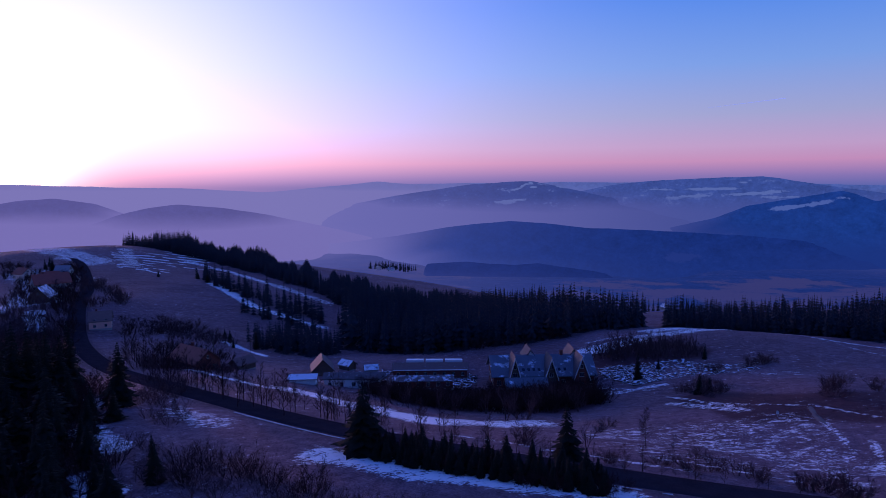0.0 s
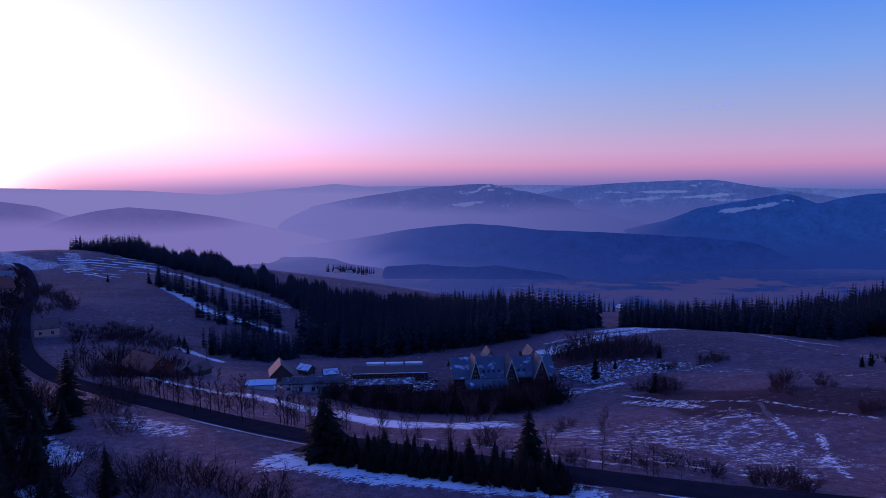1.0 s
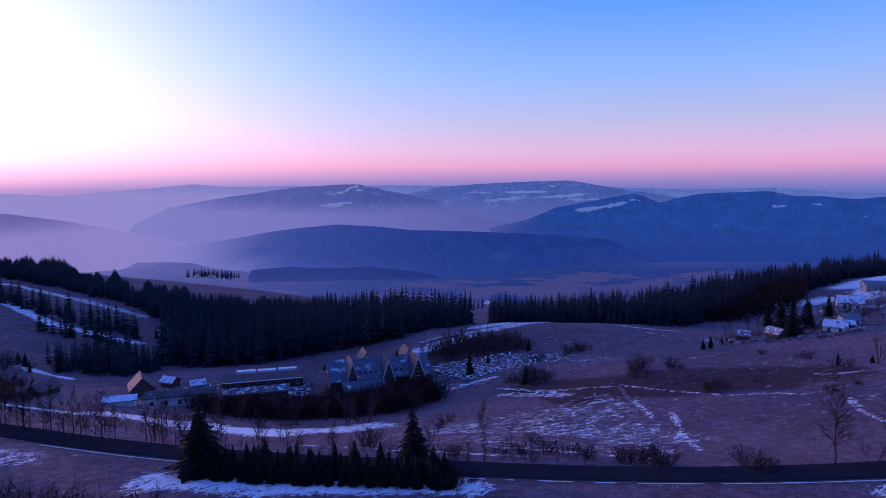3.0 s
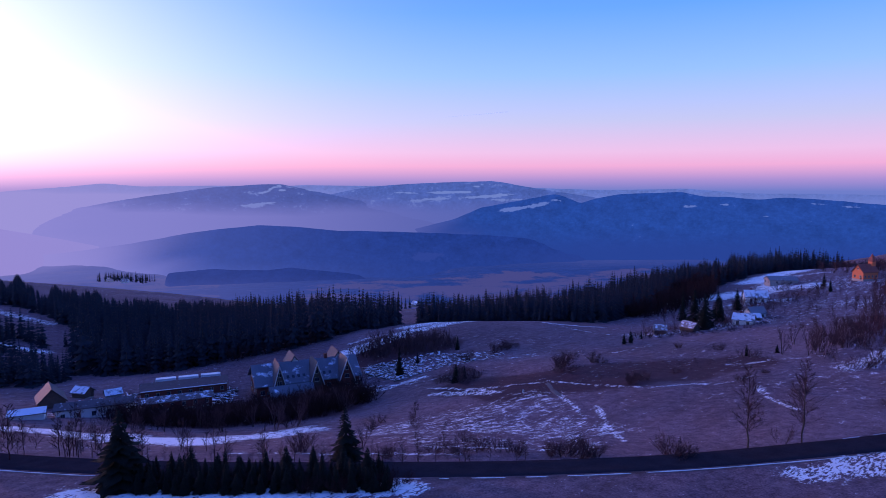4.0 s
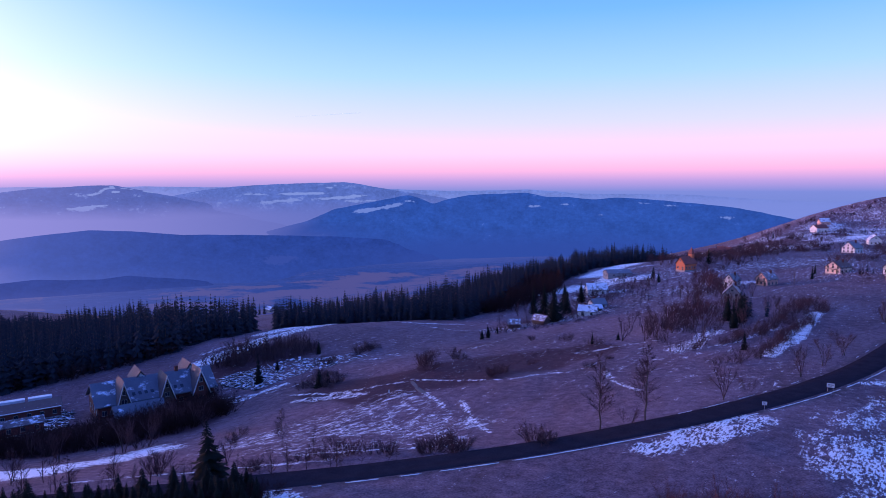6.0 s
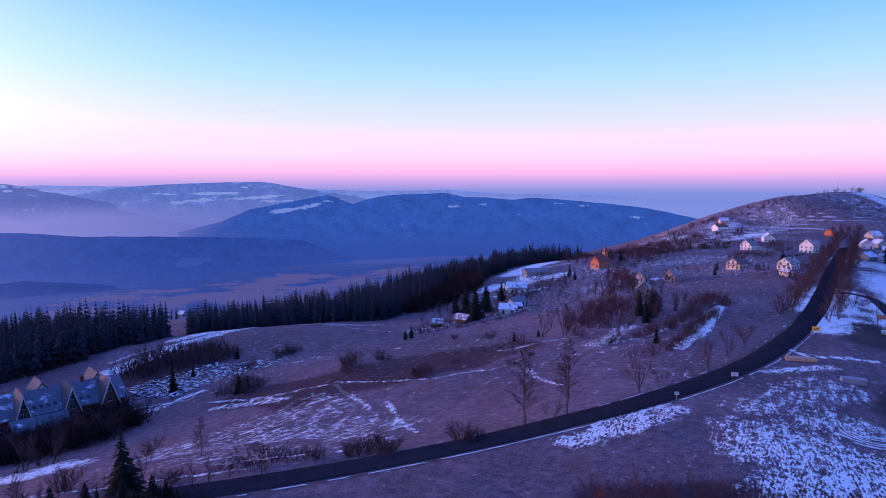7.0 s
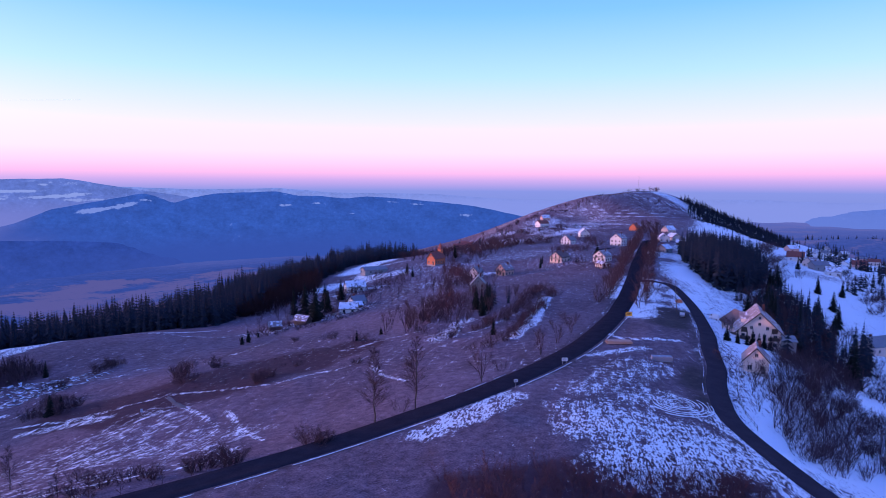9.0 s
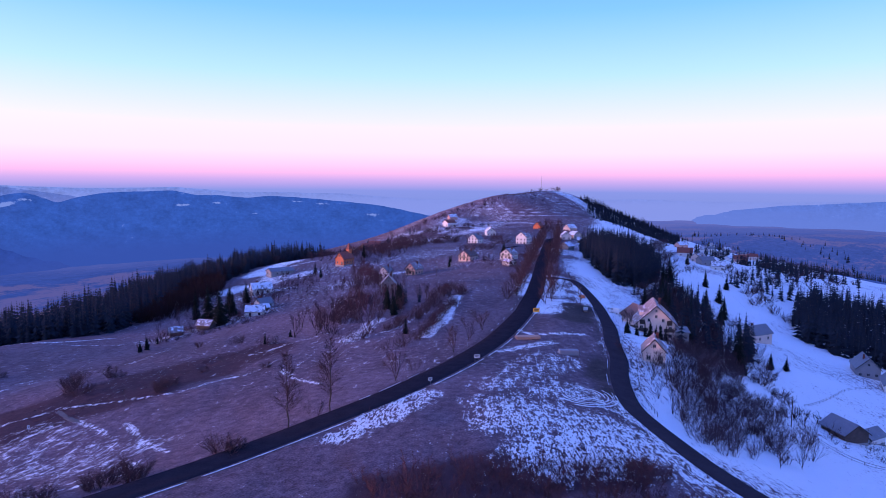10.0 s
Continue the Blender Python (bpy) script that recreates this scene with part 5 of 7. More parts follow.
for x, y, h in ((55, 186, 4.5), (85, 220, 4), (86, 169, 4.5), (101, 179, 3), (93, 143, 3.5), (34, 100, 3.5), (23, 143, 2.5), (40, 96, 3), (53, 91, 4), (26, 101, 3), (3, 107, 4), (17, 99, 3.2), (12, 100, 3), (30, 98, 2.6), (46, 92.5, 3), (48, 93, 4.2), (80, 218, 3.5), (90, 222, 3), (61, 183, 4), (57, 180, 3.5), (64, 84.5, 4), (66, 83.8, 3.5), (118, 132, 2.2), (130, 136, 2), (112, 150, 2), (141, 190, 2.5), (101, 176, 3.0), (20, 134, 2), (120, 113, 1.8)):
    tree("shrub", RNG.randrange(2), x, y, h, "leafless brown shrub in the frosted grass", "shrub", "field shrubs", RNG.uniform(1.0, 1.5))

scatter("brushwood", SHRUB_SHAPES, fill([(-46, 178), (-20, 166), (4, 163), (22, 174), (30, 188), (10, 196), (-14, 186), (-40, 188)], 2.3, 4, 7.5, (0.8, 1.2), 0.1, seed=96) + fill([(-24, 190), (-8, 168), (12, 172), (30, 190), (24, 206), (0, 196)], 2.1, 2.5, 5, (1.1, 1.6), seed=32) + along([(-8, 201), (4, 203), (16, 208), (28, 212)], 1.3, 1.2, 3, 5.5, (1.0, 1.5), seed=29) + fill([(-48, 184), (-30, 168), (-8, 164), (-10, 190), (-30, 192)], 2.6, 2, 4.5, (1.1, 1.6), seed=30), [THICKET], "dense leafless brown brushwood round the old buildings", "brushwood")
scatter("brushwood", FAR_SHRUBS, fill([(26, 248), (34, 238), (62, 232), (74, 238), (70, 252), (44, 258)], 2.9, 3.5, 7.5, (0.6, 1.0), 0.15, seed=31), [TWIG], "brown leafless copse on the low field ridge", "brushwood")
scatter("brushwood", SHRUB_SHAPES, fill([(56, 40), (70, 34), (84, 18), (96, 14), (96, 22), (86, 34), (74, 46), (62, 52)], 2.5, 2.0, 4.4, (1.0, 1.5), 0.15, seed=33) + fill([(84, -10), (92, 4), (82, 20), (60, 30), (50, 10)], 2.7, 2.5, 4.5, seed=39), [RED_TWIG], "leafless reddish-brown hazel brush on the meadow edge", "brushwood")
scatter("brushwood", SHRUB_SHAPES, fill([(190, 36), (240, 42), (225, 28), (200, 17), (180, 8), (152, 6), (126, 11), (120, 16), (136, 21), (165, 31)], 3.0, 2.5, 5, (1.0, 1.5), 0.1, seed=34) + fill([(205, 40), (250, 58), (330, 82), (345, 70), (290, 34), (232, 20), (205, 26)], 4.6, 3.0, 6.5, (1.0, 1.5), 0.1, seed=35), [TWIG], "bare brush on the snowy bank below the lane", "brushwood")
scatter("brushwood", SHRUB_SHAPES, along([(150, 128), (176, 124), (200, 130), (226, 142), (252, 150)], 1.2, 2.0, 2.5, 5, seed=36) + along([(160, 106), (185, 116), (214, 128)], 1.4, 1.2, 1.5, 3.5, seed=37) + along([(176, 152), (195, 168), (230, 190)], 1.6, 4.0, 3, 6, seed=38), [TWIG], "bare hedge along the snowy field edge", "hedge")
scatter("brushwood", SHRUB_SHAPES, fill([(55, 176), (70, 152), (104, 152), (150, 150), (154, 162), (104, 172), (78, 176)], 3.4, 0.5, 1.3, (1.2, 1.8), 0.3, seed=40), [TWIG], "low dead bracken and scrub in the meadow", "scrub")
scatter("brushwood", FAR_SHRUBS, fill([(-250, 250), (-215, 262), (-188, 236), (-150, 190), (-130, 172), (-160, 160), (-210, 200)], 4.0, 4, 8, seed=41) + along([(-228, 262), (-200, 300), (-240, 340), (-280, 372)], 2.4, 3.0, 4, 8, seed=42) + fill([(-160, 262), (-128, 246), (-118, 258), (-150, 290), (-178, 290)], 4.0, 3, 6, seed=43) + fill([(-124, 190), (-112, 178), (-88, 182), (-92, 196), (-112, 204)], 2.5, 2, 4.5, seed=44), [TWIG], "bare brown brush along the old road", "brushwood")
scatter("brushwood", FAR_SHRUBS, fill([(138, 222), (180, 206), (218, 220), (206, 242), (160, 240)], 3.6, 1.2, 3.2, (1.0, 1.6), 0.2, seed=64) + fill([(226, 250), (262, 252), (300, 276), (290, 300), (240, 292)], 7.0, 3, 7, (1.0, 1.5), 0.3, seed=65), [TWIG], "bare garden shrubs and hedges round the cottages", "brushwood")
scatter("brushwood", SHRUB_SHAPES, fill([(-66, 92), (-48, 76), (-30, 66), (-12, 62), (-10, 70), (-30, 78), (-50, 90)], 2.6, 2.0, 4.5, (1.1, 1.6), 0.2, seed=55) + fill([(-100, 150), (-84, 128), (-70, 104), (-60, 100), (-74, 130), (-92, 156)], 3.0, 2, 4.5, (1.1, 1.6), 0.2, seed=56), [TWIG], "leafless reddish brush at the edge of the thicket", "brushwood")
scatter("brushwood", FAR_SHRUBS, along([(212, 6), (240, 14), (268, 20), (300, 30)], 3.0, 2.5, 2, 5, (1.1, 1.6), seed=57) + along([(420, 20), (470, 44), (540, 60), (600, 84)], 4.0, 5.0, 3, 8, (1.1, 1.6), seed=58) + along([(350, 70), (420, 96), (500, 110), (600, 140), (700, 160)], 4.0, 6.0, 4, 9, (1.1, 1.6), seed=59) + fill([(176, -4), (196, 0), (218, -14), (214, -26), (190, -28), (172, -16)], 4.0, 1.0, 3.0, (1.1, 1.6), 0.3, seed=63), [TWIG], "bare brush and orchard trees on the snowy slope", "brushwood")
scatter("brushwood", FAR_SHRUBS, fill([(430, 300), (500, 330), (600, 330), (690, 390), (600, 440), (480, 440), (400, 420), (380, 350)], 10.0, 4, 8, (0.8, 1.3), 0.45, seed=52) + fill([(330, 250), (420, 290), (400, 340), (340, 300)], 9.0, 3, 7, (1.0, 1.5), 0.3, seed=53) + fill([(540, 60), (900, 80), (1150, 150), (1150, 60), (800, -20), (560, 0)], 16.0, 4, 9, (1.1, 1.7), 0.4, seed=54), [TWIG], "bare brown scrub and orchards round the hillside farms", "brushwood")
scatter("brushwood", SHRUB_SHAPES, fill([(190, 36), (240, 40), (225, 24), (200, 12), (184, 0), (155, -1), (126, 8), (118, 14), (134, 20), (165, 31)], 4.4, 2.5, 5.5, (0.9, 1.3), 0.2, seed=71), [FROST_TWIG], "dense dark brush and young trees on the bank below the lane", "brushwood")
scatter("brushwood", FAR_SHRUBS, fill([(256, 50), (290, 66), (350, 84), (400, 78), (335, 46), (296, 34), (262, 26), (246, 34)], 5.2, 4.0, 8.5, (0.8, 1.2), 0.2, seed=72) + along([(170, 20), (190, 6), (196, -6), (214, -4)], 2.4, 3.0, 2, 5, seed=73), [THICKET], "dark leafless woodland strip behind the guesthouse", "brushwood")
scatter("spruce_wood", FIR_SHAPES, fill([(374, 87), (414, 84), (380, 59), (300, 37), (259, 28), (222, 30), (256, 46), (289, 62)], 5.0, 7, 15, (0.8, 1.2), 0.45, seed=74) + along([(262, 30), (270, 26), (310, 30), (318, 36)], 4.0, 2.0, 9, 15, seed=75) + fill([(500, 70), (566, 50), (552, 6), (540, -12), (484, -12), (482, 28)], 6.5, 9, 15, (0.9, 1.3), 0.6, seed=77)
        + along([(620, 110), (700, 80), (860, 50), (898, 31), (960, 10)], 6, 9, 8, 14, (1.0, 1.5), seed=78) + along([(711, -9), (860, 44), (1016, 82), (1300, 140), (1591, 203), (1751, 339)], 7, 14, 9, 15, (1.1, 1.6), seed=79) + along([(1538, -17), (1697, 30), (1840, 202), (1910, 383)], 9, 18, 9, 15, (1.2, 1.8), seed=80), [FIR_HAZED, BARK],
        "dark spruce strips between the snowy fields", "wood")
scatter("brushwood", SHRUB_SHAPES, fill([(150, 122), (172, 126), (206, 150), (262, 190), (310, 232), (296, 246), (246, 208), (196, 180), (170, 166)], 6.0, 4, 9, (0.6, 1.0), 0.6, seed=81) + along([(139, 108), (151, 104), (174, 112), (215, 129), (242, 139)], 1.6, 1.6, 2, 4.5, (0.9, 1.4), seed=82) + along([(356, 322), (369, 307), (385, 294), (440, 300), (489, 290), (503, 250)], 3.0, 8.0, 4, 9, (0.9, 1.4), seed=83) + along([(400, 400), (463, 324), (520, 360), (663, 451)], 7.0, 14.0, 4, 9, (0.8, 1.2), seed=84) + fill([(356, 230), (420, 240), (480, 250), (490, 236), (420, 216), (362, 200)], 7.0, 3, 7, (0.9, 1.4), 0.5, seed=85), [TWIG], "leafless brown trees and hedges between the cottages", "brushwood")
scatter("brushwood", SHRUB_SHAPES, [(x + RNG.uniform(-2.2, 2.2), y + RNG.uniform(-2.2, 2.2), h * RNG.uniform(0.6, 1.1), RNG.uniform(0.9, 1.4)) for x, y, h in ((83, 223, 5), (88, 222, 5), (89, 177, 5), (92, 182, 4.5), (96, 189, 4), (106, 188, 4), (96, 146, 4), (97, 148, 3.5), (146, 160, 4), (145, 177, 4), (138, 219, 3), (67, 216, 5), (60, 198, 5), (62, 196, 5), (53, 191, 5), (36, 109, 3.5), (39, 99, 4), (51, 88, 4), (49, 94, 3.5), (57, 187, 5)) for _ in range(4)], [TWIG], "dark leafless bushes scattered over the meadow", "brushwood")
scatter("brushwood", SHRUB_SHAPES, fill([(-205, 214), (-192, 236), (-150, 180), (-112, 144), (-96, 128), (-86, 118), (-74, 96), (-60, 84), (-58, 72), (-70, 64), (-110, 104), (-160, 150)], 3.6, 3.0, 7.0, (1.0, 1.5), 0.1, seed=86) + along([(-54, 80), (-46, 79), (-42, 81), (-31, 77), (-22, 74)], 1.5, 2.0, 2.5, 5, (0.9, 1.3), seed=87) + along([(-22, 93.5), (-6, 88), (10, 82), (16, 80.5)], 0.9, 1.6, 2.0, 3.4, (1.2, 1.7), seed=88), [THICKET], "dense dark brush between the roadside spruces", "brushwood")
scatter("brushwood", FAR_SHRUBS, along([(-180, 226), (-196, 250), (-226, 292), (-262, 344), (-300, 400), (-330, 440)], 2.6, 2.4, 4, 8, (0.9, 1.4), seed=89) + fill([(-186, 276), (-156, 286), (-146, 266), (-172, 256)], 3.6, 3, 6, (0.9, 1.4), 0.2, seed=90) + fill([(-146, 236), (-127, 210), (-100, 218), (-112, 232)], 4.0, 2.5, 5, (0.9, 1.4), 0.2, seed=91) + along([(-234, 270), (-262, 312), (-300, 366), (-350, 410), (-366, 424)], 3.5, 7.0, 4, 9, (0.9, 1.4), seed=92), [THICKET], "dark leafless hedges along the village road", "hedge")
scatter("saplings", SAPLING_SHAPES, along([(-139, 205), (-107, 172), (-84, 148), (-65, 129), (-50, 120), (-37, 114)], 3.4, 2.2, 7, 11, (0.8, 1.1), seed=93), [THICKET], "slender dark leafless trees along the road verge", "saplings")
scatter("saplings", SAPLING_SHAPES, along([(-104, 164), (-80, 142), (-58, 132), (-34, 116), (-14, 104), (8, 97), (28, 92)], 2.0, 2.4, 3.5, 7.5, seed=45) + along([(-92, 166), (-60, 148), (-36, 132), (-18, 118)], 3.2, 3.4, 4, 8, seed=46) + along([(-30, 112), (-10, 102.5), (14, 96), (44, 90)], 3.2, 1.0, 2, 4, seed=47), [TWIG], "thin leafless saplings along the road verge", "saplings")
scatter("saplings", SAPLING_SHAPES, fill([(240, 200), (300, 230), (320, 260), (260, 290), (220, 250), (200, 200)], 11, 4, 8, (0.7, 1.0), seed=48) + fill([(150, 240), (200, 215), (240, 250), (200, 290)], 12, 5, 9, seed=49) + fill([(-80, 96), (-46, 76), (-20, 64), (-24, 56), (-60, 60)], 4.5, 2.5, 6, seed=50) + along([(60, 76), (100, 70), (128, 70)], 9, 1.2, 0.8, 1.6, seed=51), [TWIG], "scattered leafless saplings in the meadows", "saplings")

# ---- buildings ----
WINDOW_MESHES = {}


def window_meshes(w, h):
    key = (round(w, 2), round(h, 2))
    if key not in WINDOW_MESHES:
        t = 0.06
        f = boxes((-w / 2, w / 2, -0.07, 0.03, 0, t), (-w / 2, w / 2, -0.07, 0.03, h - t, h), (-w / 2, -w / 2 + t, -0.07, 0.03, t, h - t), (w / 2 - t, w / 2, -0.07, 0.03, t, h - t), (-t / 2, t / 2, -0.05, 0.03, t, h - t))
        g = boxes((-w / 2 + t, w / 2 - t, -0.02, 0.02, t, h - t))
        s = boxes((-w / 2 - 0.1, w / 2 + 0.1, -0.2, 0.03, -0.08, 0))
        out = []
        for name, bm, mt in (("window", f, FRAME), ("pane", g, PANE), ("sill", s, CONCRETE)):
            me = bpy.data.meshes.new(name)
            bm.to_mesh(me)
            bm.free()
            me.materials.append(mt)
            out.append(me)
        WINDOW_MESHES[key] = out
    return WINDOW_MESHES[key]


def window(parent, x, y, z, turn, w=1.1, h=1.3):
    """A window in the wall at (x, y, z), facing -y when turn is 0."""
    f, g, s = window_meshes(w, h)
    ob = new("window", f)
    ob.parent = parent
    ob.matrix_basis = pose(x, y, z, 0, 0, turn)
    for n, me in (("pane", g), ("sill", s)):
        p = new(n, me)
        p.parent = ob
    return ob


def gable_roof(w, l, eave, ridge, over=0.5, thick=0.22, y0=None, y1=None):
    """Two slabs that lean on each other along y."""
    y0, y1 = (-l / 2 - over, l / 2 + over) if y0 is None else (y0, y1)
    run = w / 2
    slope = (ridge - eave) / run
    xe = run + over
    ze = eave - slope * over
    up = thick * math.hypot(1, slope)
    return prism([(-xe, ze), (0, ridge), (xe, ze), (xe, ze + up), (0, ridge + up), (-xe, ze + up)], y0, y1)


def house(x, y, turn, w, l, eave, ridge, wall, roof, label, category="house", rows=((1.0, 3),), side_rows=None, attic=True, chimney=True, door=True, over=0.5, name="house", group="", plinth=True, dx=0.0, dy=0.0, parent=None, balcony=False):
    """A gabled house: ridge along its own y, gables at both ends. rows: height of a row of windows and how many."""
    zs = [gz(x + a * math.cos(radians(turn)) - b * math.sin(radians(turn)), y + a * math.sin(radians(turn)) + b * math.cos(radians(turn))) for a in (-w / 2, w / 2) for b in (-l / 2, l / 2)]
    base, low = max(min(zs) + 0.25 * (max(zs) - min(zs)), sum(zs) / 4), min(zs)
    if parent is None:
        ob = thing(name, pose(x, y, base, 0, 0, turn), label, category, group)
    else:
        ob = parent
    deep = low - base - 0.6
    bm = prism([(-w / 2, deep), (w / 2, deep), (w / 2, eave), (0, ridge - 0.02), (-w / 2, eave)], -l / 2, l / 2)
    part("wall", bm, wall, ob)
    if plinth:
        part("plinth", boxes((-w / 2 - 0.06, w / 2 + 0.06, -l / 2 - 0.06, l / 2 + 0.06, deep, 0.35)), CONCRETE, ob)
    rf = part("roof", gable_roof(w, l, eave, ridge, over), roof, ob)
    # barge boards on the gables
    slope = (ridge - eave) / (w / 2)
    for s in (-1, 1):
        ye = s * (l / 2 + over + 0.03)
        xe, ze = w / 2 + over, eave - slope * over
        part("barge_board", prism([(-xe, ze - 0.12), (0, ridge - 0.12), (xe, ze - 0.12), (xe, ze + 0.16), (0, ridge + 0.16), (-xe, ze + 0.16)], ye - 0.04, ye + 0.04), DARK_TRIM, rf)
    if chimney:
        cx, cy = w * 0.14, l * 0.18
        zc = ridge - slope * cx
        part("chimney", boxes((cx - 0.35, cx + 0.35, cy - 0.4, cy + 0.4, zc - 0.6, ridge + 0.9), (cx - 0.42, cx + 0.42, cy - 0.47, cy + 0.47, ridge + 0.9, ridge + 1.02)), RED_BRICK, rf)
    for z, n in rows:
        for k in range(n):
            px = -w / 2 + w * (k + 0.5) / n
            for s, t in ((-1, 0), (1, 180)):
                window(ob, px, s * (l / 2 + 0.03), z, t)
    for z, n in (side_rows if side_rows is not None else rows):
        for k in range(n):
            py = -l / 2 + l * (k + 0.5) / n
            for s, t in ((-1, 270), (1, 90)):
                window(ob, s * (w / 2 + 0.03), py, z, t)
    if attic:
        za = eave + (ridge - eave) * 0.30
        for s, t in ((-1, 0), (1, 180)):
            window(ob, 0, s * (l / 2 + 0.03), za, t, 0.9, 1.0)
    if door:
        d = part("door", boxes((w * 0.22, w * 0.22 + 1.0, -l / 2 - 0.08, -l / 2 + 0.02, 0.15, 2.2), bevel=0.02), DARK_TRIM, ob)
        part("handle", boxes((w * 0.22 + 0.82, w * 0.22 + 0.9, -l / 2 - 0.16, -l / 2 - 0.08, 1.1, 1.2)), METAL, d)
    if balcony:
        part("balcony", boxes((-w * 0.42, w * 0.42, -l / 2 - 1.3, -l / 2, 2.6, 2.75), (-w * 0.42, w * 0.42, -l / 2 - 1.3, -l / 2 - 1.22, 3.6, 3.7), *[(-w * 0.42 + k * w * 0.84 / 16 - 0.03, -w * 0.42 + k * w * 0.84 / 16 + 0.03, -l / 2 - 1.29, -l / 2 - 1.23, 2.75, 3.6) for k in range(17)]), DARK_TRIM, ob)
    return ob


def big_guesthouse():
    x, y = 232, 52.5
    ob = house(x, y, -72, 13, 17, 6.0, 12.2, CREAM, FROST_ROOF, "large cream guesthouse with a steep frosted tile roof", "house", ((1.0, 4), (3.7, 4)), ((1.0, 5), (3.7, 5)), True, True, True, 1.1, balcony=False)
    # attic gable: three small windows and dark half timbering
    for px in (-2.4, 2.4):
        window(ob, px, -8.53, 6.5, 0, 0.9, 1.1)
    window(ob, 0, -8.53, 10.0, 0, 0.7, 0.8)
    for s in (-1, 1):
        part("gable_timbering", boxes((s * 4.6 - 0.9, s * 4.6 + 0.9, -8.62, -8.5, 5.4, 7.1)), DARK_TRIM, ob)
        part("balcony", boxes((s * 4.3 - 1.6, s * 4.3 + 1.6, -9.6, -8.5, 3.2, 3.4), (s * 4.3 - 1.6, s * 4.3 + 1.6, -9.6, -9.5, 3.4, 4.3)), DARK_TRIM, ob)
    # dormers on the roof
    for py in (-3.5, 3.5):
        d = part("dormer", prism([(-0.9, 0), (0.9, 0), (0.9, 1.3), (0, 2.0), (-0.9, 1.3)], -1.6, 1.6), CREAM, ob)
        d.matrix_basis = pose(-3.9, py, 7.9, 0, 0, 90)
        r = part("dormer_roof", gable_roof(1.8, 3.2, 1.3, 2.0, 0.25, 0.12), FROST_ROOF, d)
    # wing
    bm = prism([(-5, -2.0), (5, -2.0), (5, 5.0), (0, 8.6), (-5, 5.0)], 0, 11)
    wing = part("wing", bm, CREAM, ob)
    wing.matrix_basis = pose(-2, 5.0, 0, 0, 0, 24)
    r = part("wing_roof", gable_roof(10, 11, 5.0, 8.6, 0.7, 0.22, -1, 12), BARE_ROOF, wing)
    for k in range(3):
        window(wing, -5.03, 3.6 + 2.6 * k, 1.0, 270)
        window(wing, -5.03, 3.6 + 2.6 * k, 3.2, 270)
    part("porch", boxes((-10.2, -6.5, -2, 2, -0.8, 0.15), (-10.2, -6.5, -2.2, 2.2, 2.6, 2.8), (-10.1, -9.9, -1.9, -1.7, 0.15, 2.6), (-10.1, -9.9, 1.7, 1.9, 0.15, 2.6)), TIMBER, ob, "dark timber porch with snow on top")
    part("annex", boxes((6.6, 11.5, -6, 4, -2.5, 2.6), (6.6, 12.0, -6.4, 4.4, 2.6, 2.85)), GREY_WALL, ob, "low flat-roofed annex")


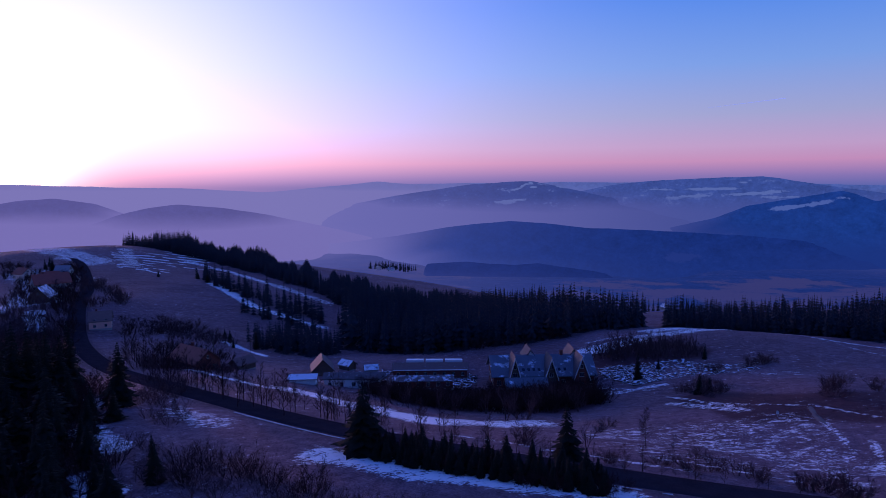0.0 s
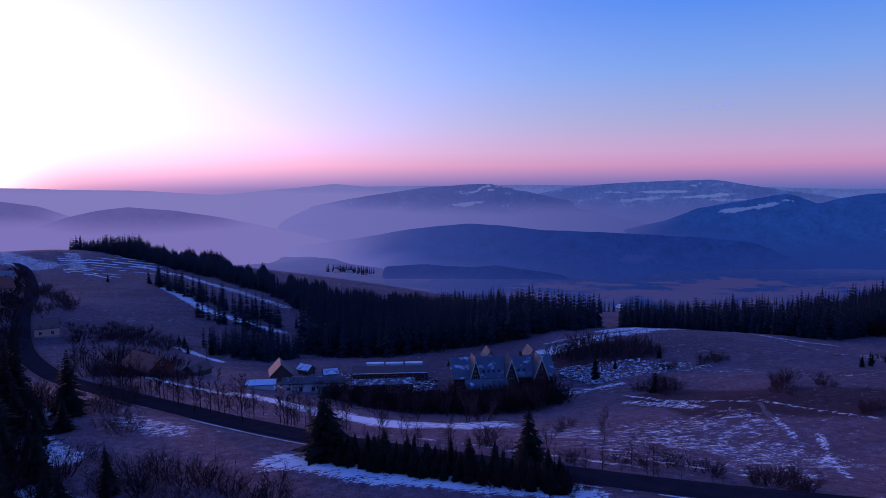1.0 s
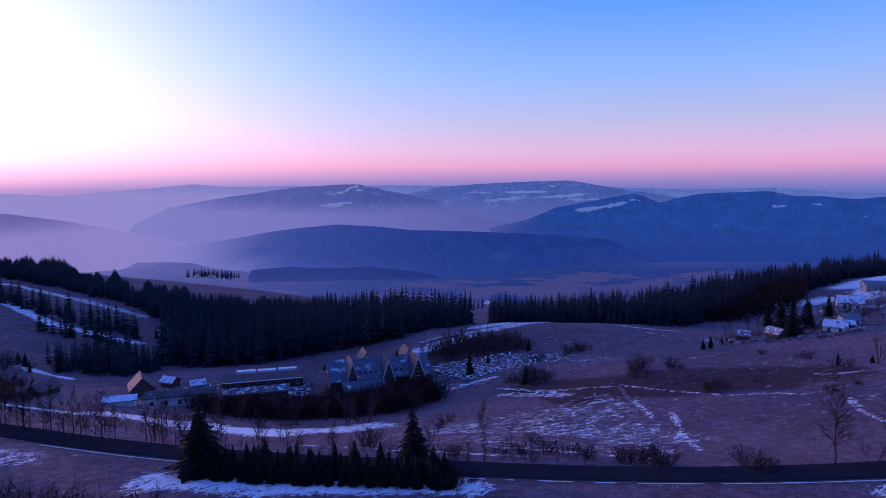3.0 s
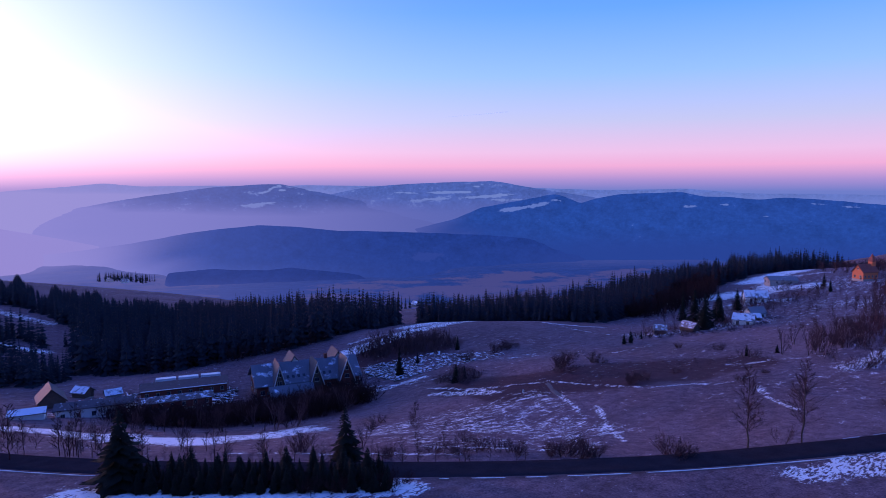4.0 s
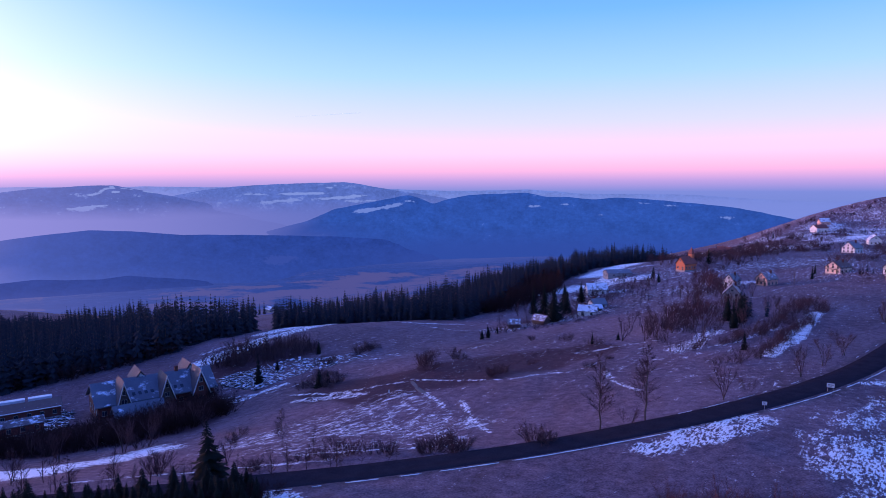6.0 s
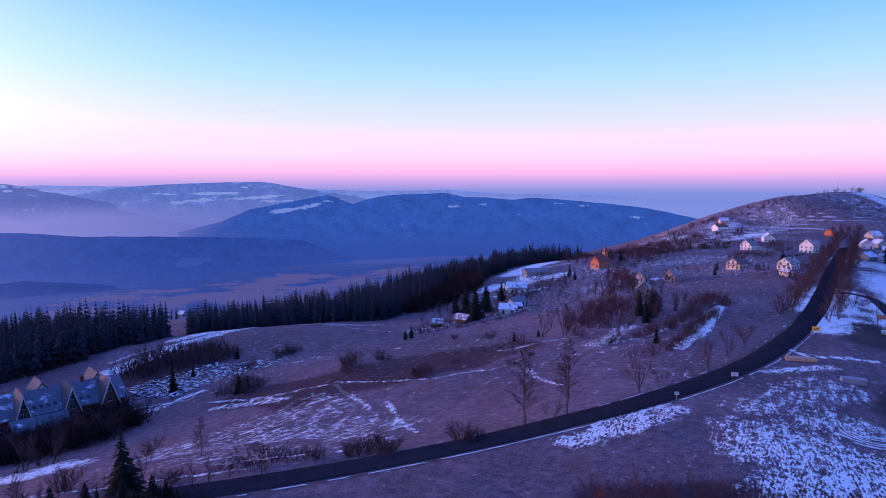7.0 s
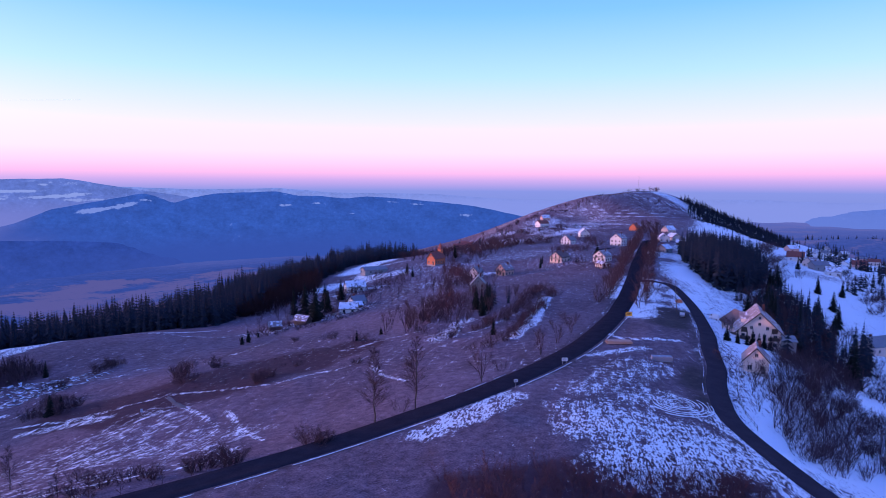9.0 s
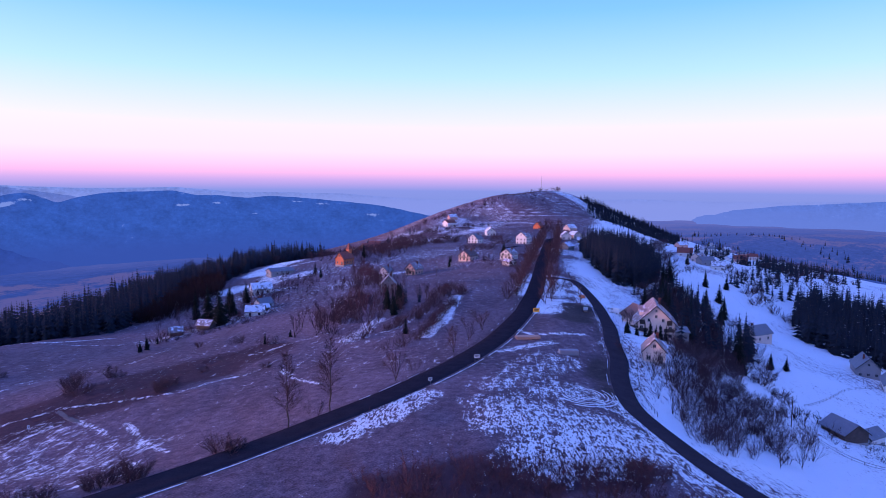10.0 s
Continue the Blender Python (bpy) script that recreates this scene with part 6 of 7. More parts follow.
def hotel():
    """The long old inn with a steep snowed roof, three pointed front gables and two more behind."""
    turn = 9.0
    L, W = 35.0, 15.0
    x, y = -6.0, 209.0
    base = gz(12, 216) - 0.4
    ob = thing("inn", pose(x, y, base, 0, 0, turn), "long dark red inn with a steep snowy roof and pointed gables", "inn")
    part("wall", boxes((0, L, 0, W, -3, 4.6)), RED_BRICK, ob)
    roof = part("roof", prism([(-0.9, 4.2), (W / 2, 9.6), (W + 0.9, 4.2), (W + 0.9, 4.55), (W / 2, 10.0), (-0.9, 4.55)], -0.9, L + 0.9), INN_ROOF, ob, "steep grey roof half covered in snow")
    roof.matrix_basis = Matrix(((0, 1, 0, 0), (1, 0, 0, 0), (0, 0, 1, 0), (0, 0, 0, 1)))
    for yy in (0.02, L - 0.42):
        g = part("gable_wall", prism([(0.1, 4.4), (W - 0.1, 4.4), (W / 2, 9.5)], yy, yy + 0.4), GREY_WALL, ob)
        g.matrix_basis = Matrix(((0, 1, 0, 0), (1, 0, 0, 0), (0, 0, 1, 0), (0, 0, 0, 1)))
    for k, (px, w, top) in enumerate(((7.0, 3.8, 11.0), (19.5, 4.2, 10.7), (30.0, 5.0, 11.0))):
        g = part("front_gable", prism([(-w / 2 + 0.3, 0), (w / 2 - 0.3, 0), (w / 2 - 0.3, 4.4), (0, top - 0.4), (-w / 2 + 0.3, 4.4)], -2.2, 6.5), RED_BRICK if k == 2 else TIMBER, ob)
        g.matrix_basis = pose(px, 0, 0)
        rr = part("gable_roof", gable_roof(w, 8, 4.2, top, 0.35, 0.25, -2.9, 6.5), DARK_ROOF, g)
        s = (top - 4.2) / (w / 2)
        part("barge_board", prism([(-w / 2 - 0.35, 4.1 - 0.35 * s), (0, top - 0.3), (w / 2 + 0.35, 4.1 - 0.35 * s), (w / 2 + 0.5, 4.6 - 0.35 * s), (0, top + 0.75), (-w / 2 - 0.5, 4.6 - 0.35 * s)], -3.05, -2.88), PALE_BOARD, g, "pale painted barge board")
        for z in (1.2, 4.6, 7.4):
            window(g, 0, -2.23, z, 0, 1.5 if z < 5 else 1.0, 1.4)
    for px, w, top in ((14.0, 4.0, 11.5), (29.5, 3.8, 11.5)):
        g = part("rear_gable", prism([(-w / 2, 0), (w / 2, 0), (w / 2, 8.6), (0, top - 0.3), (-w / 2, 8.6)], W * 0.5, W + 1), GREY_WALL, ob)
        g.matrix_basis = pose(px, 0, 0)
        part("gable_roof", gable_roof(w, 8, 8.6, top, 0.3, 0.2, W * 0.5 - 0.5, W + 1.2), DARK_ROOF, g)
        part("gable_face", prism([(-w / 2 + 0.4, 8.7), (w / 2 - 0.4, 8.7), (0, top - 0.5)], W * 0.5 - 0.3, W * 0.5 - 0.05), PALE_BOARD, g, "pale boarded gable face")
    # small roof lights and ground floor windows
    for px in (10.5, 12.3, 14.1, 15.9, 23.0, 25.0):
        t = math.atan2(5.4, W / 2 + 0.9)
        w = part("roof_window", boxes((-0.45, 0.45, -0.6, 0.6, 0.0, 0.12)), PANE, ob)
        w.matrix_basis = pose(px, 1.6, 6.15, math.degrees(t), 0, 0)
    for k in range(11):
        px = 1.8 + 3.2 * k
        if min(abs(px - g) for g in (7.0, 19.5, 30.0)) > 3.2:
            window(ob, px, -0.03, 1.4, 0, 1.4, 1.5)
    for k in range(4):
        window(ob, -0.03, 2.2 + 3.4 * k, 1.4, 270, 1.2, 1.4)
    part("chimney", boxes((24.4, 25.4, 7.0, 8.0, 9.0, 11.2), (24.3, 25.5, 6.9, 8.1, 11.2, 11.4)), RED_BRICK, ob)
    # low front wing with its own snowy roof
    fw = part("front_wing", prism([(-3.6, -3), (3.6, -3), (3.6, 2.6), (0, 5.6), (-3.6, 2.6)], 0, 13), RED_BRICK, ob)
    fw.matrix_basis = pose(16.5, -6.5, 0, 0, 0, 90)
    part("wing_roof", gable_roof(7.2, 13, 2.6, 5.6, 0.7, 0.25, -0.7, 13.7), INN_ROOF, fw)
    part("terrace", boxes((17, 35, -6.5, -2.4, -3, 0.4), (17, 35, -6.6, -6.5, 0.4, 1.2)), CONCRETE, ob, "snowy concrete terrace")


def church():
    x, y = 330, 283
    ob = house(x, y, -88, 7, 11, 4.5, 8.5, ORANGE, RED_ROOF, "small orange-red wooden chapel with a pointed turret", "chapel", ((1.2, 2),), ((1.2, 4),), True, False, True, 0.5, name="chapel")
    t = part("turret", boxes((-1.3, 1.3, 3.4, 6.0, 0, 10.0)), ORANGE, ob)
    bm = bmesh.new()
    bmesh.ops.create_cone(bm, cap_ends=True, segments=4, radius1=2.3, radius2=0.05, depth=4.5, matrix=Matrix.Translation((0, 4.7, 12.2)) @ Matrix.Rotation(radians(45), 4, "Z"))
    part("spire", bm, RED_ROOF, t)


big_guesthouse()
hotel()
church()
# along the ridge road and the slope below it
house(183, 40.5, -74, 6.2, 7.6, 3.6, 7.0, CREAM, FROST_ROOF, "small cream cottage with a frosted gable roof", rows=((1.0, 2),), side_rows=((1.0, 2),))
house(313, 214, -92, 7, 8.5, 4.0, 7.2, PINK, FROST_ROOF, "salmon pink house with a pale roof", rows=((1.0, 3), (3.2, 2)), balcony=True)
house(302, 227, -80, 6, 7, 3.6, 6.8, WHITE, TIN, "white cottage with a grey tin roof", rows=((1.0, 2),))
house(244, 182, -55, 7, 8, 4.0, 8.0, GREY_WALL, TIN, "grey cottage with a steep gable", rows=((1.0, 2), (3.0, 2)))
house(359, 203, -92, 8.5, 10, 3.8, 7.0, CREAM, BARE_ROOF, "cream house with a broad brown roof", rows=((1.0, 3), (3.2, 3)), balcony=True)
house(358, 173, -90, 8, 9, 3.8, 7.0, WHITE, FROST_ROOF, "white house with a frosted roof above a low garage", rows=((1.0, 3), (3.0, 2)), balcony=True)
house(336, 162, -30, 5, 7, 2.3, 3.3, WHITE, FROST_ROOF, "low white garage with a shallow frosted roof", "garage", rows=((0.9, 2),), attic=False, chimney=False, name="garage")
house(486, 222, -88, 9.5, 11, 6.5, 10.5, WHITE, FROST_ROOF, "tall white house with many windows", rows=((1.0, 3), (3.8, 3)))
house(474, 261, -90, 9, 10, 4.2, 8.2, WHITE, TIN, "white house with dark timber gable", rows=((1.0, 3), (3.2, 3)))
house(558, 291, -50, 9, 10, 4.2, 8.0, WHITE, SNOW_ROOF, "white farmhouse with a snowy roof", rows=((1.0, 3),))
house(627, 270, -90, 8, 9, 4.5, 8.5, ORANGE, RED_ROOF, "orange house high on the ridge road", rows=((1.0, 3),))
house(590, 216, -40, 9, 12, 3.6, 6.8, CREAM, SNOW_ROOF, "cream farmhouse with a snowed roof", rows=((1.0, 3),))
house(560, 197, 20, 7, 10, 3.0, 5.6, TIMBER, SNOW_ROOF, "dark timber barn with a snowed roof", "barn", rows=(), attic=False, chimney=False, name="barn")
house(478, 181, 80, 8, 9, 3.4, 6.4, GREY_WALL, SNOW_ROOF, "grey house with a snowed roof", rows=((1.0, 2),))
house(571, 218, -60, 9, 10, 4.0, 7.6, WHITE, SNOW_ROOF, "white house near the hilltop with a snowed roof", rows=((1.0, 2),))
house(640, 240, 70, 9, 11, 4.0, 7.6, CREAM, SNOW_ROOF, "cream house among hilltop trees", rows=((1.0, 2),))
house(295, 308, 70, 8, 16, 2.8, 4.6, GREY_WALL, TIN, "low grey farm building on the snowy knoll", "barn", rows=((0.8, 2),), attic=False, chimney=False, name="barn")
house(248, 275, 60, 8, 11, 3.2, 6.2, WHITE, SNOW_ROOF, "white cottage with a snowed roof among trees", rows=((1.0, 2),))
house(196, 222, 40, 6, 8, 2.8, 5.0, WHITE, SNOW_ROOF, "white summer cottage with a snowed roof", "cottage", rows=((0.9, 2),), name="cottage")
house(206, 228, 70, 4, 5, 2.2, 3.6, TIMBER, SNOW_ROOF, "small dark timber shed with snow on its roof", "shed", rows=(), attic=False, chimney=False, name="shed")
house(172, 226, 20, 5, 6, 2.4, 4.2, TIMBER, FROST_ROOF, "small dark garden hut with a frosted roof", "hut", rows=(), attic=False, chimney=False, name="hut")
house(160, 230, 60, 4, 5, 2.2, 3.8, TIMBER, FROST_ROOF, "small dark garden hut with a frosted roof", "hut", rows=(), attic=False, chimney=False, name="hut")
house(214, 236, 80, 6, 7, 2.8, 5.0, WHITE, TIN, "white weekend cottage among garden hedges", "cottage", rows=((0.9, 2),), name="cottage")
house(540, 420, 30, 10, 12, 3.6, 7.0, TIMBER, RED_ROOF, "long dark farmhouse with a red-brown roof", rows=((1.0, 3),))
house(500, 396, 60, 9, 14, 3.4, 6.6, TIMBER, RED_ROOF, "dark timber barn with a red-brown roof", "barn", rows=(), attic=False, chimney=False, name="barn")
house(163, 706, 20, 7, 9, 3.2, 6.2, GREY_WALL, SNOW_ROOF, "grey farmhouse in the valley clearing", rows=((1.0, 3),))
# cold side of the ridge
house(327, -16, 100, 9, 13, 4.2, 8.6, GREY_WALL, TIN, "dark house with a grey tin roof below the wood", rows=((1.0, 3),))
house(306, -26, 95, 9, 13, 4.2, 8.6, WHITE, TIN, "white house with a big grey tin roof", rows=((1.0, 4),), balcony=True)
house(196, -8, 130, 7, 9, 2.8, 5.2, TIMBER, TIN, "dark timber shed in a fenced garden", "shed", rows=(), attic=False, chimney=False, name="shed")
house(205, -14, 60, 5, 7, 2.4, 4.0, WHITE, TIN, "low white outbuilding in a fenced garden", "shed", rows=(), attic=False, chimney=False, name="shed")
FAR_HOUSES = [(568, 83, 20), (600, 104, 70), (586, 96, 40), (620, 120, 10), (700, 140, 50), (742, 128, 30), (330, 28, 60), (800, 160, 20), (830, 112, 75), (880, 130, 35), (930, 150, 60), (960, 100, 15), (1010, 140, 45), (1060, 170, 80), (1100, 130, 30), (1140, 160, 60), (1180, 110, 20), (1220, 60, 50), (900, 60, 70), (760, 90, 10), (1300, 90, 40), (1360, 30, 60), (1420, 70, 15), (660, 400, 70), (700, 420, 55), (-230, 1180, 70), (-260, 1210, 20)]
for k, (x, y, t) in enumerate(FAR_HOUSES):
    house(x, y, t, 8 + k % 3, 10 + k % 4, 3.8 + 0.4 * (k % 3), 7.2 + 0.6 * (k % 2), (WHITE, CREAM, GREY_WALL, WHITE, PINK)[k % 5], (SNOW_ROOF, FROST_ROOF, TIN, RED_ROOF)[k % 4], "distant village house with a %s roof" % ("snowed", "frosted", "grey tin", "red tiled")[k % 4], rows=((1.0, 2),), side_rows=((1.0, 2),), attic=False, door=False, plinth=False, group="village houses")
# the farm side of the road
house(-104, 190, 60, 9, 15, 3.6, 7.2, RED_BRICK, RED_ROOF, "long dark red farmhouse with a tiled roof", rows=((1.0, 2),), side_rows=((1.0, 5),))
house(-92, 200, 150, 5, 7, 2.4, 4.2, TIMBER, BARE_ROOF, "small timber shed beside the farmhouse", "shed", rows=(), attic=False, chimney=False, name="shed")
house(-186, 262, 120, 8, 9, 3.8, 7.4, PINK, BARE_ROOF, "salmon cottage with a brown gable roof", rows=((1.0, 2), (3.2, 2)))
house(-262, 330, 140, 12, 18, 5.0, 10.0, GREY_WALL, RED_ROOF, "large grey house with a red tiled roof", rows=((1.0, 4), (3.4, 4)))
house(-236, 290, 20, 9, 12, 3.4, 8.2, TIMBER, SNOW_ROOF, "dark barn with a steep half-snowed roof", "barn", rows=((1.0, 2),), chimney=False, name="barn")
house(-300, 392, 100, 8, 9, 3.8, 7.2, WHITE, TIN, "white cottage by the road bend", rows=((1.0, 2),))
house(-290, 366, 130, 8, 10, 3.2, 6.4, TIMBER, RED_ROOF, "brown timber cottage among trees", rows=((1.0, 2),))
house(-318, 378, 70, 8, 10, 3.6, 7.0, CREAM, RED_ROOF, "cream cottage with a red roof", rows=((1.0, 2),))
# the yard behind the snow bank
house(-66, 207, 20, 7, 9, 3.0, 6.6, TIMBER, DARK_ROOF, "dark timber gabled barn beside the snowy yard", "barn", rows=(), chimney=False, attic=False, name="barn")
house(-50, 190, 97, 6, 19, 3.6, 4.6, WHITE, DARK_ROOF, "long whitewashed shed with a low dark roof", "shed", rows=(), side_rows=((1.2, 5),), chimney=False, attic=False, name="shed")
house(-64, 181, 100, 5, 8, 2.2, 3.0, WHITE, SNOW_ROOF, "small whitewashed hut under snow", "shed", rows=(), chimney=False, attic=False, name="shed")
house(-30, 224, 97, 8, 27, 3.4, 4.9, RED_BRICK, BARE_ROOF, "long dark red workshop with a shallow roof", "workshop", rows=(), side_rows=((1.2, 8),), chimney=False, attic=False, name="workshop")
house(-30, 205, 99, 6, 20, 2.8, 3.8, RED_BRICK, SCRAP_ROOF, "low dark red stable with a patchy roof", "stable", rows=(), side_rows=((1.0, 6),), chimney=False, attic=False, name="stable")
house(-62, 226, 60, 4, 5, 2.2, 3.6, TIMBER, SNOW_ROOF, "small timber shed with snow on its roof", "shed", rows=(), attic=False, chimney=False, name="shed")
house(-52, 222, 110, 3.5, 4.5, 2.0, 3.2, GREY_WALL, SNOW_ROOF, "small grey shed under snow among the scrap", "shed", rows=(), attic=False, chimney=False, name="shed")
part("snow_ridge", boxes((-13.6, 13.6, -0.25, 0.25, 0, 0.18), bevel=0.05), SNOW, bpy.data.objects["workshop"], "thin line of snow along the eaves").matrix_basis = pose(-4.45, 0, 3.35, 0, 0, 90)


def trailer(x, y, turn):
    z = gz(x, y)
    ob = thing("trailer", pose(x, y, z, 0, 0, turn), "pale box trailer parked behind the workshop", "trailer", "parked trailers")
    part("body", boxes((-3.4, 3.4, -1.2, 1.2, 0.9, 3.3), bevel=0.06), CAR_WHITE, ob)
    part("chassis", boxes((-3.3, 4.4, -0.5, 0.5, 0.65, 0.9)), METAL, ob)
    for px in (-1.0, 0.2):
        for s in (-1, 1):
            w = part("wheel", tube(bmesh.new(), (px, s * 1.2, 0.42), (px, s * 0.95, 0.42), 0.42, 0.42, 14), RUBBER, ob)
            part("rim", tube(bmesh.new(), (px, s * 1.21, 0.42), (px, s * 1.18, 0.42), 0.22, 0.22, 10), METAL, w)


for k in range(3):
    trailer(-38 + 7.6 * k, 238.5 + 0.6 * k, 5)


def car(x, y, turn, paint, label, van=False):
    z = gz(x, y) + 0.10
    ob = thing("van" if van else "car", pose(x, y, z, 0, 0, turn), label, "van" if van else "car", "parked cars")
    if van:
        prof = [(-2.6, 0.35), (2.6, 0.35), (2.6, 1.1), (2.2, 1.35), (1.6, 2.3), (-2.5, 2.4), (-2.6, 2.2)]
        glass = [(1.15, 1.45), (2.02, 1.45), (1.6, 2.12), (1.15, 2.12)]
        half = 1.0
    else:
        prof = [(-2.1, 0.35), (2.1, 0.35), (2.15, 0.75), (1.2, 0.95), (0.55, 1.45), (-1.1, 1.48), (-1.9, 1.0), (-2.15, 0.9)]
        glass = [(-1.55, 1.0), (1.0, 1.0), (0.5, 1.38), (-1.05, 1.40)]
        half = 0.88
    bm = prism(prof, -half, half)
    bmesh.ops.bevel(bm, geom=[e for e in bm.edges if abs(e.verts[0].co.y - e.verts[1].co.y) < 0.01], offset=0.08, segments=2, affect="EDGES")
    body = part("body", bm, paint, ob)
    part("side_window", prism(glass, -half - 0.01, half + 0.01), PANE, ob)
    c = glass[1], glass[2]
    part("windscreen", prism([(c[0][0] + 0.02, c[0][1]), (c[0][0] + 0.12, c[0][1]), (c[1][0] + 0.12, c[1][1]), (c[1][0] + 0.02, c[1][1])], -half * 0.85, half * 0.85), PANE, ob)
    for s in (-1, 1):
        part("headlight", boxes((prof[1][0] - 0.05, prof[1][0] + 0.06, s * half * 0.72 - 0.16, s * half * 0.72 + 0.16, 0.62, 0.78)), FRAME, ob)
        part("tail_light", boxes((prof[0][0] - 0.06, prof[0][0] + 0.05, s * half * 0.76 - 0.1, s * half * 0.76 + 0.1, 0.7, 0.95)), RED_BRICK, ob)
        for px in (-1.3, 1.35):
            w = part("wheel", tube(bmesh.new(), (px, s * (half + 0.03), 0.33), (px, s * (half - 0.2), 0.33), 0.33, 0.33, 14), RUBBER, ob)
            part("rim", tube(bmesh.new(), (px, s * (half + 0.04), 0.33), (px, s * half, 0.33), 0.2, 0.2, 10), METAL, w)


car(238, 80.5, 28, CAR_DARK, "dark parked car beside the lane")
car(232, 78.5, 20, CAR_SILVER, "silver parked car beside the lane")
car(264, 91.5, 40, ORANGE, "small orange car by the lane bend")
car(252, 72.5, 60, CAR_WHITE, "white van parked in front of the guesthouse", True)
car(374, 180, 20, CAR_WHITE, "white car parked by the hillside house")
car(428, 205, 20, CAR_DARK, "dark car on the hillside drive")


def sign(x, y, turn, w, h, z, mt, label):
    ob = thing("road_sign", pose(x, y, gz(x, y), 0, 0, turn), label, "road sign", "road signs")
    bm = bmesh.new()
    for s in ((-1, 1) if w > 1 else (0,)):
        tube(bm, (s * w * 0.35, 0, -0.3), (s * w * 0.35, 0, z + h), 0.04, 0.04, 8)
    part("post", bm, METAL, ob)
    part("panel", boxes((-w / 2, w / 2, -0.09, -0.05, z, z + h), bevel=0.01), mt, ob)
    part("lettering_bar", boxes((-w * 0.36, w * 0.36, -0.1, -0.09, z + h * 0.55, z + h * 0.72), (-w * 0.36, w * 0.2, -0.1, -0.09, z + h * 0.25, z + h * 0.42)), DARK_TRIM, ob)


sign(203, 86.5, -60, 2.2, 1.4, 1.0, YELLOW, "yellow direction sign at the junction")
sign(137, 74.2, -50, 1.5, 0.9, 0.9, CAR_WHITE, "white sign board beside the road")
sign(111, 71.8, -40, 0.9, 0.7, 1.3, CAR_WHITE, "small pale road sign beside the verge")
sign(64, 150, -20, 0.5, 0.8, 0.9, CAR_WHITE, "small white marker board in the meadow")


def plank_stack(x, y, turn):
    ob = thing("timber_stack", pose(x, y, gz(x, y), 0, 0, turn), "stack of pale sawn planks on the frosty meadow", "timber stack")
    for k in range(4):
        part("bearer", boxes((-3.2 + 2.1 * k, -3.0 + 2.1 * k, -1.3, 1.3, 0, 0.16)), TIMBER, ob)
    me = None
    for layer in range(4):
        for k in range(8):
            if me is None:
                p = part("plank", boxes((-3.5, 3.5, -0.15, 0.15, 0, 0.16), bevel=0.015), PALE_WOOD, ob)
                me = p.data
            else:
                p = new("plank", me)
                p.parent = ob
            p.matrix_basis = pose(RNG.uniform(-0.25, 0.25), -1.2 + 0.34 * k, 0.17 + 0.2 * layer, 0, 0, RNG.uniform(-1, 1))


plank_stack(167, 73.5, -52)


def container(x, y, turn):
    ob = thing("container", pose(x, y, gz(x, y), 0, 0, turn), "low grey steel storage container on the meadow edge", "container")
    part("body", boxes((-2.6, 2.6, -1.0, 1.0, 0.1, 1.5)), CONTAINER, ob)
    for k in range(20):
        for side in (-1, 1):
            part("rib", boxes((-2.5 + 0.25 * k, -2.4 + 0.25 * k, side * 1.0 - 0.04, side * 1.0 + 0.04, 0.2, 1.4)), CONTAINER, ob)
    part("door", boxes((2.58, 2.65, -0.9, 0.9, 0.2, 1.4)), CONTAINER, ob)


container(160, 58, -58)


def fence(line, label, gap=2.6, height=1.1, rails=2, mt=TIMBER):
    p = spline(line, gap)
    ob = thing("fence", pose(p[0][0], p[0][1], gz(*p[0])), label, "fence")
    o = Vector((p[0][0], p[0][1], gz(*p[0])))
    pts = [Vector((a, b, gz(a, b))) - o for a, b in p]
    post = None
    for q in pts:
        if post is None:
            post = part("post", tube(bmesh.new(), (0, 0, -0.3), (0, 0, height), 0.06, 0.05, 6), mt, ob)
            data = post.data
        else:
            post = new("post", data)
            post.parent = ob
        post.matrix_basis = Matrix.Translation(q)
    for a, b in zip(pts[:-1], pts[1:]):
        for r in range(rails):
            h = Vector((0, 0, height * (0.4 + 0.48 * r)))
            part("rail", tube(bmesh.new(), a + h, b + h, 0.035, 0.035, 4), mt, ob)


fence([(132, 27), (144, 33), (156, 37.5), (166, 40.5), (174, 43)], "weathered wooden fence along the lane")
fence([(178, 0), (168, -12), (180, -26), (205, -34), (224, -22), (216, -2), (198, 4), (182, 2)], "dark wooden garden fence on the snowy slope", 2.8)
fence([(150, 112), (170, 117), (190, 126), (214, 138)], "old wooden field fence beside the hedge", 4.0)
fence([(232, 3), (262, -4), (290, -12), (330, -38)], "wooden fence below the snowfield", 4.0)
fence([(-170, 258), (-190, 250), (-205, 262)], "wooden yard fence by the cottage", 3.0)
fence([(344, 154), (326, 154), (321, 168), (338, 178)], "dark garden fence round the house", 3.0)


def utility_pole(x, y, height, label="wooden utility pole with a crossbar"):
    ob = thing("utility_pole", pose(x, y, gz(x, y)), label, "utility pole", "utility poles")
    part("pole", tube(bmesh.new(), (0, 0, -0.5), (0, 0, height), 0.14, 0.1, 8), TIMBER, ob)
    bar = part("crossbar", boxes((-0.8, 0.8, -0.06, 0.06, height - 0.6, height - 0.48)), TIMBER, ob)
    for s in (-0.7, 0.7):
        part("insulator", tube(bmesh.new(), (s, 0, height - 0.48), (s, 0, height - 0.28), 0.05, 0.04, 8), FRAME, bar)


for x, y, h in ((272, 96, 8), (241, 84, 8), (-118, 232, 8), (-100, 226, 7.5), (300, 190, 8), (232, 178, 8), (180, 4, 8)):
    utility_pole(x, y, h)


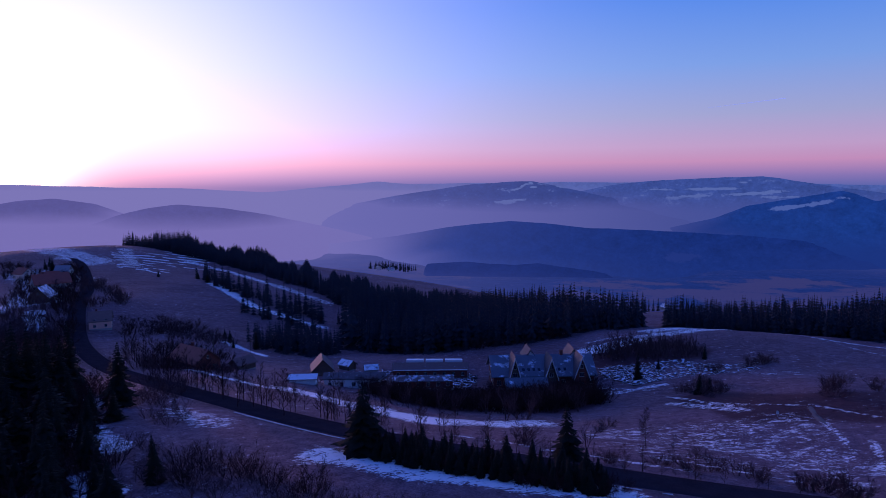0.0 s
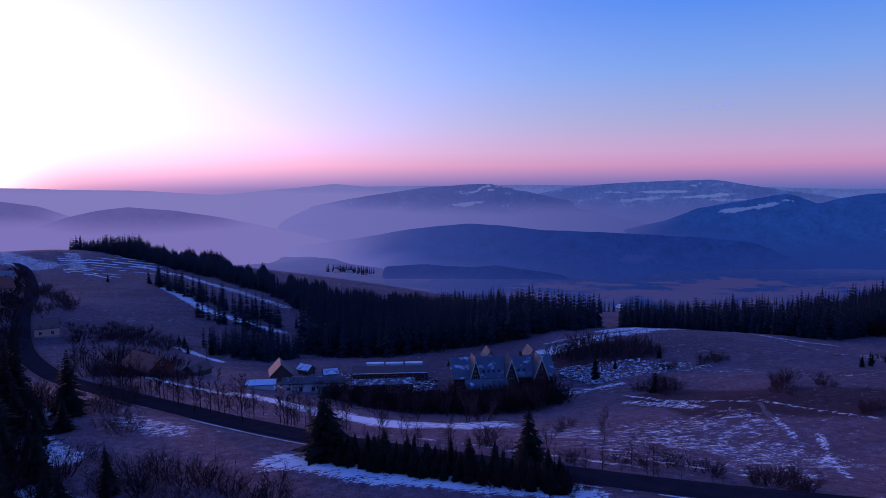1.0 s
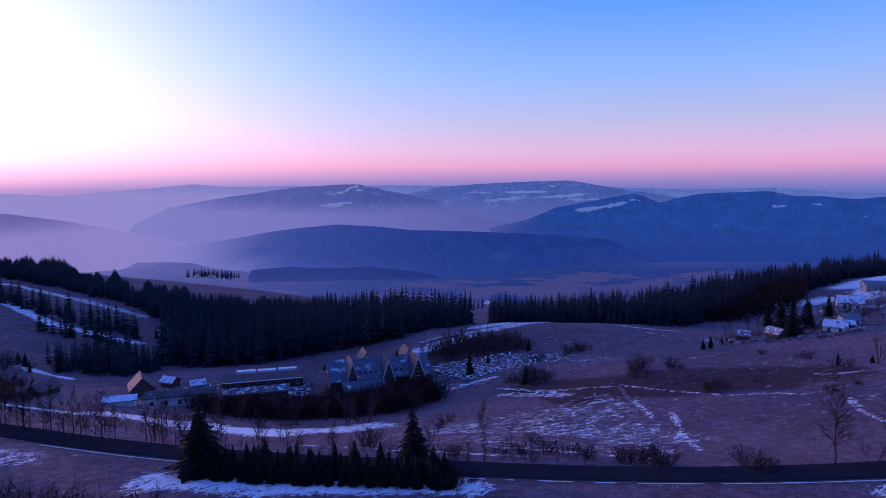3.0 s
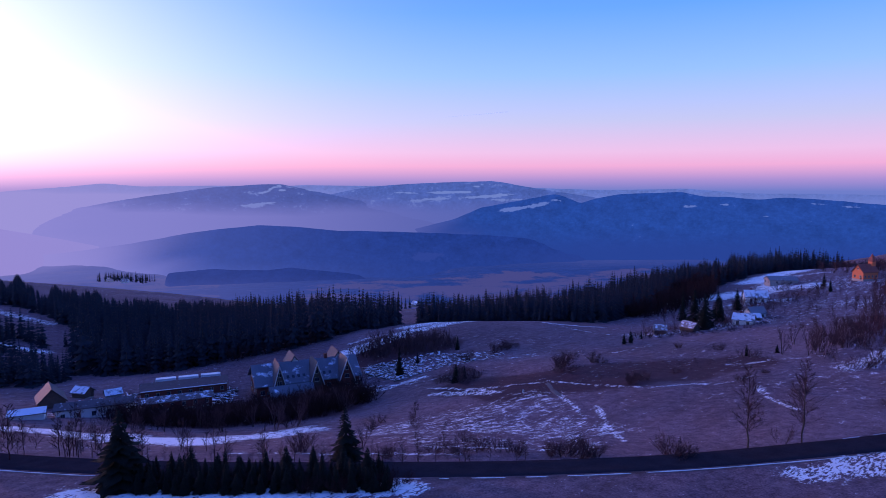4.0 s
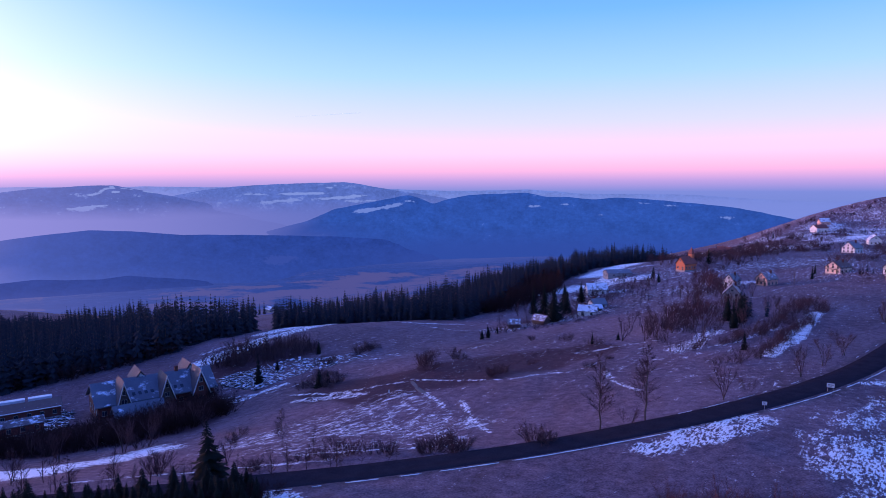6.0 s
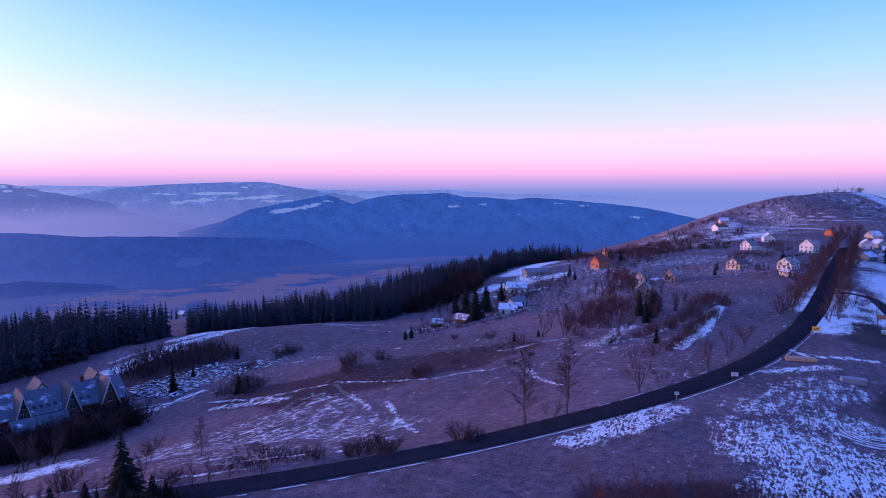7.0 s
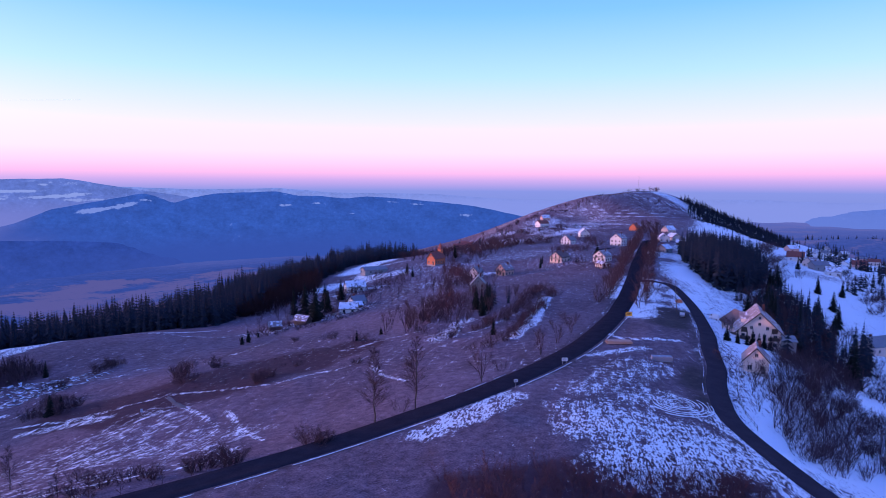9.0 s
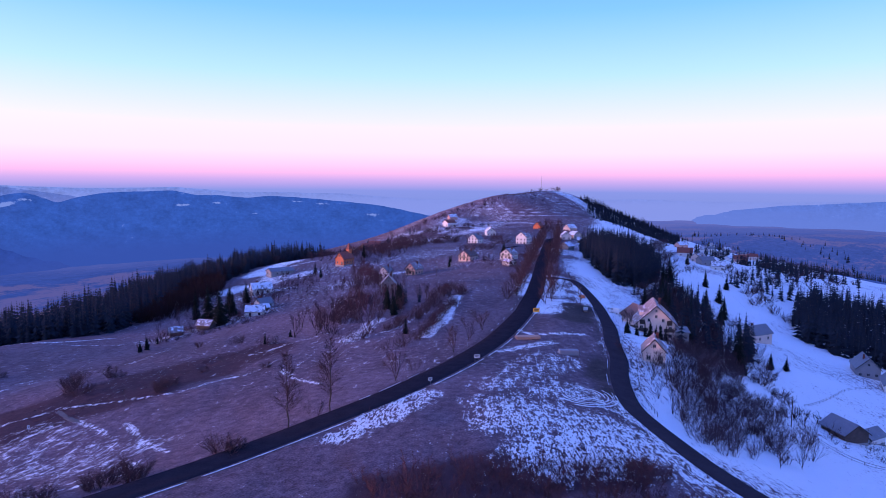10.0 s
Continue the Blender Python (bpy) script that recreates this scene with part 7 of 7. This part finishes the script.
def lookout(x, y):
    """The mast and the clump of trees on the hilltop."""
    ob = thing("radio_mast", pose(x, y, gz(x, y)), "thin grey lattice mast on the hilltop", "mast")
    bm = bmesh.new()
    for k in range(3):
        a = 2.094 * k
        tube(bm, (0.8 * math.cos(a), 0.8 * math.sin(a), -0.4), (0.12 * math.cos(a), 0.12 * math.sin(a), 24), 0.08, 0.06, 5)
    part("leg", bm, METAL, ob)
    for z in range(2, 24, 3):
        r = 0.8 - 0.68 * z / 24
        bm = bmesh.new()
        for k in range(3):
            a, b = 2.094 * k, 2.094 * (k + 1)
            tube(bm, (r * math.cos(a), r * math.sin(a), z), (r * math.cos(b), r * math.sin(b), z + 1.4), 0.04, 0.04, 4)
        part("brace", bm, METAL, ob)


lookout(930, 398)
scatter("brushwood", FAR_SHRUBS, [q for k in range(9) for q in along([(628 + 26 * k, 388 - 3 * k), (650 + 25 * k, 335 - k), (672 + 23 * k, 292 + k)], 8.0, 3.5, 1.8, 4.5, (0.9, 1.5), seed=101 + k)] + along([(640, 456), (662, 450), (714, 443), (753, 436), (793, 404), (846, 387), (900, 380)], 7.0, 4.0, 3, 6.5, (0.9, 1.4), seed=120), [THICKET], "dark bushes along the field terraces of the bare hill", "brushwood")
for k in range(9):
    tree("bare", RNG.choice((2, 3)), 928 + RNG.uniform(-10, 10), 372 + RNG.uniform(-8, 8), RNG.uniform(6, 9), "leafless tree on the hilltop", "tree", "hilltop trees")


def rubble(poly, spacing, label, seed):
    """A yard strewn with snow-covered boards, beams and blocks."""
    rng = random.Random(seed)
    vs, fs = [], []
    cube = np.array([(sx, sy, sz) for sx in (-0.5, 0.5) for sy in (-0.5, 0.5) for sz in (-0.5, 0.5)])
    quads = np.array([(0, 1, 3, 2), (4, 6, 7, 5), (0, 4, 5, 1), (2, 3, 7, 6), (0, 2, 6, 4), (1, 5, 7, 3)])
    for x, y, _, _ in fill(poly, spacing, 1, 2, seed=seed):
        kind = rng.random()
        s = (rng.uniform(2, 5.5), rng.uniform(0.12, 0.5), rng.uniform(0.08, 0.25)) if kind < 0.7 else (rng.uniform(0.6, 2.4), rng.uniform(0.4, 1.4), rng.uniform(0.3, 1.1))
        m = pose(x, y, gz(x, y) + 0.3 * s[2] + (rng.uniform(0, 0.5) if kind < 0.5 else 0), rng.uniform(-14, 14), rng.uniform(-14, 14), rng.uniform(0, 180))
        c = cube * s * rng.uniform(0.8, 1.2)
        c[4:, 2] *= rng.uniform(0.5, 1.0)
        fs.append(quads + 8 * len(vs))
        vs.append(np.array([m @ Vector(q) for q in c]))
    ob = new("rubble", mesh_from("rubble", np.vstack(vs), np.vstack(fs), [SCRAP]))
    tagged(ob, label, "rubble", kind="stuff")


rubble([(30, 226), (40, 208), (66, 210), (84, 214), (80, 222), (60, 232), (36, 232)], 1.15, "snow-dusted heap of boards and demolition rubble", 61)
rubble([(-60, 204), (-44, 200), (-26, 198), (-14, 204), (-12, 226), (-46, 228), (-60, 214)], 1.7, "snow-dusted scrap strewn over the yard", 62)
